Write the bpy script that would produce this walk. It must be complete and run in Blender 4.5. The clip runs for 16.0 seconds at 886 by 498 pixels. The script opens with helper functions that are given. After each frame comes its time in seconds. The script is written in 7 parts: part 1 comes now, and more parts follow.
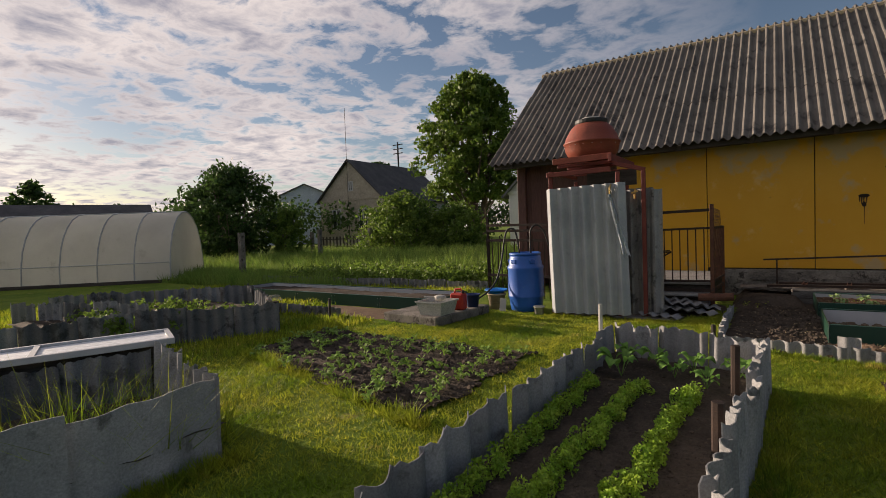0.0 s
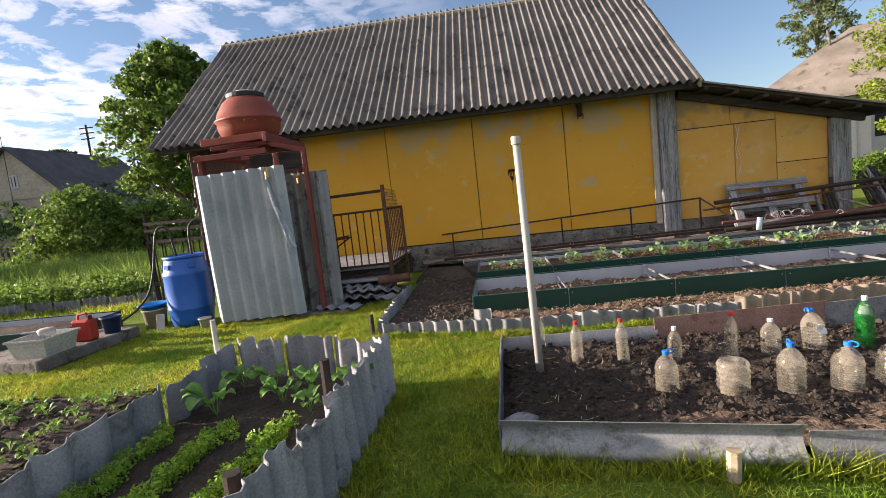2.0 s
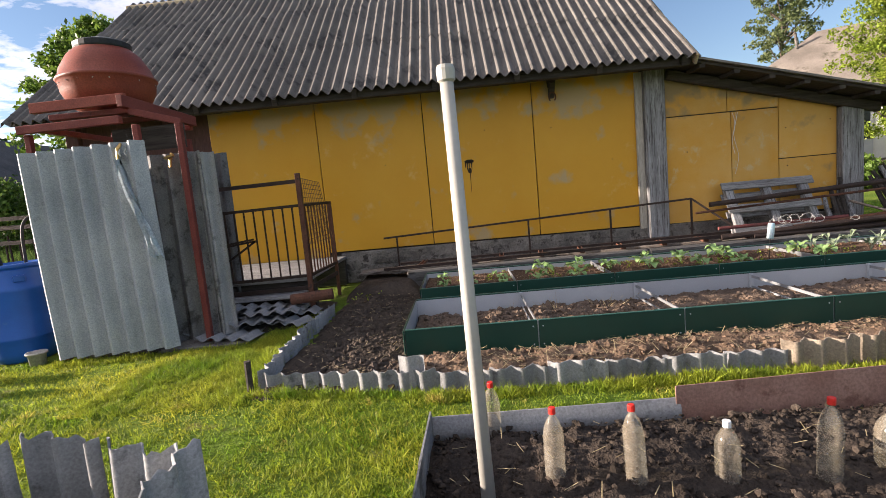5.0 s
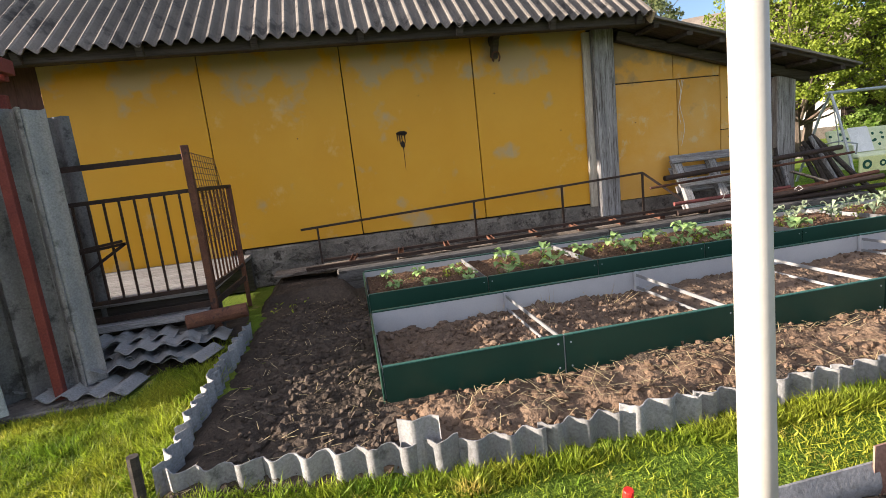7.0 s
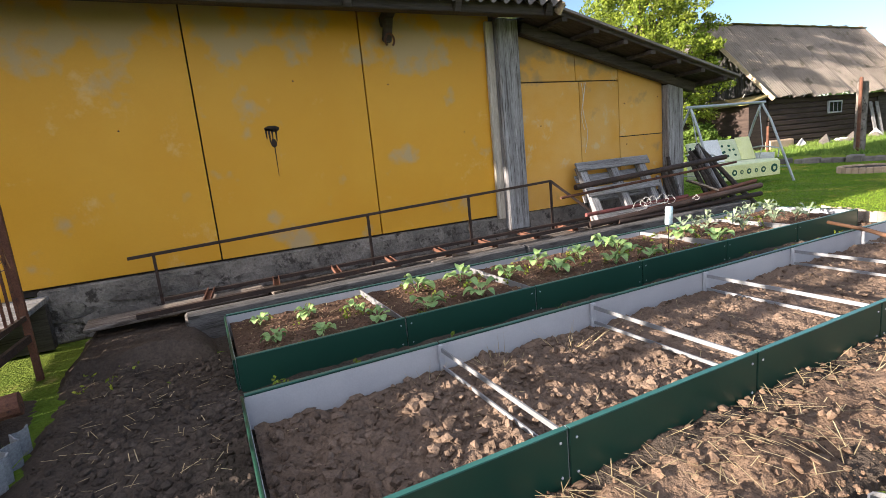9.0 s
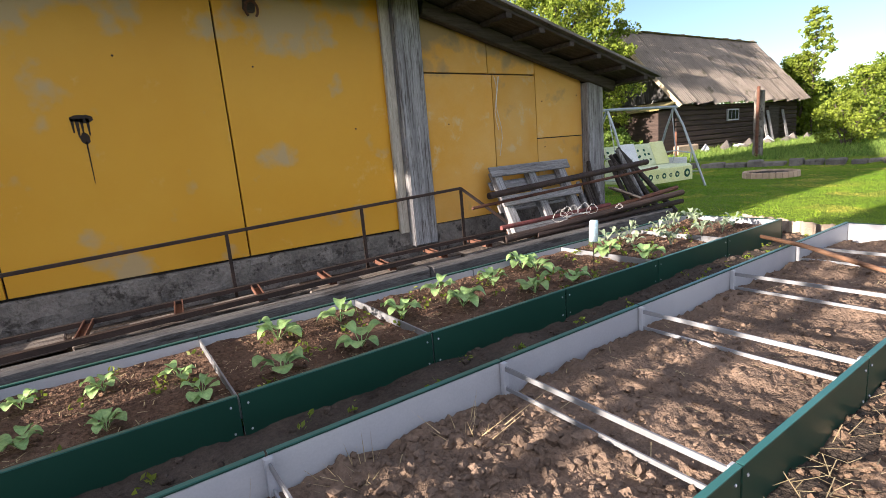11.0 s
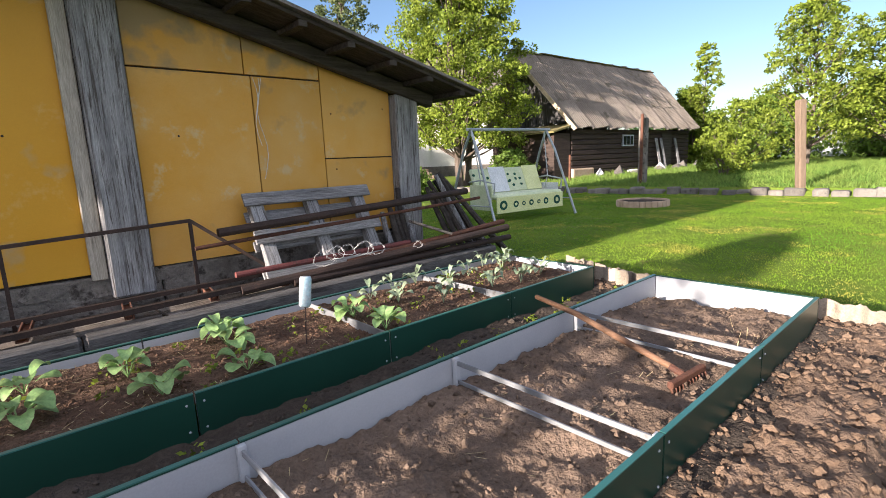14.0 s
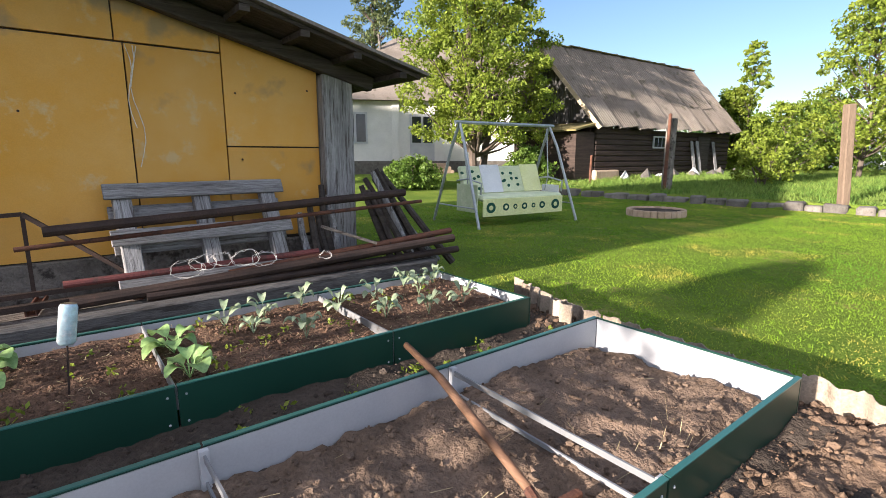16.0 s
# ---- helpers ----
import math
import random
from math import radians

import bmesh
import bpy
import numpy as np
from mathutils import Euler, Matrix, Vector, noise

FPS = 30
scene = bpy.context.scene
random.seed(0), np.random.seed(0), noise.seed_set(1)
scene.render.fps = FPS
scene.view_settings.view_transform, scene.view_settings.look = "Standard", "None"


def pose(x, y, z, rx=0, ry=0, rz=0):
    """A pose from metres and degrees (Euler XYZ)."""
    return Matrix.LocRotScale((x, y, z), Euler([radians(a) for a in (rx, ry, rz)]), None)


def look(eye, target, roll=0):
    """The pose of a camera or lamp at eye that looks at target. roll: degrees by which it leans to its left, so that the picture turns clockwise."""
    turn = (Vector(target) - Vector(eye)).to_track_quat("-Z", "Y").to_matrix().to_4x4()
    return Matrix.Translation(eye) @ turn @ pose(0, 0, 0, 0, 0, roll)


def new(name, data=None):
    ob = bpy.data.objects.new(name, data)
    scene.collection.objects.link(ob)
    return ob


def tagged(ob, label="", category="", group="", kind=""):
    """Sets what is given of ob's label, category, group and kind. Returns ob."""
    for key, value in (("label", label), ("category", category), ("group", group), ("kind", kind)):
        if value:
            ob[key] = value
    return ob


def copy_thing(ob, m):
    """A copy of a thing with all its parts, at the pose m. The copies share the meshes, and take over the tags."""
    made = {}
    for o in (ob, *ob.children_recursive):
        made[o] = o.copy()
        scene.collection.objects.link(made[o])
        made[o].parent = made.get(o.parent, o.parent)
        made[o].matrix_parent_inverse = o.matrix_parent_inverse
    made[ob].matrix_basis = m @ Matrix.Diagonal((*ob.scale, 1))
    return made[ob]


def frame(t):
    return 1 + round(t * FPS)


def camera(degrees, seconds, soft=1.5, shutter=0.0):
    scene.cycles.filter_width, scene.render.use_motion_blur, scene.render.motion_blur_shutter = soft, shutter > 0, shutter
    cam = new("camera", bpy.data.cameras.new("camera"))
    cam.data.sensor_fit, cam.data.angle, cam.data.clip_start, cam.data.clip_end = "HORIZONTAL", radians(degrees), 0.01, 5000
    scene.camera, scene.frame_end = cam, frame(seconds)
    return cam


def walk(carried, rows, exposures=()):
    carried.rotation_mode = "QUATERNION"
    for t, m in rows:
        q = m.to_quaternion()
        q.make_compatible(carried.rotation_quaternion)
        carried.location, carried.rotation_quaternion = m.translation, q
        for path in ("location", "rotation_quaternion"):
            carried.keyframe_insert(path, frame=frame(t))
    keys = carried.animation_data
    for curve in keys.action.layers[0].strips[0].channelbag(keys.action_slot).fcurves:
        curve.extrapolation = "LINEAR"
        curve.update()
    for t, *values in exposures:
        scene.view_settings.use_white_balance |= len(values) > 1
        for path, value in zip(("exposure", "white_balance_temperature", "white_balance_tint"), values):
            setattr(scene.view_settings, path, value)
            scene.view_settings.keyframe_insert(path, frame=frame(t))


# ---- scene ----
cam = camera(83.4, 16.0, soft=0.8)
PATH = [
    (0, (0.297, 0.113, 1.313), (-0.686, 1.570, 1.238), -2.2),
    (0.5, (0.407, 0.371, 1.328), (-0.364, 1.948, 1.209), -4.2),
    (1, (0.570, 0.715, 1.291), (0.119, 2.410, 1.145), -4.7),
    (1.5, (0.780, 1.027, 1.270), (0.473, 2.752, 1.098), -5.9),
    (2, (0.997, 1.257, 1.280), (0.807, 2.996, 1.089), -6.3),
    (2.5, (1.206, 1.551, 1.251), (1.154, 3.300, 1.066), -5.4),
    (3, (1.401, 1.772, 1.250), (1.422, 3.522, 1.060), -4.9),
    (3.5, (1.522, 1.962, 1.246), (1.536, 3.711, 1.052), -5.0),
    (4, (1.475, 2.222, 1.248), (1.477, 3.975, 1.086), -5.3),
    (4.5, (1.340, 2.480, 1.224), (1.293, 4.230, 1.045), -5.3),
    (4.7, (1.281, 2.599, 1.200), (1.204, 4.347, 1.012), -5.2),
    (6.8, (0.695, 3.769, 1.159), (0.913, 5.490, 0.862), -6.3),
    (7, (0.668, 3.890, 1.170), (0.968, 5.599, 0.870), -6.3),
    (7.5, (0.646, 4.180, 1.148), (1.113, 5.848, 0.841), -6.3),
    (8, (0.611, 4.440, 1.185), (1.140, 6.094, 0.898), -6.8),
    (8.5, (0.598, 4.725, 1.181), (1.246, 6.334, 0.890), -6.4),
    (8.7, (0.620, 4.831, 1.162), (1.309, 6.421, 0.860), -6.0),
    (10.8, (1.272, 5.603, 1.142), (2.217, 7.047, 0.798), -5.0),
    (11, (1.360, 5.629, 1.140), (2.324, 7.062, 0.804), -4.9),
    (11.2, (1.486, 5.663, 1.130), (2.467, 7.090, 0.814), -4.8),
    (11.5, (1.696, 5.680, 1.128), (2.730, 7.070, 0.816), -4.9),
    (12, (2.020, 5.628, 1.140), (3.106, 6.982, 0.840), -4.9),
    (12.5, (2.324, 5.656, 1.125), (3.470, 6.959, 0.832), -4.0),
    (13, (2.598, 5.658, 1.150), (3.767, 6.943, 0.870), -4.7),
    (13.5, (2.901, 5.587, 1.149), (4.073, 6.865, 0.847), -3.9),
    (14, (3.187, 5.567, 1.133), (4.345, 6.857, 0.826), -2.5),
    (14.5, (3.481, 5.577, 1.147), (4.604, 6.891, 0.819), -2.4),
    (15, (3.777, 5.538, 1.157), (4.835, 6.910, 0.846), -1.4),
    (15.5, (4.081, 5.576, 1.147), (5.116, 6.966, 0.845), -0.6),
    (16, (4.418, 5.599, 1.135), (5.482, 6.963, 0.809), 0.1),
]
walk(cam, [(t, look(eye, target, roll)) for t, eye, target, roll in PATH],
     [(0.0, 0.52, 6600, 20), (0.6, 0.58, 6550, 20), (1.0, 1.10, 6300, 20), (1.5, 1.44, 6100, 20), (3.0, 1.60, 5950, 20), (7.0, 1.86, 6000, 18), (8.0, 2.02, 5850, 16), (9.0, 2.02, 5800, 18), (12.0, 1.83, 5750, 20), (16.0, 1.75, 5650, 18)])

# ---- daylight ----
SUN_EL, SUN_AZ = 12.5, -0.3          # degrees: height of the sun, and turn of its light from +x towards +y
world = bpy.data.worlds.new("sky")
scene.world = world
world.use_nodes = True
wn, wl = world.node_tree.nodes, world.node_tree.links
wn.clear()


def wnode(kind, **values):
    n = wn.new(kind)
    for k, v in values.items():
        n.inputs[k].default_value = v
    return n


sky = wn.new("ShaderNodeTexSky")
sky.sky_type, sky.sun_disc = "NISHITA", False
sky.sun_elevation, sky.sun_rotation = radians(SUN_EL), radians(270.0 + SUN_AZ)
sky.air_density, sky.dust_density, sky.ozone_density = 1.0, 0.35, 1.5
co = wn.new("ShaderNodeTexCoord")
sep = wn.new("ShaderNodeSeparateXYZ")
wl.new(co.outputs["Generated"], sep.inputs[0])


def wmath(op, a, b=None, clamp=False):
    n = wn.new("ShaderNodeMath")
    n.operation, n.use_clamp = op, clamp
    for i, v in enumerate((a, b)):
        if v is None:
            continue
        if isinstance(v, (int, float)):
            n.inputs[i].default_value = v
        else:
            wl.new(v, n.inputs[i])
    return n.outputs[0]


# a layer of broken high cloud, seen on a flat sheet overhead
lift = wmath("ADD", wmath("MAXIMUM", sep.outputs[2], 0.0), 0.10)
flat = wn.new("ShaderNodeCombineXYZ")
wl.new(wmath("DIVIDE", sep.outputs[0], lift), flat.inputs[0])
wl.new(wmath("DIVIDE", sep.outputs[1], lift), flat.inputs[1])
small = wnode("ShaderNodeTexNoise", Scale=5.0, Detail=8.0, Roughness=0.60, Distortion=0.3)
large = wnode("ShaderNodeTexNoise", Scale=0.75, Detail=3.0, Roughness=0.5)
wl.new(flat.outputs[0], small.inputs["Vector"])
wl.new(flat.outputs[0], large.inputs["Vector"])
# cloud also covers the unseen sky behind, added to raise the fill light
side = wmath("ADD", wmath("MULTIPLY", sep.outputs[0], -0.75), wmath("MULTIPLY", sep.outputs[1], -0.35))
side = wmath("MULTIPLY", wmath("ADD", side, 0.32), 2.2, True)
dense = wmath("ADD", wmath("MULTIPLY", small.outputs[0], 0.75), wmath("MULTIPLY", large.outputs[0], 0.55))
cover = wmath("MULTIPLY", wmath("SUBTRACT", dense, 0.572), 9.0, True)
cover = wmath("MULTIPLY", cover, wmath("MULTIPLY", side, 0.92), True)
tone = wn.new("ShaderNodeValToRGB")
tone.color_ramp.elements[0].position, tone.color_ramp.elements[0].color = 0.44, (1.0, 0.93, 0.84, 1)
tone.color_ramp.elements[1].position, tone.color_ramp.elements[1].color = 0.70, (0.40, 0.41, 0.46, 1)
wl.new(small.outputs[0], tone.inputs[0])
bg_sky, bg_cloud, bg_mix, w_out = wn.new("ShaderNodeBackground"), wn.new("ShaderNodeBackground"), wn.new("ShaderNodeMixShader"), wn.new("ShaderNodeOutputWorld")
bg_sky.inputs[1].default_value, bg_cloud.inputs[1].default_value = 0.058, 0.60
wl.new(sky.outputs[0], bg_sky.inputs[0])
wl.new(tone.outputs[0], bg_cloud.inputs[0])
wl.new(cover, bg_mix.inputs[0])
wl.new(bg_sky.outputs[0], bg_mix.inputs[1])
wl.new(bg_cloud.outputs[0], bg_mix.inputs[2])
wl.new(bg_mix.outputs[0], w_out.inputs[0])

sun = new("sun", bpy.data.lights.new("sun", "SUN"))
sun.data.energy, sun.data.angle, sun.data.color = 5.0, radians(0.8), (1.0, 0.84, 0.62)
sun_way = Vector((math.cos(radians(SUN_AZ)), math.sin(radians(SUN_AZ)), -math.tan(radians(SUN_EL)))).normalized()
sun.matrix_world = look(-30 * sun_way + Vector((0, 0, 10)), (0, 0, 10))


# ---- materials ----
def paint(name, c1, c2, c3=None, scale=3.0, fine=70.0, rough=0.8, bump=0.25, metal=0.0, stretch=(1, 1, 1), stain=0.62, rand=0.12, spec=0.3, leaf=0.0, coords="Object", clear=0.0, island=0.0, depth=0.01, grain=0.25, worn=None):
    """A procedural surface: two tones at a large scale, stains of a third, fine grain in tone and relief."""
    m = bpy.data.materials.new(name)
    m.use_nodes = True
    nt = m.node_tree
    nodes, links = nt.nodes, nt.links
    p, out = nodes["Principled BSDF"], nodes["Material Output"]

    def n(kind, **kw):
        q = nodes.new(kind)
        for k, v in kw.items():
            q.inputs[k].default_value = v
        return q

    tc, mp = n("ShaderNodeTexCoord"), n("ShaderNodeMapping")
    mp.inputs["Scale"].default_value = stretch
    info = n("ShaderNodeObjectInfo")
    shift = n("ShaderNodeVectorMath")
    shift.operation = "MULTIPLY_ADD"
    links.new(info.outputs["Random"], shift.inputs[0])
    shift.inputs[1].default_value = (37.0, 23.0, 11.0)
    links.new(tc.outputs[coords], mp.inputs[0])
    links.new(mp.outputs[0], shift.inputs[2])
    a = n("ShaderNodeTexNoise", Scale=scale, Detail=5.0, Roughness=0.6)
    b = n("ShaderNodeTexNoise", Scale=fine, Detail=3.0, Roughness=0.65)
    c = n("ShaderNodeTexNoise", Scale=scale * 2.1, Detail=6.0, Roughness=0.7)
    for q in (a, b, c):
        links.new(shift.outputs[0], q.inputs["Vector"])

    def ramp(src, lo, hi):
        r = n("ShaderNodeMapRange")
        r.inputs["From Min"].default_value, r.inputs["From Max"].default_value = lo, hi
        links.new(src, r.inputs[0])
        return r.outputs[0]

    def mix(f, x, y, how="MIX"):
        r = nodes.new("ShaderNodeMix")
        r.data_type, r.blend_type = "RGBA", how
        for i, v in ((0, f), (6, x), (7, y)):
            if isinstance(v, (int, float)):
                r.inputs[i].default_value = v
            elif isinstance(v, tuple):
                r.inputs[i].default_value = (*v, 1)
            else:
                links.new(v, r.inputs[i])
        return r.outputs[2]

    col = mix(ramp(a.outputs[0], 0.36, 0.64), c1, c2)
    if c3:
        col = mix(ramp(c.outputs[0], stain, stain + 0.10), col, c3)
    if worn:
        # paint washed off in cloudy patches, mostly along the upper edge of the boards
        w1 = n("ShaderNodeTexNoise", Scale=2.3, Detail=4.0, Roughness=0.55)
        links.new(tc.outputs["Object"], w1.inputs["Vector"])
        sz = n("ShaderNodeSeparateXYZ")
        links.new(tc.outputs["Object"], sz.inputs[0])
        high = ramp(sz.outputs[2], worn[0], worn[1])
        low = n("ShaderNodeMapRange")
        low.inputs["From Min"].default_value, low.inputs["From Max"].default_value, low.inputs["To Max"].default_value = 0.85, 0.5, 0.35
        links.new(sz.outputs[2], low.inputs[0])
        add = n("ShaderNodeMath")
        add.operation = "ADD"
        links.new(high, add.inputs[0])
        links.new(low.outputs[0], add.inputs[1])
        mad = n("ShaderNodeMath")
        mad.operation = "MULTIPLY_ADD"
        links.new(add.outputs[0], mad.inputs[0])
        mad.inputs[1].default_value = 0.20
        links.new(w1.outputs[0], mad.inputs[2])
        f0 = ramp(mad.outputs[0], 0.62, 0.72)
        soft = n("ShaderNodeMath")
        soft.operation = "MULTIPLY"
        links.new(f0, soft.inputs[0])
        soft.inputs[1].default_value = 0.75
        col = mix(soft.outputs[0], col, worn[2])
    gr = n("ShaderNodeMapRange")
    gr.inputs["From Min"].default_value, gr.inputs["From Max"].default_value = 0.3, 0.7
    gr.inputs["To Min"].default_value, gr.inputs["To Max"].default_value = 1 - grain, 1 + grain * 0.85
    links.new(b.outputs[0], gr.inputs[0])
    comb = n("ShaderNodeCombineColor")
    for i in range(3):
        links.new(gr.outputs[0], comb.inputs[i])
    col = mix(1.0, col, comb.outputs[0], "MULTIPLY")
    if rand or island:
        hv = n("ShaderNodeHueSaturation")
        spread = n("ShaderNodeMapRange")
        amount = island or rand
        spread.inputs["To Min"].default_value, spread.inputs["To Max"].default_value = 1 - amount, 1 + amount
        if island:
            geo = n("ShaderNodeNewGeometry")
            links.new(geo.outputs["Random Per Island"], spread.inputs[0])
        else:
            links.new(info.outputs["Random"], spread.inputs[0])
        links.new(spread.outputs[0], hv.inputs["Value"])
        links.new(col, hv.inputs["Color"])
        col = hv.outputs[0]
    links.new(col, p.inputs["Base Color"])
    p.inputs["Roughness"].default_value, p.inputs["Metallic"].default_value = rough, metal
    p.inputs["Specular IOR Level"].default_value = spec
    if bump:
        bp = n("ShaderNodeBump", Strength=bump, Distance=depth)
        links.new(b.outputs[0], bp.inputs["Height"])
        links.new(bp.outputs[0], p.inputs["Normal"])
    if leaf:
        tr, mx = n("ShaderNodeBsdfTranslucent"), n("ShaderNodeMixShader", Fac=leaf)
        links.new(col, tr.inputs[0])
        links.new(p.outputs[0], mx.inputs[1])
        links.new(tr.outputs[0], mx.inputs[2])
        links.new(mx.outputs[0], out.inputs[0])
    if clear:
        tr, mx = n("ShaderNodeBsdfTransparent", Color=(0.95, 0.96, 0.94, 1)), n("ShaderNodeMixShader", Fac=clear)
        links.new(p.outputs[0], mx.inputs[1])
        links.new(tr.outputs[0], mx.inputs[2])
        links.new(mx.outputs[0], out.inputs[0])
    return m


M_LAWN = paint("lawn", (0.10, 0.165, 0.018), (0.17, 0.225, 0.03), (0.29, 0.26, 0.085), scale=0.9, fine=45, rough=0.95, bump=0.9, spec=0.1, stain=0.60, coords="Object", rand=0, depth=0.03)
# blade tones mix dry grass with painted sunlit and shaded patches
M_BLADE = paint("grass_blade", (0.15, 0.25, 0.014), (0.40, 0.41, 0.035), (0.56, 0.45, 0.11), scale=1.5, fine=20, rough=0.6, bump=0, leaf=0.45, stain=0.60, island=0.42)
# yellow third tone paints sunlit patches into the far lawn
M_BLADE_FAR = paint("green_grass_blade", (0.12, 0.26, 0.012), (0.25, 0.37, 0.022), (0.52, 0.45, 0.08), scale=0.42, fine=20, rough=0.6, bump=0, leaf=0.45, stain=0.53, island=0.35)
M_TALL = paint("tall_grass", (0.14, 0.25, 0.04), (0.23, 0.31, 0.06), (0.34, 0.31, 0.12), scale=1.5, fine=20, rough=0.7, bump=0, leaf=0.4, stain=0.64, island=0.4)
M_SOIL = paint("dark_soil", (0.048, 0.039, 0.031), (0.092, 0.073, 0.057), (0.15, 0.115, 0.087), scale=2.0, fine=45, rough=0.95, bump=0.9, spec=0.1, rand=0, depth=0.02)
# darkest of the soil browns, for the bottle bed
M_SOIL_DEEP = paint("damp_soil", (0.032, 0.026, 0.022), (0.066, 0.052, 0.041), (0.125, 0.094, 0.069), scale=2.0, fine=45, rough=0.95, bump=1.0, spec=0.1, rand=0, depth=0.02, grain=0.35)
M_CLOD_DEEP = paint("damp_clod", (0.036, 0.029, 0.024), (0.07, 0.055, 0.043), (0.12, 0.092, 0.069), scale=5, fine=90, rough=0.95, bump=0.9, spec=0.1, island=0.3)
M_SOIL_DRY = paint("dry_soil", (0.135, 0.092, 0.062), (0.195, 0.136, 0.093), (0.26, 0.19, 0.13), scale=2.4, fine=50, rough=0.95, bump=0.8, spec=0.1, rand=0, depth=0.02)
M_SOIL_MID = paint("brown_soil", (0.13, 0.093, 0.066), (0.21, 0.15, 0.107), (0.28, 0.20, 0.145), scale=2.2, fine=50, rough=0.95, bump=0.9, spec=0.1, rand=0, depth=0.02)
M_CLOD_MID = paint("brown_clod", (0.12, 0.087, 0.063), (0.19, 0.138, 0.10), (0.25, 0.185, 0.135), scale=5, fine=90, rough=0.95, bump=0.9, spec=0.1, island=0.18)
M_CLOD = paint("soil_clod", (0.058, 0.047, 0.038), (0.105, 0.083, 0.065), (0.155, 0.12, 0.092), scale=5, fine=90, rough=0.95, bump=0.9, spec=0.1, island=0.18)
M_CLOD_DRY = paint("dry_clod", (0.125, 0.085, 0.057), (0.185, 0.127, 0.086), (0.235, 0.172, 0.117), scale=5, fine=90, rough=0.95, bump=0.9, spec=0.1, island=0.18)
M_STRAW = paint("straw", (0.42, 0.33, 0.17), (0.55, 0.45, 0.26), scale=8, fine=40, rough=0.8, bump=0, leaf=0.2, island=0.3)
M_SLATE = paint("grey_slate", (0.20, 0.205, 0.21), (0.29, 0.29, 0.288), (0.115, 0.115, 0.112), scale=2.2, fine=90, rough=0.85, bump=0.25, rand=0.22, stain=0.56)
M_SLATE_DOOR = paint("blue_grey_slate", (0.30, 0.325, 0.345), (0.40, 0.42, 0.435), (0.22, 0.23, 0.235), scale=1.8, fine=90, rough=0.7, bump=0.25, rand=0.1, stain=0.60)
M_SLATE_OLD = paint("old_slate", (0.14, 0.142, 0.145), (0.22, 0.217, 0.212), (0.075, 0.075, 0.072), scale=2.6, fine=80, rough=0.9, bump=0.3, rand=0.25, stain=0.52)
M_SLATE_TAN = paint("tan_slate", (0.27, 0.22, 0.165), (0.36, 0.30, 0.23), (0.18, 0.14, 0.10), scale=2.6, fine=80, rough=0.9, bump=0.3, rand=0.15, stain=0.58)
M_ROOF = paint("roof_slate", (0.125, 0.113, 0.10), (0.19, 0.172, 0.152), (0.06, 0.055, 0.05), scale=1.6, fine=60, rough=0.8, bump=0.3, rand=0.10, stain=0.54)
M_YELLOW = paint("yellow_paint", (0.60, 0.305, 0.011), (0.63, 0.335, 0.02), (0.64, 0.38, 0.10), scale=1.1, fine=160, grain=0.05, worn=(1.9, 2.5, (0.40, 0.33, 0.20)), rough=0.5, bump=0.04, rand=0.04, stain=0.60, spec=0.35)
M_YELLOW2 = paint("worn_yellow_paint", (0.58, 0.30, 0.035), (0.60, 0.35, 0.085), (0.56, 0.40, 0.19), scale=1.4, fine=160, grain=0.06, worn=(1.6, 2.15, (0.22, 0.185, 0.11)), rough=0.55, bump=0.04, rand=0.07, stain=0.58, spec=0.3)
M_GREYPATCH = paint("bare_grey_patch", (0.32, 0.29, 0.23), (0.42, 0.34, 0.20), scale=4, fine=50, rough=0.8, bump=0.1)
M_BROWN = paint("brown_red_boards", (0.085, 0.040, 0.034), (0.12, 0.06, 0.05), (0.05, 0.03, 0.028), scale=3, fine=60, rough=0.75, bump=0.2, stretch=(1, 1, 0.15))
M_CONC = paint("plinth_concrete", (0.11, 0.10, 0.086), (0.23, 0.208, 0.18), (0.05, 0.043, 0.036), scale=3.6, fine=42, rough=0.9, bump=0.9, stain=0.53, depth=0.02)
M_WOOD = paint("grey_wood", (0.19, 0.187, 0.187), (0.34, 0.335, 0.33), (0.085, 0.075, 0.068), scale=3.0, fine=22, rough=0.85, bump=0.8, stretch=(9, 9, 0.45), stain=0.52, depth=0.010, grain=0.42)
M_WOOD_X = paint("grey_wood_along", (0.20, 0.195, 0.195), (0.34, 0.335, 0.33), (0.10, 0.088, 0.08), scale=3.0, fine=22, rough=0.85, bump=0.8, stretch=(0.45, 9, 9), stain=0.55, depth=0.010, grain=0.42)
M_PLANK = paint("worn_plank", (0.17, 0.145, 0.122), (0.27, 0.235, 0.20), (0.075, 0.06, 0.05), scale=2.4, fine=22, rough=0.9, bump=0.9, stretch=(0.7, 6, 6), stain=0.50, depth=0.012, grain=0.40)
M_SILL = paint("dark_weathered_beam", (0.085, 0.08, 0.075), (0.13, 0.122, 0.113), (0.05, 0.045, 0.04), scale=2.0, fine=26, rough=0.9, bump=0.8, stretch=(0.6, 5, 5), stain=0.53, depth=0.010, grain=0.35)
M_MULCH = paint("brown_mulch", (0.10, 0.062, 0.042), (0.165, 0.105, 0.070), (0.24, 0.165, 0.11), scale=3.0, fine=55, rough=0.95, bump=1.0, spec=0.1, rand=0, depth=0.02, grain=0.4)
M_MULCH_BIT = paint("brown_mulch_crumb", (0.10, 0.06, 0.04), (0.18, 0.112, 0.073), (0.26, 0.18, 0.12), scale=5, fine=90, rough=0.95, bump=0.9, spec=0.1, island=0.35)
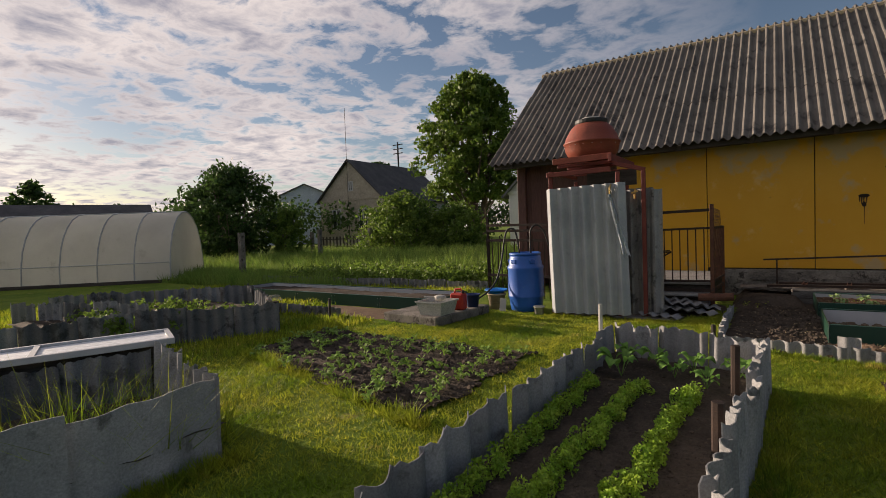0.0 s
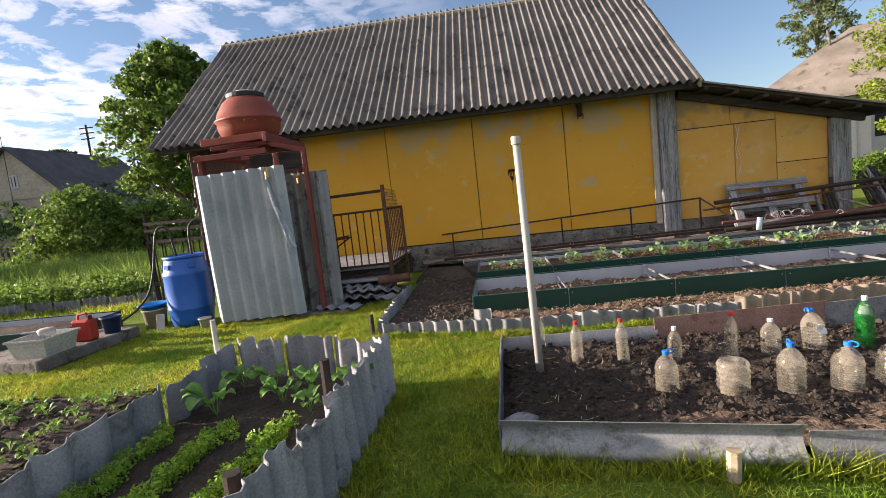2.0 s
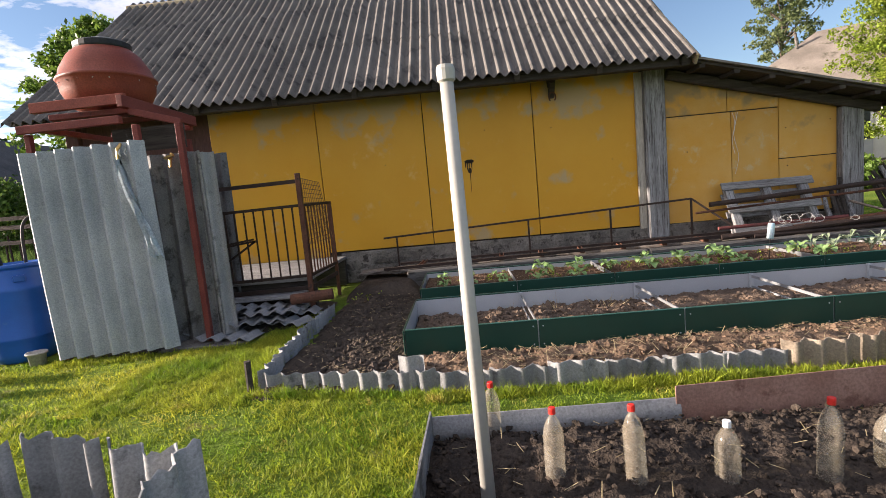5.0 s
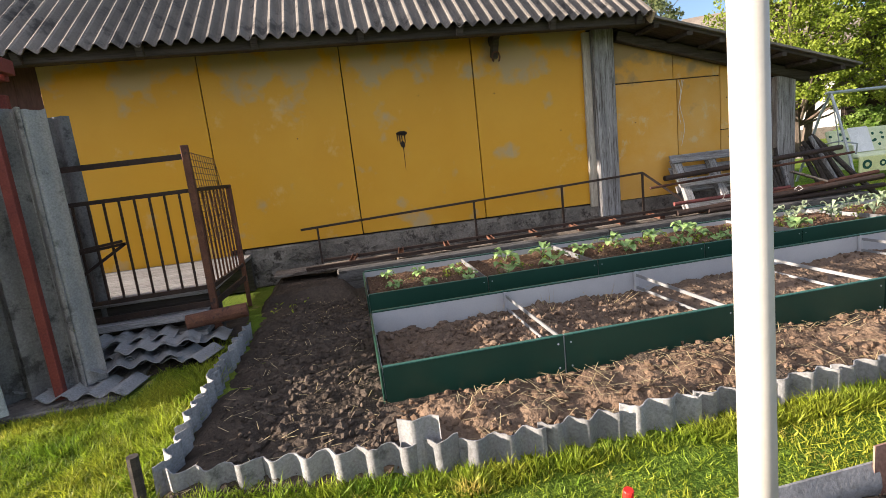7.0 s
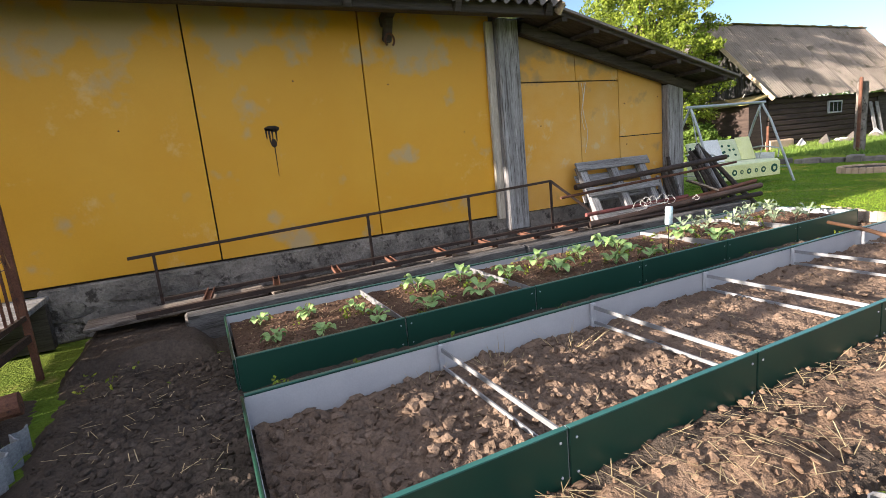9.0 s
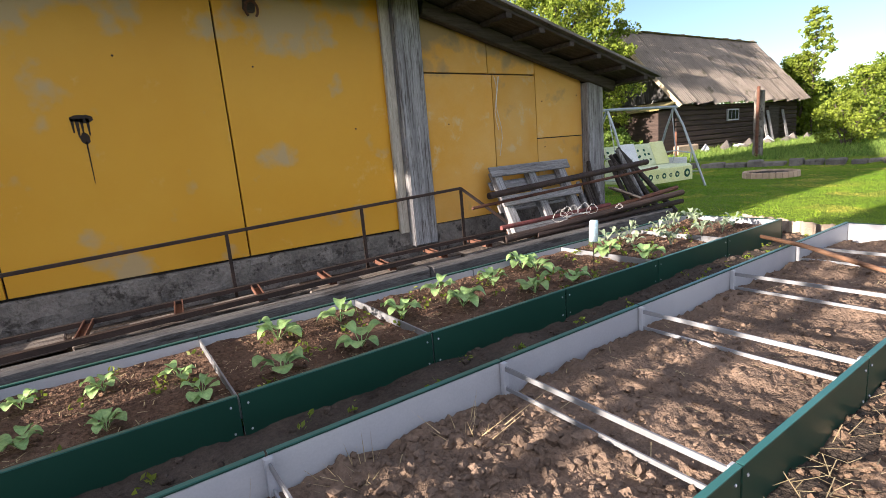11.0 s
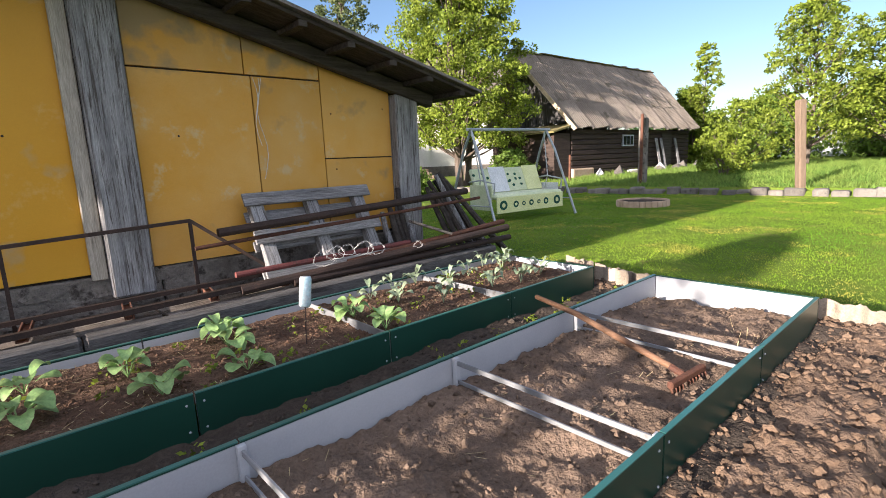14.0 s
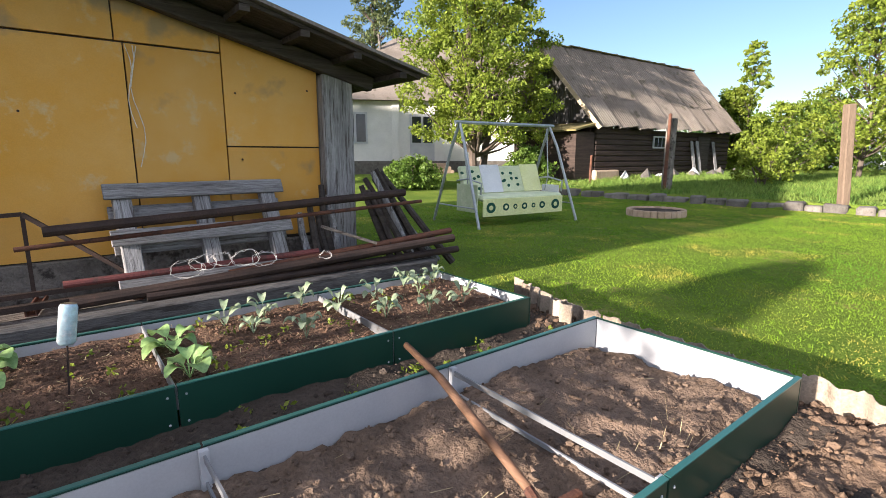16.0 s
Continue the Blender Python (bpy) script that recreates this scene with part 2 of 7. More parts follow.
# dark timber, lowered further to carry the deep shade under eaves
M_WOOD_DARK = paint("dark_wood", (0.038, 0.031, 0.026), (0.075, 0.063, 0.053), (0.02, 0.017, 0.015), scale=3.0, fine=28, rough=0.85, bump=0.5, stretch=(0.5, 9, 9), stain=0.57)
M_WOOD_PALE = paint("pale_wood", (0.36, 0.28, 0.18), (0.46, 0.37, 0.25), (0.25, 0.18, 0.11), scale=3.0, fine=30, rough=0.8, bump=0.4, stretch=(0.6, 7, 7), stain=0.6)
M_WOOD_EDGE = paint("pale_split_wood", (0.34, 0.31, 0.25), (0.44, 0.40, 0.33), (0.20, 0.18, 0.15), scale=3.0, fine=24, rough=0.85, bump=0.6, stretch=(9, 9, 0.45), stain=0.56, depth=0.008, grain=0.3)
M_RUST = paint("rusty_iron", (0.10, 0.045, 0.030), (0.16, 0.075, 0.045), (0.055, 0.035, 0.030), scale=7, fine=120, rough=0.8, bump=0.4, metal=0.25, stain=0.55)
M_RUST_DARK = paint("dark_rusty_iron", (0.035, 0.025, 0.021), (0.058, 0.038, 0.030), (0.09, 0.05, 0.035), scale=7, fine=120, rough=0.7, bump=0.3, metal=0.3, stain=0.6)
M_RED = paint("red_oxide_paint", (0.215, 0.050, 0.030), (0.275, 0.070, 0.041), (0.16, 0.05, 0.035), scale=3, fine=80, rough=0.5, bump=0.15, stain=0.62, rand=0.05)
M_RED_DARK = paint("dark_red_oxide_paint", (0.16, 0.036, 0.028), (0.21, 0.05, 0.036), (0.10, 0.035, 0.03), scale=4, fine=80, rough=0.6, bump=0.2, stain=0.6, rand=0.05)
# lighter rim green paints in the light caught by the folded edge
M_GREEN_SHEEN = paint("green_steel_rim", (0.03, 0.12, 0.10), (0.045, 0.15, 0.13), scale=2, fine=200, rough=0.3, bump=0.02, spec=0.6, grain=0.05)
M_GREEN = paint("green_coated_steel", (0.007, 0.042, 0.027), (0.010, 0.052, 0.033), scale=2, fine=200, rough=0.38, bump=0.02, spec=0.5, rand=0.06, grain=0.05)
M_WHITE = paint("white_coated_steel", (0.38, 0.39, 0.41), (0.45, 0.46, 0.47), (0.31, 0.295, 0.27), scale=2, fine=120, rough=0.45, bump=0.03, spec=0.4, rand=0.04, stain=0.68, grain=0.05)
M_BAR = paint("zinc_bar", (0.22, 0.228, 0.235), (0.28, 0.285, 0.29), (0.17, 0.158, 0.145), scale=4, fine=90, rough=0.45, bump=0.03, metal=0.2, grain=0.06, stain=0.6)
M_POLE = paint("white_plastic", (0.37, 0.357, 0.32), (0.43, 0.415, 0.375), (0.27, 0.24, 0.20), scale=2, fine=60, rough=0.45, bump=0.03, stain=0.68, grain=0.05)
M_BLUE = paint("blue_plastic", (0.012, 0.085, 0.36), (0.016, 0.105, 0.42), (0.04, 0.12, 0.36), scale=3, fine=90, rough=0.42, bump=0.04, spec=0.45, rand=0.05, grain=0.05)


# ---- mesh tools ----
def link(name, bm, mat, parent=None, label="", smooth=False):
    me = bpy.data.meshes.new(name)
    bm.normal_update()
    bm.to_mesh(me)
    bm.free()
    me.materials.append(mat)
    if smooth:
        me.shade_smooth()
    ob = new(name, me)
    if parent:
        ob.parent = parent
    if label:
        ob["label"] = label
    return ob


def part(name, bm, mat, parent, label="", smooth=False):
    return link(name, bm, mat, parent, label, smooth)


def again(ob, m, parent=None):
    """Another object on the same mesh."""
    o = new(ob.name.split(".")[0], ob.data)
    o.parent = parent or ob.parent
    o.matrix_basis = m
    return o


def thing(name, m, label, category, group="", kind=""):
    ob = new(name)
    ob.empty_display_size = 0.1
    ob.matrix_basis = m if isinstance(m, Matrix) else Matrix.Translation(m)
    return tagged(ob, label, category, group, kind)


def box(x0, x1, y0, y1, z0, z1, bevel=0.0, bm=None):
    bm = bm or bmesh.new()
    r = bmesh.ops.create_cube(bm, size=1.0, matrix=Matrix.Translation(((x0 + x1) / 2, (y0 + y1) / 2, (z0 + z1) / 2)) @ Matrix.Diagonal((x1 - x0, y1 - y0, z1 - z0, 1)))
    if bevel:
        edges = list({e for v in r["verts"] for e in v.link_edges})
        bmesh.ops.bevel(bm, geom=edges, offset=bevel, segments=1, affect="EDGES")
    return bm


def bar(a, b, w, h, bevel=0.0, bm=None, up=(0, 0, 1)):
    """A straight bar of section w x h from a to b."""
    bm = bm or bmesh.new()
    a, b = Vector(a), Vector(b)
    d = (b - a)
    zq = d.normalized()
    xq = zq.cross(Vector(up))
    xq = xq.normalized() if xq.length > 1e-4 else Vector((1, 0, 0))
    yq = xq.cross(zq)
    m = Matrix((xq, yq, zq)).transposed().to_4x4()
    m.translation = (a + b) / 2
    r = bmesh.ops.create_cube(bm, size=1.0, matrix=m @ Matrix.Diagonal((w, h, d.length, 1)))
    if bevel:
        bmesh.ops.bevel(bm, geom=list({e for v in r["verts"] for e in v.link_edges}), offset=bevel, segments=1, affect="EDGES")
    return bm


def tube(points, radii, n=8, bm=None, caps=True):
    """A round tube along points."""
    bm = bm or bmesh.new()
    pts = [Vector(p) for p in points]
    rings = []
    side0 = None
    for i, p in enumerate(pts):
        d = (pts[min(i + 1, len(pts) - 1)] - pts[max(i - 1, 0)]).normalized()
        s = d.cross(Vector((0, 0, 1))) if side0 is None else side0 - d * side0.dot(d)
        if s.length < 1e-3:
            s = d.cross(Vector((1, 0, 0)))
        s.normalize()
        side0 = s
        u = d.cross(s)
        r = radii[i] if isinstance(radii, (list, tuple)) else radii
        rings.append([bm.verts.new(p + (s * math.cos(a) + u * math.sin(a)) * r) for a in (math.tau * k / n for k in range(n))])
    for r0, r1 in zip(rings, rings[1:]):
        for k in range(n):
            bm.faces.new((r0[k], r0[(k + 1) % n], r1[(k + 1) % n], r1[k]))
    if caps:
        bm.faces.new(rings[0][::-1])
        bm.faces.new(rings[-1])
    return bm


def smooth_path(points, n=6):
    """Points of a smooth curve through the given ones."""
    p = [Vector(q) for q in points]
    p = [p[0] * 2 - p[1]] + p + [p[-1] * 2 - p[-2]]
    out = []
    for i in range(1, len(p) - 2):
        a, b, c, d = p[i - 1:i + 3]
        for k in range(n):
            t = k / n
            out.append(0.5 * (2 * b + (c - a) * t + (2 * a - 5 * b + 4 * c - d) * t * t + (3 * b - a - 3 * c + d) * t ** 3))
    return out + [p[-2]]


def lathe(profile, n=24, bm=None, cap_bottom=True, cap_top=True):
    """A turned shape round z from (radius, height) pairs."""
    bm = bm or bmesh.new()
    rings = [[bm.verts.new((r * math.cos(math.tau * k / n), r * math.sin(math.tau * k / n), z)) for k in range(n)] for r, z in profile]
    for r0, r1 in zip(rings, rings[1:]):
        for k in range(n):
            bm.faces.new((r0[k], r0[(k + 1) % n], r1[(k + 1) % n], r1[k]))
    if cap_bottom:
        bm.faces.new(rings[0][::-1])
    if cap_top:
        bm.faces.new(rings[-1])
    return bm


def slab(outline, t, axis="y"):
    """A flat outline of (u, v) pairs, t thick: in the xz plane (axis y), or the xy plane (axis z)."""
    bm = bmesh.new()
    at = (lambda u, v, w: (u, w, v)) if axis == "y" else (lambda u, v, w: (u, v, w))
    f0 = [bm.verts.new(at(u, v, 0)) for u, v in outline]
    f1 = [bm.verts.new(at(u, v, t)) for u, v in outline]
    bm.faces.new(f0)
    bm.faces.new(f1[::-1])
    for i in range(len(f0)):
        j = (i + 1) % len(f0)
        bm.faces.new((f0[j], f0[i], f1[i], f1[j]))
    bmesh.ops.recalc_face_normals(bm, faces=bm.faces)
    return bm


def raw(name, verts, faces, mat, parent=None, label="", smooth=False):
    me = bpy.data.meshes.new(name)
    me.from_pydata(verts, [], faces)
    me.materials.append(mat)
    if smooth:
        me.shade_smooth()
    if smooth == "edges":
        me.set_sharp_from_angle(angle=radians(58))
    ob = new(name, me)
    ob.parent = parent
    if label:
        ob["label"] = label
    return ob


def corrugated(width, height, pitch=0.14, amp=0.022, t=0.006, ragged=0.0, bend=0.0, rows=1, seed=0):
    """A corrugated sheet in the xz plane, its waves upright: vertices and faces."""
    rng = random.Random(seed)
    per = 8
    n = max(2, round(width / pitch * per))
    verts, faces = [], []
    top = [height + ragged * (noise.noise(Vector((i * 0.21, seed * 3.7, 0))) + 0.4 * rng.uniform(-1, 1)) for i in range(n + 1)]
    for side in (0, 1):
        for j in range(rows + 1):
            for i in range(n + 1):
                x = width * i / n
                v = j / rows
                y = amp * math.cos(math.tau * x / pitch) + side * t + bend * (v - 0.5) ** 2 + bend * 0.4 * noise.noise(Vector((x * 2, v, seed)))
                verts.append((x, y, top[i] * v))
    w = n + 1
    half = w * (rows + 1)
    for j in range(rows):
        for i in range(n):
            a = j * w + i
            faces.append((a, a + 1, a + 1 + w, a + w))
            faces.append((half + a + 1, half + a, half + a + w, half + a + 1 + w))
    for i in range(n):
        faces.append((i + 1, i, half + i, half + i + 1))
        a = rows * w + i
        faces.append((a, a + 1, half + a + 1, half + a))
    for j in range(rows):
        a = j * w
        faces.append((a, a + w, half + a + w, half + a))
        b = a + n
        faces.append((b + w, b, half + b, half + b + w))
    return verts, faces


def slate_run(owner, p0, p1, height, mat, sheet=0.56, pitch=0.14, amp=0.022, ragged=0.02, seed=0, sink=0.05, lean=3.0):
    """A row of upright cut slate sheets from p0 to p1, each a part of owner."""
    rng = random.Random(seed)
    a, b = Vector(p0), Vector(p1)
    d = b - a
    n = max(1, round(d.length / sheet))
    yaw = math.degrees(math.atan2(d.y, d.x))
    for i in range(n):
        p = a + d * (i / n)
        w = d.length / n * 1.015
        h = height * rng.uniform(0.93, 1.08) + sink
        v, f = corrugated(w, h, pitch, amp, 0.006, ragged, 0.0, 1, seed * 13 + i)
        ob = raw("slate_sheet", v, f, mat, owner, smooth="edges")
        ob.matrix_basis = owner.matrix_basis.inverted() @ pose(p.x + rng.uniform(-0.01, 0.01), p.y + (i % 2) * 0.012, p.z - sink, rng.uniform(-lean, lean), rng.uniform(-1.2, 1.2), yaw + rng.uniform(-1.5, 1.5))
    return owner


# ---- ground ----
def terrain(x, y):
    """The height of the ground: level, with a low garden terrace beyond the stone edging."""
    edge = 16.75 - 0.10 * (y - 10.0)
    k = min(max((x - edge) / 0.12, 0.0), 1.0)
    return (0.17 + 0.035 * max(0.0, min(x - edge - 1.0, 4.0)) + 0.006 * max(0.0, min(x - edge - 5.0, 40.0))) * k


def ground_sheet():
    far = [60, 90, 150, 300, 800, 2500]
    xs = sorted([-f for f in far] + list(np.arange(-40, 14, 1.0)) + list(np.arange(14, 19, 0.2)) + list(np.arange(19, 45, 1.5)) + far)
    ys = sorted([-f for f in far] + list(np.arange(-30, 45, 1.5)) + far)
    verts = [(x, y, terrain(x, y)) for y in ys for x in xs]
    w = len(xs)
    faces = [(j * w + i, j * w + i + 1, (j + 1) * w + i + 1, (j + 1) * w + i) for j in range(len(ys) - 1) for i in range(w - 1)]
    ob = raw("ground", verts, faces, M_LAWN)
    return tagged(ob, "mown green lawn with dry yellowish patches", "lawn", kind="structure")


ground_sheet()


def lump(x, y, height, rough, seed):
    p = Vector((x * rough, y * rough, seed))
    return height * (0.55 * noise.noise(p) + 0.5 * noise.noise(p * 0.23) + 0.35 * abs(noise.noise(p * 2.6)) + 0.22 * noise.noise(p * 5.5) + 0.16 * noise.noise(p * 11.0))


def lumpy(name, x0, x1, y0, y1, z, height, mat, step=0.05, rough=5.0, label="", category="", inside=None, seed=0, skirt=0.06, fall=0.12):
    """A patch of worked soil with an uneven top."""
    nx, ny = max(2, int((x1 - x0) / step)), max(2, int((y1 - y0) / step))
    verts, faces, keep = [], [], {}
    for j in range(ny + 1):
        for i in range(nx + 1):
            x, y = x0 + (x1 - x0) * i / nx, y0 + (y1 - y0) * j / ny
            if inside and not inside(x, y):
                continue
            h = lump(x, y, height, rough, seed)
            e = min(x - x0, x1 - x, y - y0, y1 - y)
            drop = skirt * max(0.0, 1 - e / fall) if fall else 0
            keep[i, j] = len(verts)
            verts.append((x, y, z + h - drop))
    for j in range(ny):
        for i in range(nx):
            q = [keep.get(k) for k in ((i, j), (i + 1, j), (i + 1, j + 1), (i, j + 1))]
            if None not in q:
                faces.append(q)
    ob = raw(name, verts, faces, mat, smooth=True)
    return tagged(ob, label, category, kind="stuff" if not category else "structure")


# ---- the yellow outbuilding ----
WALL_Y, EAVE_Y, EAVE_Z, RIDGE_Y, RIDGE_Z = 9.72, 9.10, 2.53, 12.25, 5.02
house = thing("outbuilding", (0, 0, 0), "yellow-painted outbuilding with a grey corrugated slate roof", "house")
part("wall", box(-4.15, 3.78, WALL_Y + 0.03, WALL_Y + 0.25, 0.40, 2.70), M_WOOD_DARK, house)
part("gable_wall", box(-4.15, -3.95, WALL_Y + 0.26, 14.9, 0.0, 2.62), M_BROWN, house, "brown boarded end wall")
part("gable_wall", box(3.80, 4.0, WALL_Y + 0.26, 14.9, 0.0, 2.62), M_BROWN, house)
part("back_wall", box(-4.15, 4.0, 14.92, 15.1, 0.0, 2.62), M_BROWN, house)
for gx in (-4.15, 3.80):
    part("gable", slab([(WALL_Y + 0.1, 2.63), (15.0, 2.63), (12.25, 4.88)], 0.2, "z"), M_BROWN, house).matrix_basis = Matrix(((0, 0, 1, gx), (1, 0, 0, 0), (0, 1, 0, 0), (0, 0, 0, 1)))
part("plinth", box(-0.55, 4.05, WALL_Y - 0.03, WALL_Y + 0.25, 0.0, 0.44, 0.015), M_CONC, house, "cracked stone and concrete plinth")
SEAMS = [-2.2, -0.70, 0.775, 2.265, 3.70]
for i, (a, b) in enumerate(zip(SEAMS, SEAMS[1:])):
    low = 0.46 if i else 0.30
    part("wall_panel", box(a + 0.006, b - 0.006, WALL_Y - 0.01, WALL_Y + 0.025, low, 2.56, 0.003), M_YELLOW, house, "yellow-painted board panel")
for k in range(9):
    part("brown_board", box(-4.15 + k * 0.217, -3.95 + k * 0.217 + 0.014, WALL_Y, WALL_Y + 0.026, 0.2, 2.58), M_BROWN, house)
part("brown_corner_post", box(-4.20, -4.02, WALL_Y - 0.08, WALL_Y + 0.08, 0, 2.56, 0.01), M_BROWN, house)

# rows of overlapping roof sheets
slope = Vector((0, RIDGE_Y - EAVE_Y, RIDGE_Z - EAVE_Z))
pitch_deg = math.degrees(math.atan2(slope.z, slope.y))
X0, X1 = -4.62, 4.22
cols, rows_n = 8, 3
sheet_w, sheet_l = (X1 - X0) / cols, slope.length / rows_n
sv, sf = corrugated(sheet_w + 0.02, sheet_l + 0.14, sheet_w / 8, 0.031, 0.007, 0.0, 0.0, 1, 1)
roof_mesh = None
for r in range(rows_n):
    for c in range(cols):
        if roof_mesh is None:
            ob = raw("roof_sheet", sv, sf, M_ROOF, house, "weathered grey corrugated roof sheet", smooth=False)
            roof_mesh = ob
        else:
            ob = again(roof_mesh, Matrix.Identity(4), house)
        base = slope * (r / rows_n)
        ob.matrix_basis = Matrix.Translation((X0 + c * sheet_w, EAVE_Y + base.y, EAVE_Z + base.z)) @ pose(0, 0, 0.010 * r, -(90 - pitch_deg) + (1.2 if r else 0), 0, 0)
back = slope * 1.0
part("back_roof", slab([(X0, 0), (X1, 0), (X1, slope.length), (X0, slope.length)], 0.03, "y"), M_ROOF, house).matrix_basis = Matrix.Translation((0, RIDGE_Y + 0.02, RIDGE_Z)) @ pose(0, 0, 0, -(90 + pitch_deg), 0, 0)
part("ridge_cap", bar((X0 - 0.02, RIDGE_Y, RIDGE_Z + 0.02), (X1, RIDGE_Y, RIDGE_Z + 0.02), 0.12, 0.09, 0.02), M_WOOD_PALE, house, "pale timber ridge cap")
# under-eave timbers: the eave's shade is partly in their dark tone
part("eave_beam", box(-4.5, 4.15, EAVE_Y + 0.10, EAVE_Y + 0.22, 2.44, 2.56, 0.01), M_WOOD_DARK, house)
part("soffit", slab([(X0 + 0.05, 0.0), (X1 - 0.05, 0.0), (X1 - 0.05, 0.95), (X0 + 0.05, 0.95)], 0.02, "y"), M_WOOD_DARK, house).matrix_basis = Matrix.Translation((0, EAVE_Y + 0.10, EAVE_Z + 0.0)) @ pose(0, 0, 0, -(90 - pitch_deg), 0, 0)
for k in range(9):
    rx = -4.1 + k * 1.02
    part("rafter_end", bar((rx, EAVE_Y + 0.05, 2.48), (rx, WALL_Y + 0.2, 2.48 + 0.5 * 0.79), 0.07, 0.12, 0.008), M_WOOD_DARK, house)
part("barge_board", bar((X1 - 0.03, EAVE_Y + 0.02, EAVE_Z - 0.05), (X1 - 0.03, RIDGE_Y, RIDGE_Z - 0.05), 0.03, 0.12), M_WOOD_PALE, house)
part("corner_post", box(3.725, 3.995, WALL_Y - 0.12, WALL_Y - 0.012, 0.28, 2.52, 0.016), M_WOOD, house, "weathered grey timber corner post")
part("post_board", box(3.625, 3.72, WALL_Y - 0.055, WALL_Y - 0.012, 0.42, 2.50, 0.006), M_WOOD_EDGE, house, "pale split edge board of the post")

# ---- lean-to ----
lean = thing("lean_to", (0, 0, 0), "low lean-to shed of worn yellow panels beside the outbuilding", "shed")


def lt_top(x):
    return 2.40 - (x - 4.05) * (2.40 - 1.84) / (6.3 - 4.05)


part("backing", slab([(4.02, 0.3), (6.6, 0.3), (6.6, lt_top(6.6)), (4.02, lt_top(4.02))], 0.15), M_WOOD_DARK, lean).matrix_basis = Matrix.Translation((0, WALL_Y + 0.03, 0))
for a, b, z0, z1 in ((4.02, 4.888, 0.45, 1.875), (4.02, 4.84, 1.89, 9), (4.898, 5.51, 0.47, 1.875), (4.85, 5.51, 1.89, 9), (5.52, 6.27, 1.205, 9), (5.52, 6.27, 0.47, 1.193)):
    pts = [(a, z0), (b, z0), (b, min(z1, lt_top(b) - 0.02)), (a, min(z1, lt_top(a) - 0.02))]
    part("wall_panel", slab(pts, 0.03), M_YELLOW2, lean, "faded yellow-painted board panel").matrix_basis = Matrix.Translation((0, WALL_Y, 0))
part("plinth", box(4.06, 6.6, WALL_Y - 0.02, WALL_Y + 0.2, 0.0, 0.44, 0.01), M_CONC, lean)
part("post", box(6.28, 6.56, WALL_Y - 0.10, WALL_Y + 0.04, 0.2, 1.80, 0.012), M_WOOD, lean, "weathered grey timber post")
part("side_wall", box(6.45, 6.6, WALL_Y + 0.2, 13.5, 0.0, 1.75), M_WOOD_DARK, lean)
part("top_beam", bar((4.03, WALL_Y - 0.08, lt_top(4.03) + 0.02), (6.75, WALL_Y - 0.08, lt_top(6.75) + 0.02), 0.10, 0.12, 0.01), M_WOOD_DARK, lean)
roof_d = math.degrees(math.atan2(lt_top(6.0) - lt_top(7.0), 1.0))
part("roof_board", bar((4.05, WALL_Y + 1.65, lt_top(4.05) + 0.12), (7.0, WALL_Y + 1.65, lt_top(7.0) + 0.12), 4.3, 0.03), M_WOOD_DARK, lean)
part("roof_felt", bar((4.08, WALL_Y + 1.63, lt_top(4.08) + 0.155), (7.05, WALL_Y + 1.63, lt_top(7.05) + 0.155), 4.36, 0.025), M_ROOF, lean, "mossy felt roofing")
for k in range(7):
    x = 4.3 + k * 0.42
    part("roof_batten", bar((x, WALL_Y - 0.50, lt_top(x) + 0.08), (x, WALL_Y + 3.0, lt_top(x) + 0.08), 0.07, 0.045), M_WOOD_DARK, lean)

# timber footing and boards along the wall
foot = thing("timber_footing", (0, 0, 0), "weathered timber footing with loose boards along the wall", "boards")
part("sill_beam", bar((0.45, 8.915, 0.115), (3.45, 8.99, 0.125), 0.11, 0.235, 0.018), M_SILL, foot, "dark weathered sill beam")
part("sill_beam", bar((3.46, 8.985, 0.12), (7.0, 9.03, 0.135), 0.11, 0.23, 0.018), M_SILL, foot)
part("fill", box(0.47, 6.95, 9.02, WALL_Y - 0.04, 0.0, 0.17), M_SOIL, foot)
for k, (a, b, y, z) in enumerate(((-0.2, 1.05, 9.26, 0.205), (1.08, 2.52, 9.22, 0.212), (2.5, 3.9, 9.24, 0.205), (3.93, 5.3, 9.25, 0.21), (5.33, 7.0, 9.22, 0.208))):
    part("board", bar((a, y - 0.03, z), (b, y + 0.04, z + 0.01), 0.29 - 0.03 * (k % 2), 0.035, 0.009), M_PLANK, foot)


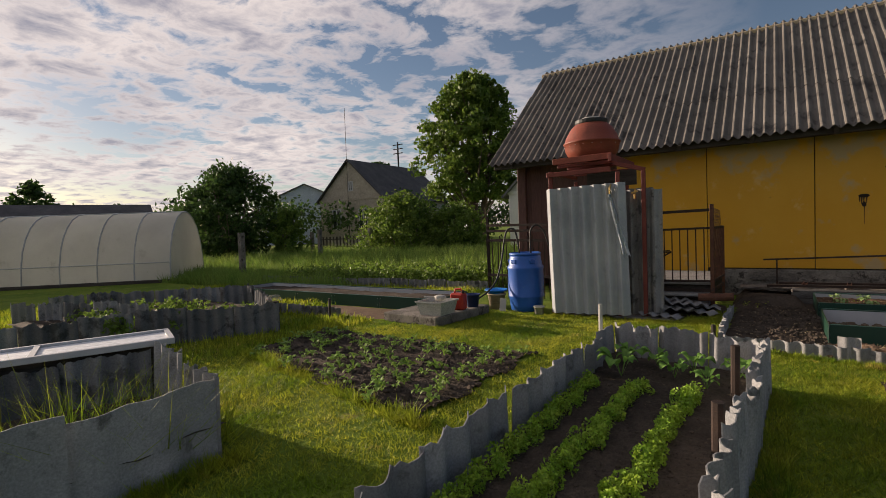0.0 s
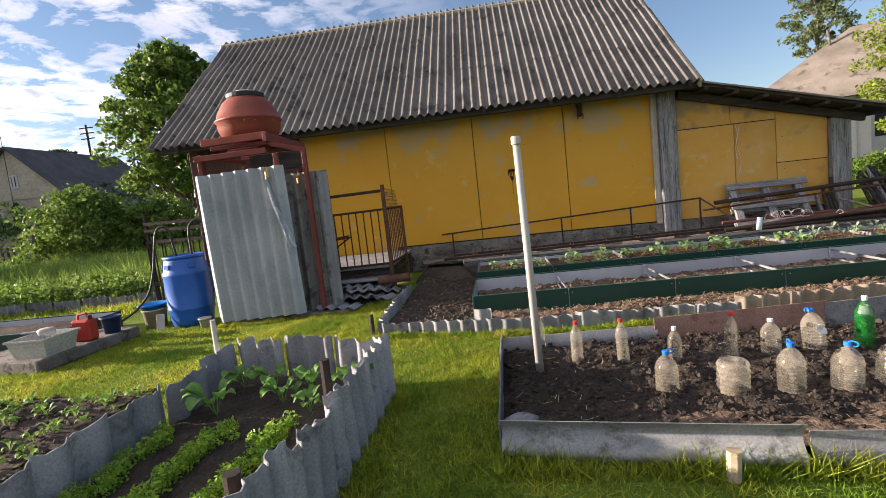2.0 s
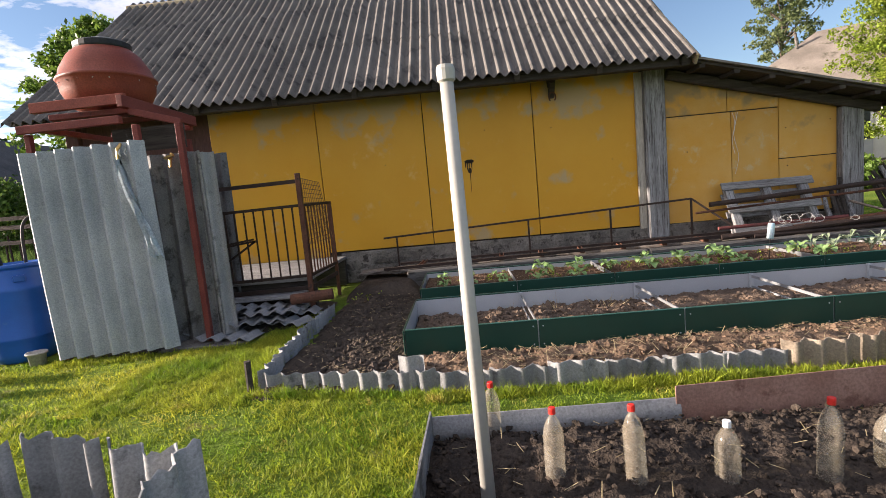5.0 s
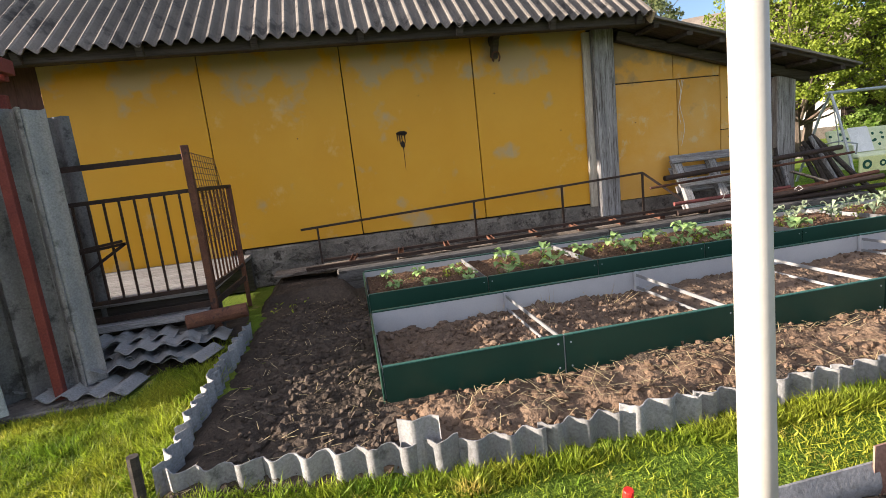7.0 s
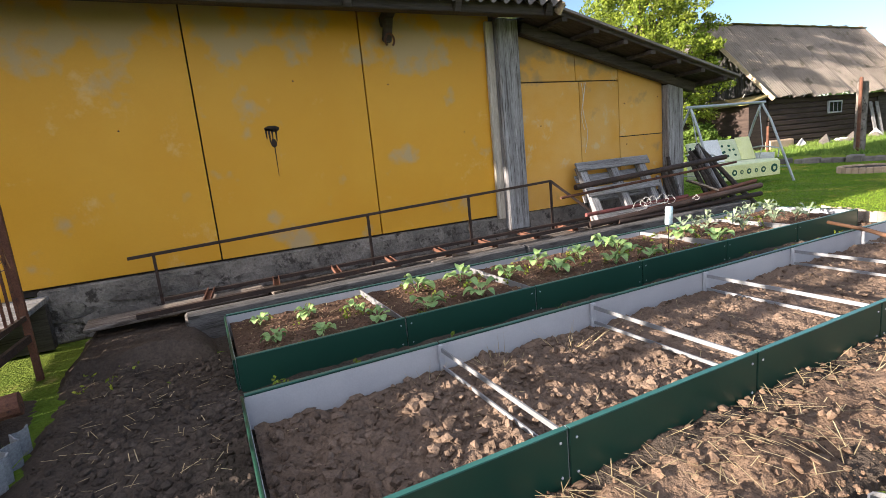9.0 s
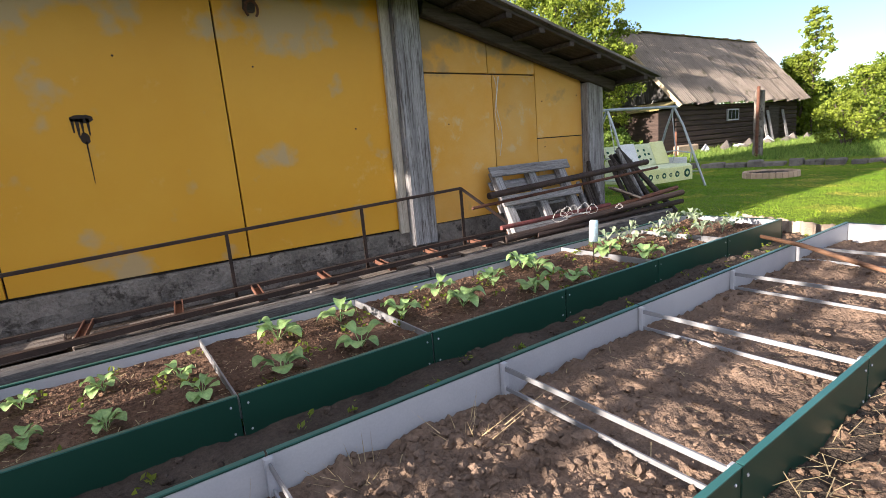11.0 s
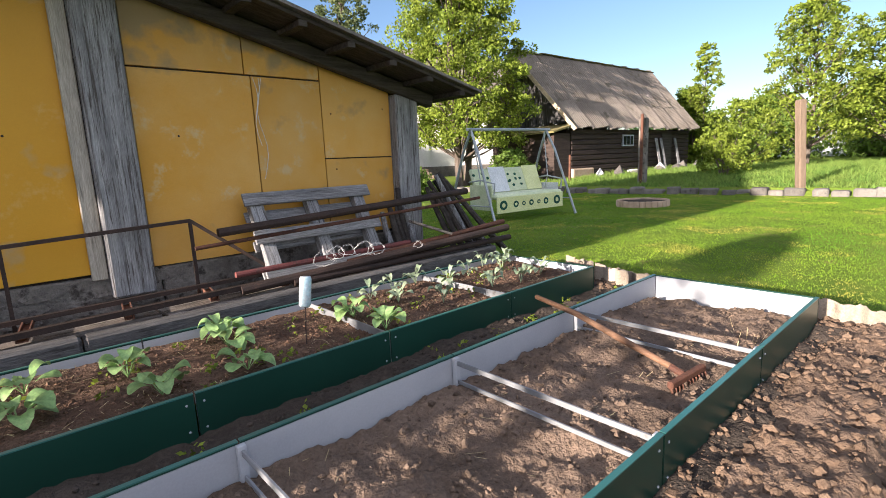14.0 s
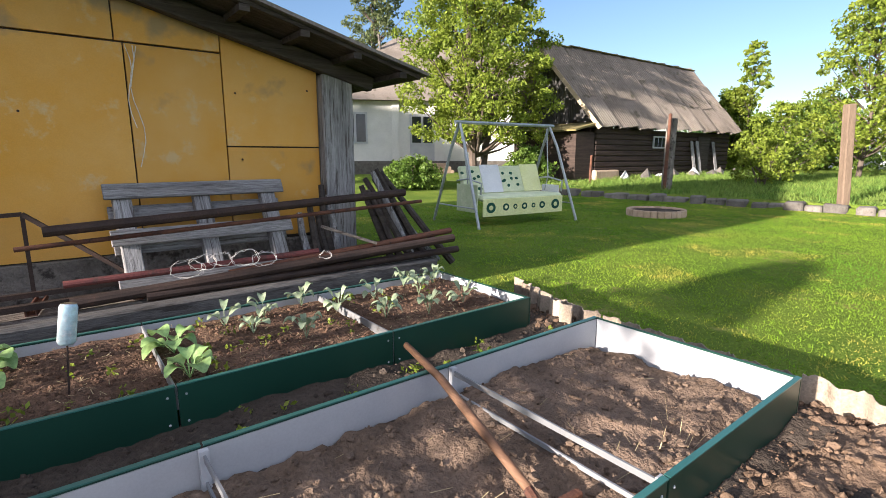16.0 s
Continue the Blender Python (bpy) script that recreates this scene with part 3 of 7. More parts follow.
# ---- steel garden beds ----
def steel_bed(x0, x1, y0, y1, stations, h, label, plate_gap=0.004):
    bed = thing("raised_bed", (0, 0, 0), label, "raised bed", "steel beds")
    t = 0.012
    edges = [x0] + stations + [x1]
    for a, b in zip(edges, edges[1:]):
        for y, s in ((y0, 1), (y1, -1)):
            part("side_panel", box(a + plate_gap, b - plate_gap, min(y, y + s * t), max(y, y + s * t), 0.0, h, 0.003), M_GREEN, bed, "dark green coated steel panel")
            part("rim", box(a + plate_gap, b - plate_gap, min(y - s * 0.003, y + s * (t + 0.006)), max(y - s * 0.003, y + s * (t + 0.006)), h + 0.001, h + 0.006), M_GREEN_SHEEN, bed, "folded upper rim with a painted sky sheen")
            part("inner_lining", box(a + plate_gap, b - plate_gap, min(y + s * t, y + s * (t + 0.003)), max(y + s * t, y + s * (t + 0.003)), 0.0, h - 0.008), M_WHITE, bed, "white coated inner face")
    for x, s in ((x0, 1), (x1, -1)):
        part("end_panel", box(min(x, x - s * t), max(x, x - s * t), y0, y1, 0.0, h, 0.003), M_GREEN, bed)
        part("inner_lining", box(min(x, x + s * 0.003), max(x, x + s * 0.003), y0 + 0.016, y1 - 0.016, 0.0, h - 0.008), M_WHITE, bed)
    bolt = None
    for x in edges[1:-1]:
        for dx in (-0.035, 0.035):
            for z in (0.05, h - 0.04):
                m = Matrix.Translation((x + dx, y0, z)) @ pose(0, 0, 0, 90, 0, 0)
                if bolt is None:
                    bolt = part("bolt", lathe([(0.0055, 0.0), (0.0055, 0.002), (0.003, 0.004)], 6), M_WHITE, bed)
                    bolt.matrix_basis = m
                else:
                    again(bolt, m, bed)
    return bed


BED_H = 0.22
B_ST = [1.66, 2.68, 3.69, 4.70, 5.72]
bed_b = steel_bed(0.71, 6.80, 6.21, 7.225, B_ST, BED_H, "dark green steel raised bed, white inside, half filled with soil")
for x in B_ST:
    part("cross_bar", box(x - 0.004, x + 0.004, 6.23, 7.205, BED_H - 0.04, BED_H - 0.018), M_BAR, bed_b, "thin white steel cross bar")
    part("cross_bar", box(x - 0.004, x + 0.004, 6.23, 7.205, 0.090, 0.108), M_BAR, bed_b)
    for y in (7.195, 6.232):
        part("upright", box(x - 0.015, x + 0.015, y - 0.012, y + 0.012, 0.0, BED_H - 0.004, 0.002), M_WHITE, bed_b)
bed_a = steel_bed(0.71, 6.82, 7.745, 8.72, [1.69, 2.67, 3.70, 4.72, 5.76], BED_H - 0.01, "dark green steel raised bed planted with cabbage seedlings")
for x in (1.69, 2.67, 4.72, 5.76):
    part("divider", box(x - 0.004, x + 0.004, 7.765, 8.70, 0.10, BED_H - 0.018), M_BAR, bed_a)
lumpy("bed_soil", 0.73, 2.66, 6.235, 7.20, 0.07, 0.075, M_SOIL_MID, 0.022, 6.0, "dark crumbly soil in the half-filled steel bed", "soil", seed=3, fall=0)
lumpy("bed_soil", 2.65, 6.78, 6.235, 7.20, 0.07, 0.065, M_SOIL_MID, 0.024, 6.0, "brown raked soil in the half-filled steel bed", "soil", seed=3, fall=0)
lumpy("bed_soil", 0.73, 6.80, 7.765, 8.70, 0.155, 0.03, M_MULCH, 0.035, 7.0, "dark brown mulched soil round the seedlings", "soil", seed=5, fall=0)
lumpy("plot_soil", -0.27, 7.25, 5.64, 9.05, 0.03, 0.055, M_SOIL, 0.035, 4.5, "dug brown earth round the steel beds", "soil", lambda x, y: not (0.78 < x < 6.74 and (6.28 < y < 7.16 or 7.82 < y < 8.65)), seed=7)
lumpy("plot_soil", -0.27, 0.62, 8.50, 9.66, 0.13, 0.06, M_SOIL, 0.03, 5.5, "dark soil heaped against the wall", "soil", seed=41, skirt=0.12)
lumpy("plot_soil", -1.25, -0.25, 7.30, 8.60, 0.02, 0.04, M_SOIL, 0.035, 5.0, "dark trodden soil beside the porch", "soil", seed=43, skirt=0.03)
lumpy("bank_soil", 0.75, 7.0, 5.66, 6.19, 0.065, 0.075, M_SOIL_DRY, 0.022, 5.5, "pale dry clods of earth heaped along the bed", "soil", seed=8, skirt=0.10)

# slate edging of the plot
edging = thing("slate_edging", (0, 0, 0), "low row of cut corrugated slate strips round the plot", "edging", "slate edging")
slate_run(edging, (-0.20, 5.84, 0), (0.95, 5.62, 0), 0.12, M_SLATE, 0.4, 0.13, 0.022, 0.012, 1)
slate_run(edging, (0.72, 5.67, 0), (0.88, 5.64, 0), 0.20, M_SLATE, 0.2, 0.13, 0.016, 0.004, 2)
slate_run(edging, (0.95, 5.60, 0), (2.95, 5.56, 0), 0.13, M_SLATE, 0.34, 0.13, 0.022, 0.012, 3)
slate_run(edging, (2.95, 5.56, 0), (4.6, 5.58, 0), 0.17, M_SLATE_TAN, 0.45, 0.13, 0.022, 0.015, 4)
slate_run(edging, (-0.20, 5.84, 0), (-0.22, 7.75, 0), 0.13, M_SLATE, 0.3, 0.13, 0.024, 0.02, 5)
slate_run(edging, (6.95, 5.7, 0), (7.15, 7.9, 0), 0.14, M_SLATE_TAN, 0.5, 0.14, 0.022, 0.02, 6)
slate_run(edging, (6.98, 7.5, 0), (7.30, 8.3, 0), 0.16, M_SLATE_TAN, 0.4, 0.14, 0.022, 0.02, 7)

# ---- slate bed with rows of greens ----
bed_e = thing("slate_bed", (0, 0, 0), "raised bed walled with upright grey slate sheets", "raised bed", "slate beds")
slate_run(bed_e, (-0.90, 4.53, 0), (0.21, 4.31, 0), 0.42, M_SLATE, 0.40, 0.14, 0.025, 0.03, 11)
slate_run(bed_e, (0.22, 4.33, 0), (0.08, 0.97, 0), 0.42, M_SLATE, 0.45, 0.14, 0.025, 0.04, 12)
slate_run(bed_e, (-0.93, 0.95, 0), (-0.90, 4.53, 0), 0.40, M_SLATE, 0.42, 0.21, 0.022, 0.03, 13)
slate_run(bed_e, (-0.93, 0.97, 0), (0.06, 0.97, 0), 0.40, M_SLATE, 0.45, 0.14, 0.025, 0.03, 14)


def in_e(x, y):
    return 0.98 < y < 4.5 - 0.2 * (x + 0.9) and x < 0.20 - 0.038 * (4.3 - y) and x > -0.91


lumpy("bed_soil", -0.93, 0.22, 0.97, 4.53, 0.17, 0.035, M_SOIL, 0.035, 6.0, "fine dark soil between rows of greens", "soil", in_e, seed=9, fall=0)

# ---- bottle bed ----
lumpy("bed_soil", 0.93, 4.45, 3.45, 5.00, 0.06, 0.06, M_SOIL_DEEP, 0.022, 6.5, "freshly dug dark soil under the bottle cloches", "soil", seed=10, skirt=0.03)

# paler front strip: golden sunlight put into the soil colour
lumpy("bed_soil", 1.55, 4.40, 3.36, 3.84, 0.075, 0.04, M_SOIL_DRY, 0.022, 7.0, "trodden brown soil at the front of the bottle bed, low sun painted in", "soil", lambda x, y: y < 3.70 + 0.10 * noise.noise(Vector((x * 2.3, 0, 4))) + 0.06 * (x - 2.6) and y > 3.5 - 0.11 * (x - 0.9), seed=14, fall=0)


# ---- details of the outbuilding ----
def flake(name, outline, x, z, mat, parent, y=WALL_Y - 0.0125, label=""):
    ob = part(name, slab([(x + u, z + v) for u, v in outline], 0.002), mat, parent, label)
    ob.matrix_basis = Matrix.Translation((0, y, 0))
    return ob


def blot(seed, w, h, n=18):
    rng = random.Random(seed)
    return [(math.cos(a) * w * rng.uniform(0.75, 1.1), math.sin(a) * h * rng.uniform(0.7, 1.12)) for a in (math.tau * k / n for k in range(n))]


M_STAIN = paint("black_drip", (0.02, 0.014, 0.010), (0.04, 0.024, 0.016), scale=9, fine=90, rough=0.7, bump=0.1)
drip = thing("paint_stain", (1.36, WALL_Y - 0.013, 1.55), "black dripping paint stain on the yellow wall", "stain")
part("blot", slab(blot(3, 0.072, 0.028), 0.003), M_STAIN, drip)
for dx, w, z0, z1 in ((-0.055, 0.010, -0.09, 0.0), (-0.03, 0.012, -0.12, 0.0), (-0.005, 0.010, -0.10, 0.0), (0.028, 0.010, -0.11, 0.0), (0.0, 0.005, -0.42, -0.14)):
    part("drip", slab([(dx - w, z1), (dx - w * 0.4, z0), (dx + w * 0.4, z0), (dx + w, z1)], 0.003), M_STAIN, drip)
part("blot", slab([(u - 0.002, v - 0.125) for u, v in blot(8, 0.032, 0.040)], 0.003), M_STAIN, drip)
orn = thing("horseshoe_bracket", (2.52, WALL_Y - 0.05, 2.30), "dark wooden bracket with a rusty horseshoe under the eave", "bracket")
part("bracket", bar((0, 0.03, 0.16), (0, -0.22, 0.25), 0.09, 0.10, 0.01), M_WOOD_DARK, orn)
part("block", bar((0, 0.0, -0.02), (0, -0.10, 0.18), 0.08, 0.08, 0.015), M_WOOD_DARK, orn)
part("horseshoe", tube([(0.045 * math.cos(a), -0.08, -0.02 + 0.06 * math.sin(a)) for a in np.linspace(-0.9, math.pi + 0.9, 12)], 0.010, 6), M_RUST, orn, "rusty horseshoe")
rngp = random.Random(5)
for k in range(46):
    x, z = rngp.uniform(-0.5, 4.0), rngp.uniform(0.06, 0.40)
    w, h = rngp.uniform(0.06, 0.26), rngp.uniform(0.03, 0.10)
    o = part("plinth_stone", slab(blot(100 + k, w, h, 9), 0.03), M_CONC, house)
    o.matrix_basis = Matrix.Translation((x, WALL_Y - 0.055 + rngp.uniform(0, 0.018), z))

# iron rail frame along the wall
rail = thing("iron_rail", (0, 0, 0), "long rusty angle-iron frame lying along the wall", "rail")
part("top_bar", bar((0.10, 9.53, 0.61), (4.25, 9.53, 0.78), 0.025, 0.025), M_RUST_DARK, rail)
for x, z in ((0.28, 0.62), (2.08, 0.69), (3.18, 0.735), (4.25, 0.78)):
    part("upright", bar((x, 9.53, 0.20), (x, 9.53, z), 0.022, 0.022), M_RUST_DARK, rail)
part("brace", bar((4.25, 9.53, 0.78), (4.80, 9.40, 0.32), 0.025, 0.025), M_RUST_DARK, rail)
part("bottom_bar", bar((0.15, 9.00, 0.258), (4.9, 9.16, 0.30), 0.045, 0.035), M_RUST_DARK, rail)
part("bottom_bar", bar((0.3, 9.50, 0.245), (4.9, 9.46, 0.30), 0.03, 0.03), M_RUST_DARK, rail)
for k in range(9):
    x = 0.6 + k * 0.52
    bm = bar((x, 9.03 + 0.014 * k, 0.245), (x + 0.05, 9.50, 0.25), 0.055, 0.008)
    for dx in (-0.024, 0.024):
        bar((x + dx, 9.03 + 0.014 * k, 0.258), (x + dx + 0.05, 9.50, 0.263), 0.008, 0.03, bm=bm)
    part("rung", bm, M_RUST, rail, "rusty channel-iron rung")

# ---- pallet, pipes and firewood by the lean-to ----
pallet = thing("pallet", pose(4.70, 9.26, 0.25, -27, 0, 2), "weathered grey wooden pallet leaning on the wall", "pallet")
for z, w in ((0.03, 0.10), (0.33, 0.11), (0.66, 0.11)):
    part("board", box(-0.02, 1.20, -0.022, 0.0, z, z + w, 0.004), M_WOOD_X, pallet)
for z in (0.06, 0.30, 0.56):
    part("back_board", box(0.0, 1.18, 0.085, 0.105, z, z + 0.09, 0.004), M_WOOD_X, pallet)
for x in (0.03, 0.53, 1.02):
    part("bearer", box(x, x + 0.11, 0.002, 0.083, 0.0, 0.74, 0.006), M_WOOD, pallet)


def pipe(a, b, r, mat=M_RUST_DARK, label="long rusty iron pipe", name="iron_pipe"):
    ob = thing(name, a, label, "pipe", "pile of pipes")
    part("pipe_wall", tube([Vector((0, 0, 0)), Vector(b) - Vector(a)], r, 10), mat, ob, smooth=False)
    return ob


M_RED_BAR = paint("faded_red_paint", (0.13, 0.04, 0.036), (0.17, 0.055, 0.048), (0.085, 0.04, 0.034), scale=5, fine=70, rough=0.75, bump=0.3, stain=0.55)
pipe((4.34, 9.22, 0.70), (6.80, 9.20, 0.82), 0.032)
pipe((4.20, 9.30, 0.60), (6.95, 9.16, 0.74), 0.015, M_RUST)
pipe((4.42, 9.12, 0.28), (7.15, 8.96, 0.42), 0.035)
pipe((4.80, 9.08, 0.27), (7.25, 9.02, 0.30), 0.030)
pipe((5.3, 9.10, 0.34), (7.2, 9.06, 0.47), 0.026, M_RUST)
pipe((5.9, 9.16, 0.30), (7.1, 9.12, 0.38), 0.030)
pipe((4.40, 9.14, 0.395), (5.95, 9.10, 0.42), 0.022, M_RED_BAR, "red-painted iron bar lying on the pipes", "red_bar")
rngw = random.Random(9)
for k in range(14):
    if k < 5:
        a = (6.02 + k * 0.07, 9.40 + rngw.uniform(-0.05, 0.05), 0.20)
        b = (a[0] + rngw.uniform(-0.04, 0.04), 9.60, rngw.uniform(0.62, 0.92))
    else:
        a = (6.78 + (k - 5) * 0.06, 9.15 + rngw.uniform(-0.1, 0.25), 0.16)
        b = (6.60 + (k - 5) * 0.025, 9.58 + rngw.uniform(-0.05, 0.05), rngw.uniform(0.75, 1.05))
    ob = thing("firewood_pole", a, "rough dark firewood pole leaning on the shed post", "firewood", "leaning firewood")
    d = Vector(b) - Vector(a)
    part("log", tube([d * s + Vector((rngw.uniform(-.012, .012), rngw.uniform(-.012, .012), 0)) for s in (0, 0.3, 0.65, 1.0)], [0.036, 0.034, 0.030, 0.024], 7), M_WOOD_DARK if k % 4 else M_WOOD, ob)
for a, b in (((6.0, 9.12, 0.60), (6.42, 9.06, 0.44)),):
    ob = thing("loose_board", a, "short dark board on the wood pile", "board")
    part("plank", bar((0, 0, 0), Vector(b) - Vector(a), 0.09, 0.022, 0.003), M_PLANK, ob)
M_WIRE = paint("white_wire", (0.55, 0.53, 0.5), (0.65, 0.62, 0.58), scale=5, fine=60, rough=0.5, bump=0)
for cx, cz, s in ((5.02, 0.42, 0.085), (5.12, 0.45, 0.07), (5.22, 0.46, 0.06), (5.38, 0.45, 0.075), (5.5, 0.43, 0.07), (5.95, 0.40, 0.04)):
    rw = random.Random(int(cx * 100))
    pts = [(cx + s * (1 + 0.3 * rw.random()) * math.cos(a), 8.98 + 0.02 * math.sin(2 * a), cz + 0.7 * s * math.sin(a) + 0.02 * rw.random()) for a in np.linspace(0, 13, 40)]
    ob = thing("wire_coil", pts[0], "loose coil of pale wire", "wire")
    part("wire", tube([Vector(p) - Vector(pts[0]) for p in pts], 0.0014, 5), M_WIRE, ob)


# ---- outdoor shower ----
M_HOSE = paint("black_rubber", (0.015, 0.015, 0.015), (0.03, 0.03, 0.03), scale=5, fine=60, rough=0.55, bump=0.05)
shower = thing("garden_shower", (0, 0, 0), "outdoor shower of slate sheets under a red water tank", "shower")
FX0, FX1, FY0, FY1 = -2.41, -1.17, 6.96, 8.05
for x, y in ((FX0, FY0), (FX1 - 0.30, FY0), (FX1, FY0 + 0.12), (FX0, FY1), (-1.62, FY1)):
    part("post", bar((x, y, 0.0), (x, y, 1.97), 0.05, 0.05, 0.004), M_RED_DARK, shower)
for a, b, h, mat in (((-2.44, 6.90, 2.00), (-1.55, 6.90, 2.01), 0.065, M_RED_DARK), ((-2.38, 7.00, 2.19), (-1.55, 7.00, 2.20), 0.085, M_RED),
                     ((-1.56, 6.93, 2.17), (-1.52, 8.03, 2.14), 0.10, M_RED_DARK), ((-2.41, 6.95, 2.03), (-2.41, 8.05, 2.03), 0.05, M_RED_DARK),
                     ((-2.41, 8.02, 2.08), (-1.55, 8.02, 2.08), 0.05, M_RED_DARK), ((-1.55, 7.03, 2.10), (-1.15, 7.10, 1.98), 0.055, M_RED_DARK)):
    part("rail", bar(a, b, 0.05, h, 0.004), mat, shower)
part("hanging_sheet", bar((-2.05, 7.5, 1.93), (-1.35, 7.5, 1.93), 0.02, 0.22), M_WOOD_DARK, shower)
for y in (7.2, 7.62):
    part("cradle", bar((-2.38, y, 2.14), (-1.56, y, 2.14), 0.06, 0.05, 0.004), M_RED_DARK, shower)
prof = [(0.18, 2.16), (0.31, 2.21), (0.375, 2.34), (0.385, 2.42), (0.395, 2.43), (0.405, 2.445), (0.395, 2.46), (0.38, 2.47), (0.36, 2.54), (0.29, 2.66), (0.23, 2.715), (0.21, 2.72)]
tank = part("tank", lathe(prof, 32), M_RED, shower, "red-painted riveted water tank", smooth=True)
tank.location = (-1.94, 7.40, 0.01)
lid = part("lid", lathe([(0.225, 2.715), (0.23, 2.73), (0.23, 2.77), (0.215, 2.78)], 24), M_HOSE, tank)
part("lid_cap", lathe([(0.15, 2.781), (0.13, 2.81), (0.05, 2.815)], 16), M_POLE, tank)
for k in range(20):
    a = math.tau * k / 20
    part("rivet", lathe([(0.007, 0), (0.006, 0.003), (0.002, 0.005)], 5), M_POLE if k % 3 else M_RED, tank).matrix_basis = Matrix.Translation((0.384 * math.cos(a), 0.384 * math.sin(a), 2.40)) @ pose(0, 0, 0, 0, 90, math.degrees(a))
v, f = corrugated(1.08, 1.745, 0.154, 0.040, 0.007, 0.006, 0.02, 3, 61)
sh = raw("slate_sheet", v, f, M_SLATE_DOOR, shower, "tall grey corrugated slate door sheet", smooth="edges")
sh.matrix_basis = pose(-2.385, 6.785, 0.05, 0, -1.3, 0.5)
# set-back sheet: its shade is put in by the darker slate tone
v, f = corrugated(0.50, 1.70, 0.14, 0.036, 0.007, 0.006, 0.02, 1, 62)
sh = raw("slate_sheet", v, f, M_SLATE_OLD, shower, smooth="edges")
sh.matrix_basis = pose(-1.56, 7.14, 0.03, 0, 0, 4)
v, f = corrugated(0.17, 1.66, 0.14, 0.030, 0.007, 0.006, 0.02, 1, 63)
sh = raw("slate_sheet", v, f, M_SLATE, shower, smooth="edges")
sh.matrix_basis = pose(-1.13, 7.17, 0.06, 0, 0, 12)
v, f = corrugated(1.1, 1.80, 0.14, 0.024, 0.007, 0.006, 0.02, 1, 64)
for x, y, a in ((-2.35, 7.05, 88), (-2.35, 8.06, 0)):
    sh = raw("slate_sheet", v, f, M_SLATE_OLD, shower, smooth="edges")
    sh.matrix_basis = pose(x, y, 0.0, 0, 0, a)
part("floor_slab", box(-2.3, -0.80, 6.90, 7.95, 0.0, 0.035, 0.008), M_CONC, shower)
M_BRASS = paint("brass", (0.45, 0.30, 0.10), (0.55, 0.38, 0.14), scale=6, fine=50, rough=0.35, bump=0.05, metal=0.9)
tap = part("tap", tube([(-1.28, 7.10, 1.72), (-1.28, 7.06, 1.66), (-1.28, 7.05, 1.60)], [0.014, 0.016, 0.012], 8), M_BRASS, shower, "brass tap")
part("tap_lever", bar((-1.32, 7.05, 1.68), (-1.24, 7.05, 1.70), 0.03, 0.02), M_BRASS, tap)
tap2 = part("tap", tube([(-1.52, 6.80, 1.80), (-1.52, 6.75, 1.75), (-1.52, 6.74, 1.66)], [0.012, 0.015, 0.010], 8), M_BRASS, shower)
for k in range(2):
    part("door_hook", tube([(-1.50 + 0.05 * k, 6.755, 1.75), (-1.50 + 0.05 * k, 6.73, 1.72), (-1.485 + 0.05 * k, 6.73, 1.69)], 0.006, 5), M_POLE, shower)
M_RAG = paint("bluish_plastic_film", (0.36, 0.44, 0.50), (0.55, 0.60, 0.64), (0.22, 0.30, 0.36), scale=14, fine=60, rough=0.4, bump=0.5, leaf=0.2)
rag = thing("plastic_bag", (-1.52, 6.745, 1.66), "crumpled bluish plastic film hanging on the shower", "bag")
rv, rf = [], []
for j in range(15):
    for i in range(7):
        u, w = i / 6 - 0.5, j / 14
        rv.append((0.20 * w + u * (0.03 + 0.07 * w), -0.02 - 0.03 * math.sin(i * 2.1 + j * 0.4) - 0.015 * noise.noise(Vector((i, j * 0.7, 2))), -0.80 * w + 0.02 * math.sin(i * 1.7)))
for j in range(14):
    for i in range(6):
        a = j * 7 + i
        rf.append((a, a + 1, a + 8, a + 7))
raw("film", rv, rf, M_RAG, rag, smooth=True)

# ---- porch with iron railing ----
porch = thing("porch", (0, 0, 0), "small wooden porch with a rusty iron railing", "porch")
for k in range(7):
    part("floor_board", box(-2.1, -0.48, 8.0 + k * 0.245, 8.0 + k * 0.245 + 0.235, 0.36, 0.40, 0.004), M_WOOD_X, porch)
for y in (8.05, 9.5):
    part("joist", box(-2.1, -0.47, y, y + 0.1, 0.02, 0.355), M_WOOD_DARK, porch)
for k in range(2):
    part("step_board", box(-1.5, -0.5, 7.74 + 0.03 * k, 7.98, 0.10 + 0.12 * k, 0.14 + 0.12 * k, 0.004), M_WOOD_X, porch)
iron = M_RUST_DARK
part("post", bar((-0.46, 7.90, 0.02), (-0.46, 7.90, 1.50), 0.05, 0.04, 0.004), M_RUST, porch)
part("post", bar((-0.40, 8.80, 0.02), (-0.40, 8.80, 1.18), 0.035, 0.035), M_RUST, porch)
part("post", bar((-1.34, 7.90, 0.10), (-1.34, 7.90, 1.20), 0.035, 0.035), iron, porch)
for z, h in ((1.42, 0.04), (1.17, 0.03), (0.43, 0.03), (0.30, 0.045)):
    part("rail", bar((-1.36, 7.90, z - 0.015), (-0.45, 7.90, z), 0.025, h), iron, porch)
    if z < 1.3:
        part("rail", bar((-0.45, 7.90, z), (-0.40, 8.82, z), 0.025, h), iron, porch)
for k in range(8):
    x = -1.28 + k * 0.103
    part("baluster", bar((x, 7.90, 0.43), (x, 7.90, 1.16), 0.014, 0.014), iron, porch)
for k in range(9):
    y = 7.98 + k * 0.09
    part("baluster", bar((-0.45 + 0.055 * (k / 9), y, 0.43), (-0.45 + 0.055 * (k / 9), y, 1.16), 0.013, 0.013), M_RUST, porch)
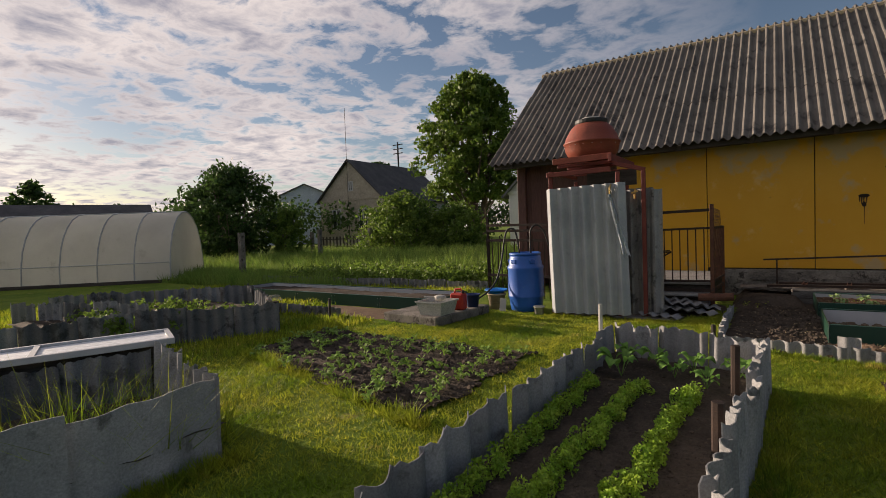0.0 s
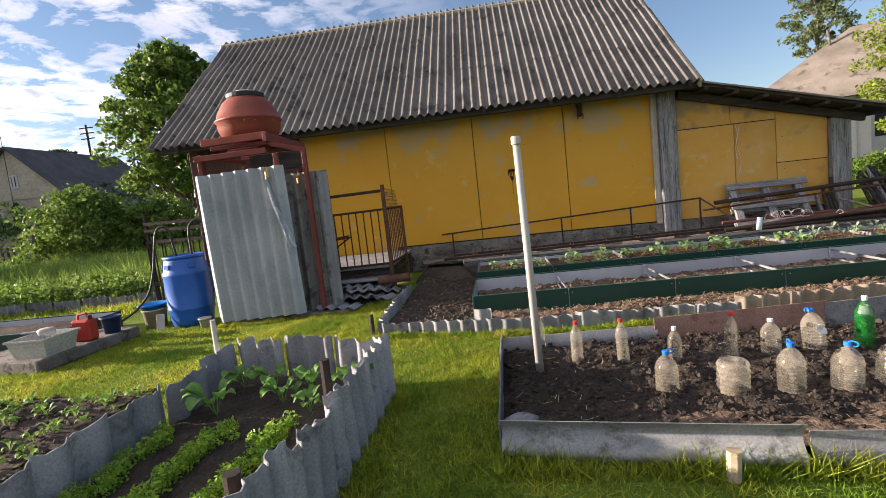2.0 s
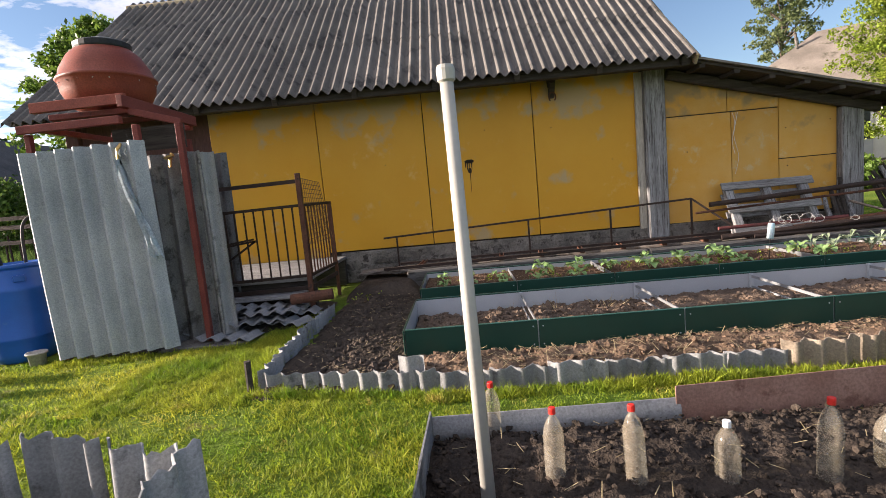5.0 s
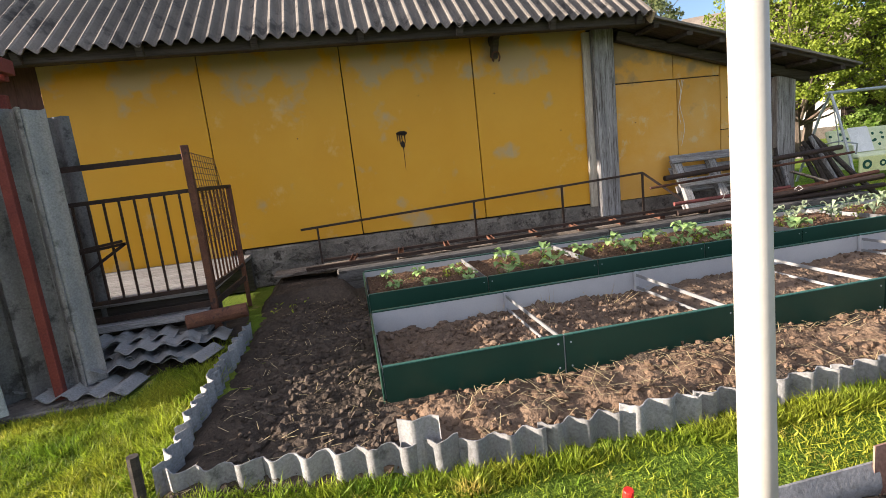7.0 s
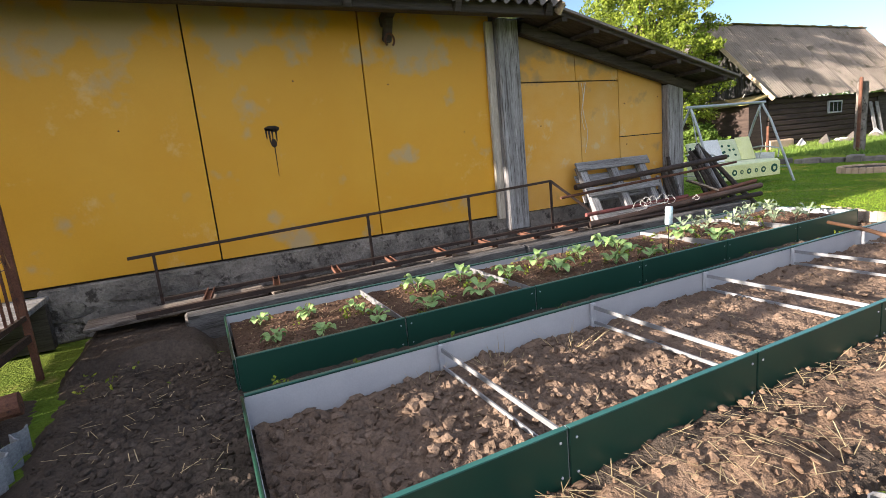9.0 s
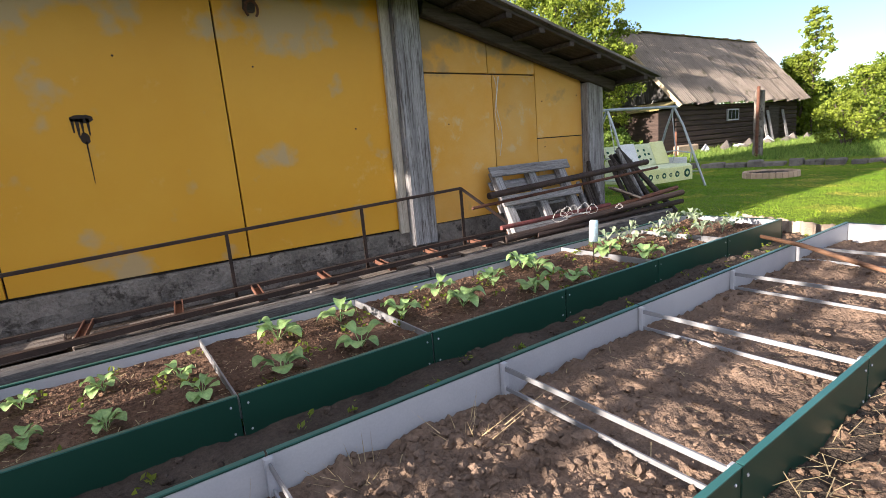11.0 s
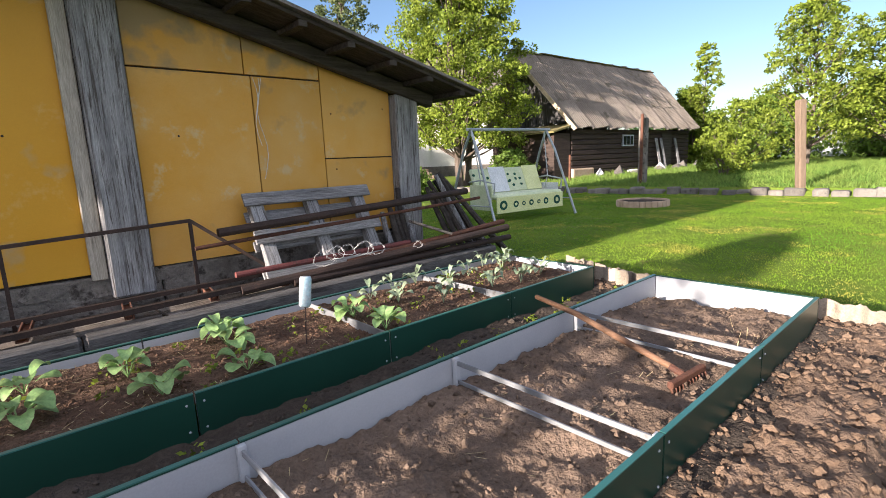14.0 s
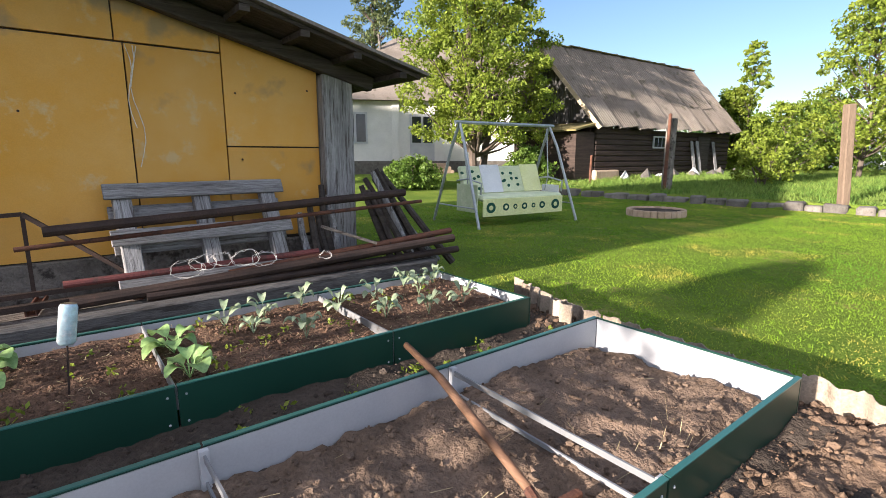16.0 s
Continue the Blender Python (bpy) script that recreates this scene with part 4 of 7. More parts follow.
for a, b in (((-1.34, 0.80), (-0.98, 0.84)), ((-1.34, 0.62), (-0.98, 0.84)), ((-1.34, 0.82), (-1.0, 0.86))):
    part("arrow_bar", bar((a[0], 7.885, a[1]), (b[0], 7.885, b[1]), 0.018, 0.02), iron, porch)
M_NET = paint("rusty_netting", (0.20, 0.11, 0.05), (0.30, 0.17, 0.08), scale=9, fine=60, rough=0.8, bump=0)
net = bmesh.new()
for k in range(13):
    u = k / 12
    bar((-0.45 + 0.05 * u, 7.95 + 0.82 * u, 0.75), (-0.46 + 0.05 * u, 7.93 + 0.55 * u, 1.46 - 0.05 * u), 0.005, 0.005, 0, net)
for k in range(15):
    w = k / 14
    bar((-0.455, 7.93, 0.75 + 0.70 * w), (-0.41, 8.75 - 0.28 * w, 0.75 + 0.66 * w), 0.005, 0.005, 0, net)
part("netting", net, M_NET, porch, "rusty wire netting")
for x, y, a, z in ((-1.25, 7.35, 5, 0.06), (-1.05, 7.60, -8, 0.10), (-0.75, 7.55, 12, 0.15), (-0.6, 7.75, 4, 0.09), (-1.0, 7.15, -4, 0.04), (-0.85, 7.40, 20, 0.10), (-0.62, 7.50, -14, 0.06), (-0.95, 7.72, 9, 0.17)):
    ob = thing("slate_scrap", pose(x, y, z, 4, 3, a), "broken grey slate piece lying by the porch", "slate", "slate scraps")
    v, f = corrugated(0.5, 0.30, 0.14, 0.018, 0.006, 0.02, 0.0, 1, int(x * 100))
    o = raw("scrap", v, f, M_SLATE, ob, smooth="edges")
    o.matrix_basis = pose(-0.25, 0.12, 0, 84, 0, 0)
ob = thing("clay_pipe", (-0.62, 7.72, 0.22), "short rusty drain pipe under the railing", "pipe")
part("pipe_wall", tube([(0, 0, 0), (0.42, 0.05, 0.02)], 0.055, 12), M_RUST, ob)

# ---- barrel, tubs and buckets ----
barrel = thing("barrel", (-2.92, 7.12, 0.0), "blue plastic water barrel standing on the grass", "barrel")
part("body", lathe([(0.20, 0.0), (0.235, 0.02), (0.25, 0.10), (0.262, 0.20), (0.275, 0.22), (0.275, 0.24), (0.268, 0.26), (0.272, 0.45), (0.266, 0.62), (0.275, 0.65), (0.272, 0.68), (0.255, 0.70), (0.235, 0.82), (0.232, 0.85)], 32), M_BLUE, barrel, smooth=True)
part("rim", lathe([(0.232, 0.85), (0.243, 0.855), (0.243, 0.885), (0.225, 0.89), (0.215, 0.86), (0.0, 0.855)], 32, cap_bottom=False, cap_top=False), M_BLUE, barrel, smooth=True)
for a in (200, 250, 320):
    part("grip", box(-0.045, 0.045, -0.018, 0.018, -0.03, 0.03, 0.008), M_BLUE, barrel).matrix_basis = pose(0.243 * math.cos(radians(a)), 0.243 * math.sin(radians(a)), 0.76, 0, 0, a + 90)
plat = tagged(link("concrete_step", box(-0.50, 0.50, -0.62, 0.62, 0.0, 0.13, 0.015), M_CONC), "low worn concrete slab beside the lawn", "slab")
plat.matrix_basis = pose(-3.88, 6.10, 0, 0, 0, -6)
M_TUB = paint("grey_plastic", (0.36, 0.35, 0.32), (0.46, 0.44, 0.40), (0.28, 0.26, 0.23), scale=5, fine=50, rough=0.6, bump=0.05)


def tub(x, y, z, r0, r1, h, mat, label, name="plastic_tub", sx=1.0, square=False):
    ob = thing(name, (x, y, z), label, "tub")
    n = 4 if square else 20
    body = part("body", lathe([(r0, 0), (r1, h), (r1 + 0.012, h), (r1 + 0.012, h - 0.02), (r1 - 0.008, h - 0.004), (r0 - 0.006, 0.008)], n, cap_top=True), mat, ob, smooth=not square)
    body.matrix_basis = pose(0, 0, 0, 0, 0, 45 if square else 0) @ Matrix.Diagonal((1, 1, 1, 1))
    if square:
        body.matrix_basis = Matrix.Diagonal((sx, 1, 1, 1)) @ pose(0, 0, 0, 0, 0, 45)
    return ob


tub(-3.62, 5.72, 0.13, 0.20, 0.25, 0.19, M_TUB, "grey plastic tub with a ladle in it", square=True, sx=1.35)
ladle = thing("ladle", (-3.55, 5.70, 0.33), "pale plastic scoop lying across the tub", "ladle")
part("bowl", lathe([(0.03, -0.02), (0.07, 0.0), (0.08, 0.05), (0.06, 0.06)], 14), M_TUB, ladle, smooth=True)
part("handle", tube([(-0.06, 0, 0.03), (-0.25, -0.03, 0.03)], 0.012, 6), M_TUB, ladle)
M_REDP = paint("red_plastic", (0.42, 0.035, 0.02), (0.48, 0.05, 0.025), scale=3, fine=60, rough=0.45, bump=0.03)
can = thing("jerrycan", (-3.52, 6.12, 0.13), "red plastic jerrycan with a handle", "canister")
part("body", box(-0.11, 0.11, -0.07, 0.07, 0.0, 0.24, 0.025), M_REDP, can)
part("handle", tube([(-0.07, 0, 0.23), (-0.05, 0, 0.29), (0.04, 0, 0.30), (0.07, 0, 0.24)], 0.014, 8), M_REDP, can)
part("cap", lathe([(0.022, 0.24), (0.022, 0.275), (0.018, 0.28)], 10), M_RUST_DARK, can).location = (0.08, 0, 0)
M_NAVY = paint("dark_blue_plastic", (0.015, 0.03, 0.09), (0.02, 0.04, 0.12), scale=3, fine=60, rough=0.5, bump=0.03)
tub(-3.46, 6.42, 0.13, 0.08, 0.10, 0.19, M_NAVY, "dark blue plastic bucket on the slab", "bucket")
tub(-3.42, 7.10, 0.0, 0.12, 0.14, 0.24, M_WOOD_PALE, "cream enamel bucket beside the barrel", "bucket")
M_CYAN = paint("bright_blue_plastic", (0.01, 0.18, 0.55), (0.015, 0.22, 0.62), scale=3, fine=60, rough=0.45, bump=0.03)
basin = tub(-3.44, 7.12, 0.245, 0.12, 0.17, 0.06, M_CYAN, "bright blue plastic basin on the bucket", "basin")
tub(-2.60, 6.85, 0.0, 0.06, 0.07, 0.12, M_TUB, "small pale plastic pot beside the barrel", "pot")
slab2 = thing("white_board", pose(-3.20, 6.86, 0.0, -14, 0, 8), "white plastic board propped on the barrel", "board")
part("panel", box(-0.05, 0.05, -0.006, 0.006, 0.0, 0.20, 0.003), M_POLE, slab2)
hose = thing("garden_hose", (0, 0, 0), "black rubber hose arching out of the barrel", "hose")
part("tube", tube(smooth_path([(-3.0, 7.1, 0.86), (-3.05, 7.1, 1.18), (-3.12, 7.1, 1.26), (-3.22, 7.08, 1.18), (-3.28, 7.0, 0.7), (-3.36, 6.9, 0.40), (-3.55, 6.7, 0.20), (-3.85, 6.5, 0.15)]), 0.014, 8), M_HOSE, hose, smooth=True)
part("tube", tube(smooth_path([(-2.86, 7.2, 0.86), (-2.88, 7.25, 1.2), (-2.80, 7.3, 1.30), (-2.70, 7.35, 1.2), (-2.62, 7.4, 0.9)]), 0.014, 8), M_HOSE, hose, smooth=True)

# old iron fence between the barrel and the outbuilding
fence = thing("iron_fence", (0, 0, 0), "old rusty iron fence panel with loose rods", "fence")
for z in (0.42, 1.05, 1.22, 1.32):
    part("rail", bar((-4.15, 8.15, z), (-2.75, 8.12, z - 0.02), 0.03, 0.045), M_RUST_DARK, fence)
rngf = random.Random(3)
for k in range(15):
    x = -4.12 + k * 0.098
    part("rod", bar((x, 8.14, 0.02), (x + rngf.uniform(-0.05, 0.05), 8.14, 1.05 + rngf.uniform(-0.05, 0.1)), 0.014, 0.014), M_RUST_DARK, fence)
part("post", bar((-4.12, 8.18, 0), (-4.14, 8.18, 1.48), 0.04, 0.04), M_RUST_DARK, fence)
part("post", bar((-2.8, 8.18, 0), (-2.8, 8.18, 1.35), 0.05, 0.05), M_WOOD_DARK, fence)

# ---- white pole, stakes ----
pole = thing("white_pole", pose(1.200, 4.445, -0.05, -0.6, -0.8, 0), "tall white plastic pipe set upright in the soil", "pole")
part("pipe_wall", tube([(0, 0, 0), (0, 0, 1.62)], [0.0265, 0.0225], 20), M_POLE, pole, smooth=True)
part("pipe_rim", lathe([(0.023, 1.585), (0.030, 1.592), (0.031, 1.628), (0.027, 1.640), (0.018, 1.60)], 16), M_POLE, pole, "stained broken rim")
for x, y, h, r, mat, what in ((-0.99, 4.42, 0.62, 0.018, M_POLE, "thin pale metal stake at the bed corner"), (0.07, 3.62, 0.54, 0.026, M_RUST_DARK, "rusty iron pipe holding the slate sheets"), (0.055, 2.72, 0.47, 0.030, M_RUST_DARK, "rusty iron pipe holding the slate sheets"), (-0.26, 5.80, 0.24, 0.022, M_WOOD_DARK, "dark wooden peg at the edging corner"), (1.86, 3.26, 0.15, 0.03, M_WOOD_PALE, "short pale wooden peg against the slate"), (-5.35, 5.35, 0.33, 0.02, M_WOOD_DARK, "thin dark stake in the grass")):
    ob = thing("stake", (x, y, -0.02), what, "stake")
    part("shaft", tube([(0, 0, 0), (0.004, 0, h)], r, 8), mat, ob)


# ---- bottle bed: edges and cloches ----
bb = thing("bottle_bed_edging", (0, 0, 0), "low bed edging of slate offcuts, steel and board", "edging")


def lying(x0, y0, x1, y1, h, mat, pitch, amp, label, z=0.0, tilt=0.0, seed=1):
    """A slate sheet on its side: the waves run along the ground."""
    d = math.hypot(x1 - x0, y1 - y0)
    v, f = corrugated(h + 0.04, d, pitch, amp, 0.007, 0.0, 0.0, 1, seed)
    v = [(c, b, a) for a, b, c in v]
    o = raw("edging_sheet", v, [q[::-1] for q in f], mat, bb, label, smooth="edges")
    o.matrix_basis = pose(x0, y0, z - 0.03, tilt, 0, math.degrees(math.atan2(y1 - y0, x1 - x0)))
    return o


M_RUST_PALE = paint("faded_rust", (0.24, 0.135, 0.10), (0.31, 0.19, 0.145), (0.17, 0.09, 0.065), scale=4, fine=70, rough=0.75, bump=0.2, stain=0.56)
lying(0.93, 3.50, 2.16, 3.30, 0.20, M_SLATE, 0.17, 0.030, "pale grey slate sheet laid on its side")
lying(2.19, 3.31, 4.35, 3.12, 0.15, M_SLATE_OLD, 0.17, 0.015, "darker slate sheet laid on its side", seed=2)
lying(0.97, 4.98, 2.12, 5.00, 0.13, M_SLATE, 0.2, 0.012, "whitish slate strip", seed=3)
part("rusty_sheet", bar((2.10, 5.00, 0.09), (3.32, 5.03, 0.11), 0.006, 0.22), M_RUST_PALE, bb, "faded rusty steel sheet on edge")
part("grey_board", bar((3.30, 5.03, 0.10), (4.36, 5.10, 0.12), 0.012, 0.21), M_SLATE_OLD, bb)
for k, (y0, y1) in enumerate(((3.50, 4.10), (4.05, 4.60), (4.55, 4.99))):
    part("side_sheet", bar((0.925 + 0.01 * k, y0, 0.07), (0.945 + 0.01 * k, y1, 0.08), 0.008, 0.22 - 0.02 * k), M_SLATE_OLD, bb)
part("rag_stone", lathe([(0.05, 0), (0.085, 0.02), (0.08, 0.05), (0.04, 0.075)], 8), M_SLATE, bb).matrix_basis = pose(1.03, 3.66, 0.07, 0, 0, 20) @ Matrix.Diagonal((1.2, 0.8, 1, 1))
big = thing("standing_slate", pose(4.36, 5.24, 0.0, -5, 0, -28), "tall tan slate sheet standing at the bed corner", "slate")
v, f = corrugated(0.52, 0.62, 0.17, 0.030, 0.007, 0.03, 0.0, 1, 77)
raw("sheet", [(c, b, a) for a, b, c in v], [q[::-1] for q in f], M_SLATE_TAN, big, smooth="edges")

M_PET = paint("dusty_clear_plastic", (0.46, 0.39, 0.29), (0.60, 0.54, 0.44), (0.30, 0.24, 0.17), scale=11, fine=40, rough=0.10, bump=0.05, spec=1.0, clear=0.74, rand=0.2)
M_PETG = paint("green_clear_plastic", (0.005, 0.10, 0.015), (0.012, 0.19, 0.025), (0.10, 0.38, 0.08), scale=14, fine=40, rough=0.12, bump=0.08, spec=1.0, clear=0.42, stain=0.58)
M_CAPR, M_CAPB, M_CAPW = (paint(n, c, tuple(k * 1.15 for k in c), scale=5, fine=40, rough=0.4, bump=0.02) for n, c in (("red_cap", (0.55, 0.03, 0.02)), ("blue_cap", (0.02, 0.16, 0.60)), ("white_cap", (0.65, 0.65, 0.62))))
M_LABEL = paint("blue_label", (0.08, 0.30, 0.55), (0.30, 0.50, 0.68), (0.55, 0.62, 0.68), scale=12, fine=30, rough=0.5, bump=0)
M_LABELW = paint("white_label", (0.62, 0.62, 0.58), (0.70, 0.70, 0.68), (0.45, 0.47, 0.5), scale=9, fine=30, rough=0.5, bump=0)
PET_SHAPES = {}


def bottle(x, y, kind, cap=None, tilt=0, turn=0, z=0.06, s=1.0, label="", handle=False):
    sizes = {"small": (0.043, 0.31, 0.012, 4), "two": (0.050, 0.24, 0.014, 6), "five": (0.083, 0.305, 0.020, 7), "six": (0.092, 0.30, 0.020, 11), "dome": (0.088, 0.19, 0.0, 5), "cut": (0.055, 0.13, 0.0, 2), "tall": (0.052, 0.30, 0.013, 3)}
    r, h, neck, ribs = sizes[kind]
    s *= {"five": 0.80, "six": 0.77, "small": 0.90, "two": 0.86}.get(kind, 1.0)
    ob = thing("plastic_bottle", pose(x, y, z, tilt, 0, turn) @ Matrix.Diagonal((s, s, s, 1)), label, "bottle", "bottle cloches")
    prof = []
    body_top = h * (0.62 if kind in ("small", "tall") else 0.58)
    if kind in ("dome", "cut"):
        body_top = h * 0.85
    for k in range(ribs * 4 + 1):
        u = k / (ribs * 4)
        prof.append((r * (1 + 0.022 * math.cos(u * ribs * math.tau)), u * body_top))
    if kind == "dome":
        prof += [(r * 0.97, h * 0.92), (r * 0.85, h * 0.98), (r * 0.6, h), (r * 0.3, h * 0.97)]
    elif kind == "cut":
        prof += [(r * 1.03, h)]
    else:
        for u in (0.15, 0.4, 0.65, 0.85, 1.0):
            rr = neck + (r - neck) * math.cos(u * math.pi / 2) ** 0.75
            prof.append((rr, body_top + (h * 0.93 - body_top) * u))
        prof.append((neck, h))
    key = (kind, ribs)
    if key not in PET_SHAPES:
        PET_SHAPES[key] = part("bottle_wall", lathe(prof, 20, cap_bottom=False, cap_top=kind == "dome"), M_PETG if kind == "tall" else M_PET, ob, smooth=True)
    else:
        again(PET_SHAPES[key], Matrix.Identity(4), ob)
    if cap:
        part("cap", lathe([(neck * 1.25, h - 0.012), (neck * 1.25, h + 0.012), (neck * 1.1, h + 0.015)], 12), cap, ob)
    if handle:
        part("handle", tube([(neck + 0.03 * math.sin(a) + 0.012, 0, h - 0.012 + 0.018 * (1 - math.cos(a))) for a in np.linspace(0, 5.2, 12)], 0.005, 5), cap, ob)
    return ob, r, h


RED, BLU, WHT = "clear bottle with a red cap stuck in the soil", "large clear water bottle with a blue cap used as a cloche", "clear bottle with a white cap stuck in the soil"
bottle(1.46, 4.56, "small", M_CAPR, 2, 0, label=RED)
bottle(1.75, 4.52, "small", M_CAPR, -2, 40, label=RED)
bottle(2.07, 4.50, "two", M_CAPW, 0, 20, label=WHT)
bottle(2.40, 4.46, "small", M_CAPR, 1, 70, s=1.02, label=RED)
bottle(2.66, 4.51, "five", M_CAPW, 0, 0, s=0.86, label=WHT)
ob, r, h = bottle(2.94, 4.54, "five", M_CAPB, 6, 200, s=0.98, label=BLU, handle=True)
part("sticker", slab(blot(71, 0.045, 0.04, 14), 0.002), M_LABELW, ob).matrix_basis = pose(0, 0, 0, 0, 0, -200) @ pose(0.02, -0.079, 0.155, -24, 0, 8)
ob, r, h = bottle(3.22, 4.52, "tall", M_CAPW, 0, 0, label="green plastic bottle with a white label upright in the soil")
part("sticker", lathe([(0.036, 0.205), (0.024, 0.255), (0.0235, 0.255), (0.0355, 0.205)], 16, cap_bottom=False, cap_top=False), M_LABELW, ob)
bottle(3.50, 4.54, "cut", None, 5, 0, label="cut-off clear bottle over a seedling")
cup = thing("plastic_pot", (3.70, 4.52, 0.05), "translucent white plastic pot turned upside down", "pot", "bottle cloches")
part("pot_wall", lathe([(0.066, 0.0), (0.066, 0.012), (0.062, 0.014), (0.055, 0.135), (0.050, 0.140)], 24, cap_bottom=False), M_CAPW, cup, smooth=True)
bottle(1.86, 4.02, "five", M_CAPB, 0, 10, s=0.92, label=BLU, handle=True)
bottle(2.19, 3.98, "dome", None, 2, 0, s=0.92, label="clear bottle base turned over as a cloche")
bottle(2.47, 3.95, "five", M_CAPB, 0, 80, label=BLU, handle=True)
bottle(2.73, 3.93, "six", M_CAPB, -3, 300, label=BLU, handle=True)
bottle(2.95, 3.93, "six", M_CAPB, 2, 30, s=1.04, label=BLU, handle=True)
bottle(3.10, 3.84, "cut", None, 3, 0, s=0.9, label="cut-off clear bottle over a seedling")
ob, r, h = bottle(3.24, 3.92, "six", M_CAPB, 0, 170, s=1.04, label=BLU, handle=True)
arc_l = bmesh.new()
lq = [[arc_l.verts.new((r * 1.035 * math.cos(a), r * 1.035 * math.sin(a), z)) for z in (0.045, 0.15)] for a in np.linspace(radians(20), radians(110), 9)]
for q0, q1 in zip(lq, lq[1:]):
    arc_l.faces.new((q0[0], q1[0], q1[1], q0[1]))
part("sticker", arc_l, M_LABEL, ob)
bottle(3.40, 3.93, "six", M_CAPB, 0, 20, label=BLU)
bottle(3.9, 4.0, "five", M_CAPB, 0, 50, label=BLU)
bottle(1.25, 4.97, "small", M_CAPR, 10, 0, z=0.03, label=RED)


# ---- garden swing ----
M_STEEL = paint("grey_painted_steel", (0.34, 0.37, 0.38), (0.42, 0.45, 0.46), scale=4, fine=60, rough=0.4, bump=0.02, metal=0.4)
M_CLOTH = paint("pale_green_cloth", (0.55, 0.62, 0.38), (0.66, 0.70, 0.48), (0.70, 0.72, 0.60), scale=6, fine=120, rough=0.9, bump=0.15)
M_CLOTHW = paint("white_cloth", (0.66, 0.68, 0.70), (0.74, 0.75, 0.76), scale=4, fine=100, rough=0.9, bump=0.15)
M_CLOTHY = paint("yellow_green_cloth", (0.62, 0.64, 0.30), (0.68, 0.70, 0.38), scale=4, fine=100, rough=0.9, bump=0.15)
M_MOTIF = paint("dark_green_print", (0.012, 0.06, 0.04), (0.02, 0.09, 0.06), scale=8, fine=60, rough=0.9, bump=0)
swing = thing("garden_swing", pose(10.70, 11.86, 0.0, 0, 0, -6) @ Matrix.Diagonal((1.10, 1.10, 1.02, 1)), "garden swing seat with green and white covers on a steel frame", "swing")
for sx in (-0.92, 0.92):
    for sy, lean_y in ((-0.62, -0.08), (0.62, 0.08)):
        part("leg", tube([(sx * 1.05, sy, 0.0), (sx, lean_y * 2.2, 1.25), (sx * 0.97, 0, 1.62)], 0.022, 8), M_STEEL, swing)
    part("foot_bar", tube([(sx * 1.03, -0.5, 0.30), (sx * 1.03, 0.5, 0.30)], 0.012, 6), M_STEEL, swing)
    part("hanger", tube([(sx * 0.93, 0.02, 1.58), (sx * 0.88, -0.10, 0.75), (sx * 0.86, -0.05, 0.50)], 0.010, 6), M_STEEL, swing)
    part("armrest", tube([(sx * 0.87, -0.42, 0.50), (sx * 0.87, -0.44, 0.68), (sx * 0.87, -0.10, 0.74), (sx * 0.87, 0.2, 0.70)], 0.014, 8), M_STEEL, swing)
part("top_bar", tube([(-0.98, 0, 1.63), (0.98, 0, 1.63)], 0.028, 10), M_STEEL, swing)


def cushion(name, x0, x1, mat, tilt, y, z, h, t=0.08):
    bm = box(x0, x1, -t / 2, t / 2, 0, h, 0.03)
    o = part(name, bm, mat, swing, smooth=False)
    o.matrix_basis = pose(0, y, z, tilt, 0, 0)
    return o


back_c = cushion("back_cushion", -0.78, 0.80, M_CLOTH, -20, 0.06, 0.46, 0.50)
seat_c = part("seat_cushion", box(-0.80, 0.80, -0.46, 0.08, 0.40, 0.48, 0.03), M_CLOTH, swing)
drop_c = part("front_cover", box(-0.80, 0.78, -0.485, -0.465, 0.16, 0.44, 0.006), M_CLOTHY, swing, "pale green cover with dark round print")
for k, (u, r) in enumerate(((-0.66, 0.085), (-0.38, 0.06), (-0.2, 0.04), (-0.02, 0.055), (0.16, 0.04), (0.34, 0.06), (0.62, 0.085))):
    ring = [(u + math.cos(a) * r, 0.30 + math.sin(a) * r) for a in (math.tau * j / 14 for j in range(14))]
    part("print", slab(ring, 0.002), M_MOTIF, drop_c).matrix_basis = Matrix.Translation((0, -0.4885, 0))
    part("print_centre", slab([(u + (a - u) * 0.45, 0.30 + (b - 0.30) * 0.45) for a, b in ring], 0.002), M_CLOTHY, drop_c).matrix_basis = Matrix.Translation((0, -0.491, 0))
for x0, x1, mat in ((-0.40, -0.02, M_CLOTHW), (0.42, 0.80, M_CLOTHY)):
    o = part("throw", box(x0, x1, -0.048, -0.044, 0.02, 0.51), mat, swing)
    o.matrix_basis = pose(0, 0.06, 0.46, -20, 0, 0)
rs = random.Random(4)
for k in range(16):
    u = rs.choice([rs.uniform(-0.75, -0.42), rs.uniform(0.0, 0.40)])
    o = part("print", slab([(u + a, rs.uniform(0.06, 0.44) * 0 + b) for a, b in blot(200 + k, 0.035, 0.03, 9)], 0.002), M_MOTIF, back_c)
    o.matrix_basis = Matrix.Translation((0, -0.0425, 0.06 + 0.38 * rs.random()))
side_c = part("side_cover", box(-0.875, -0.862, -0.44, 0.1, 0.22, 0.66, 0.004), M_CLOTH, swing)
part("side_cover", box(0.862, 0.875, -0.30, 0.1, 0.36, 0.60, 0.004), M_CLOTHW, swing)

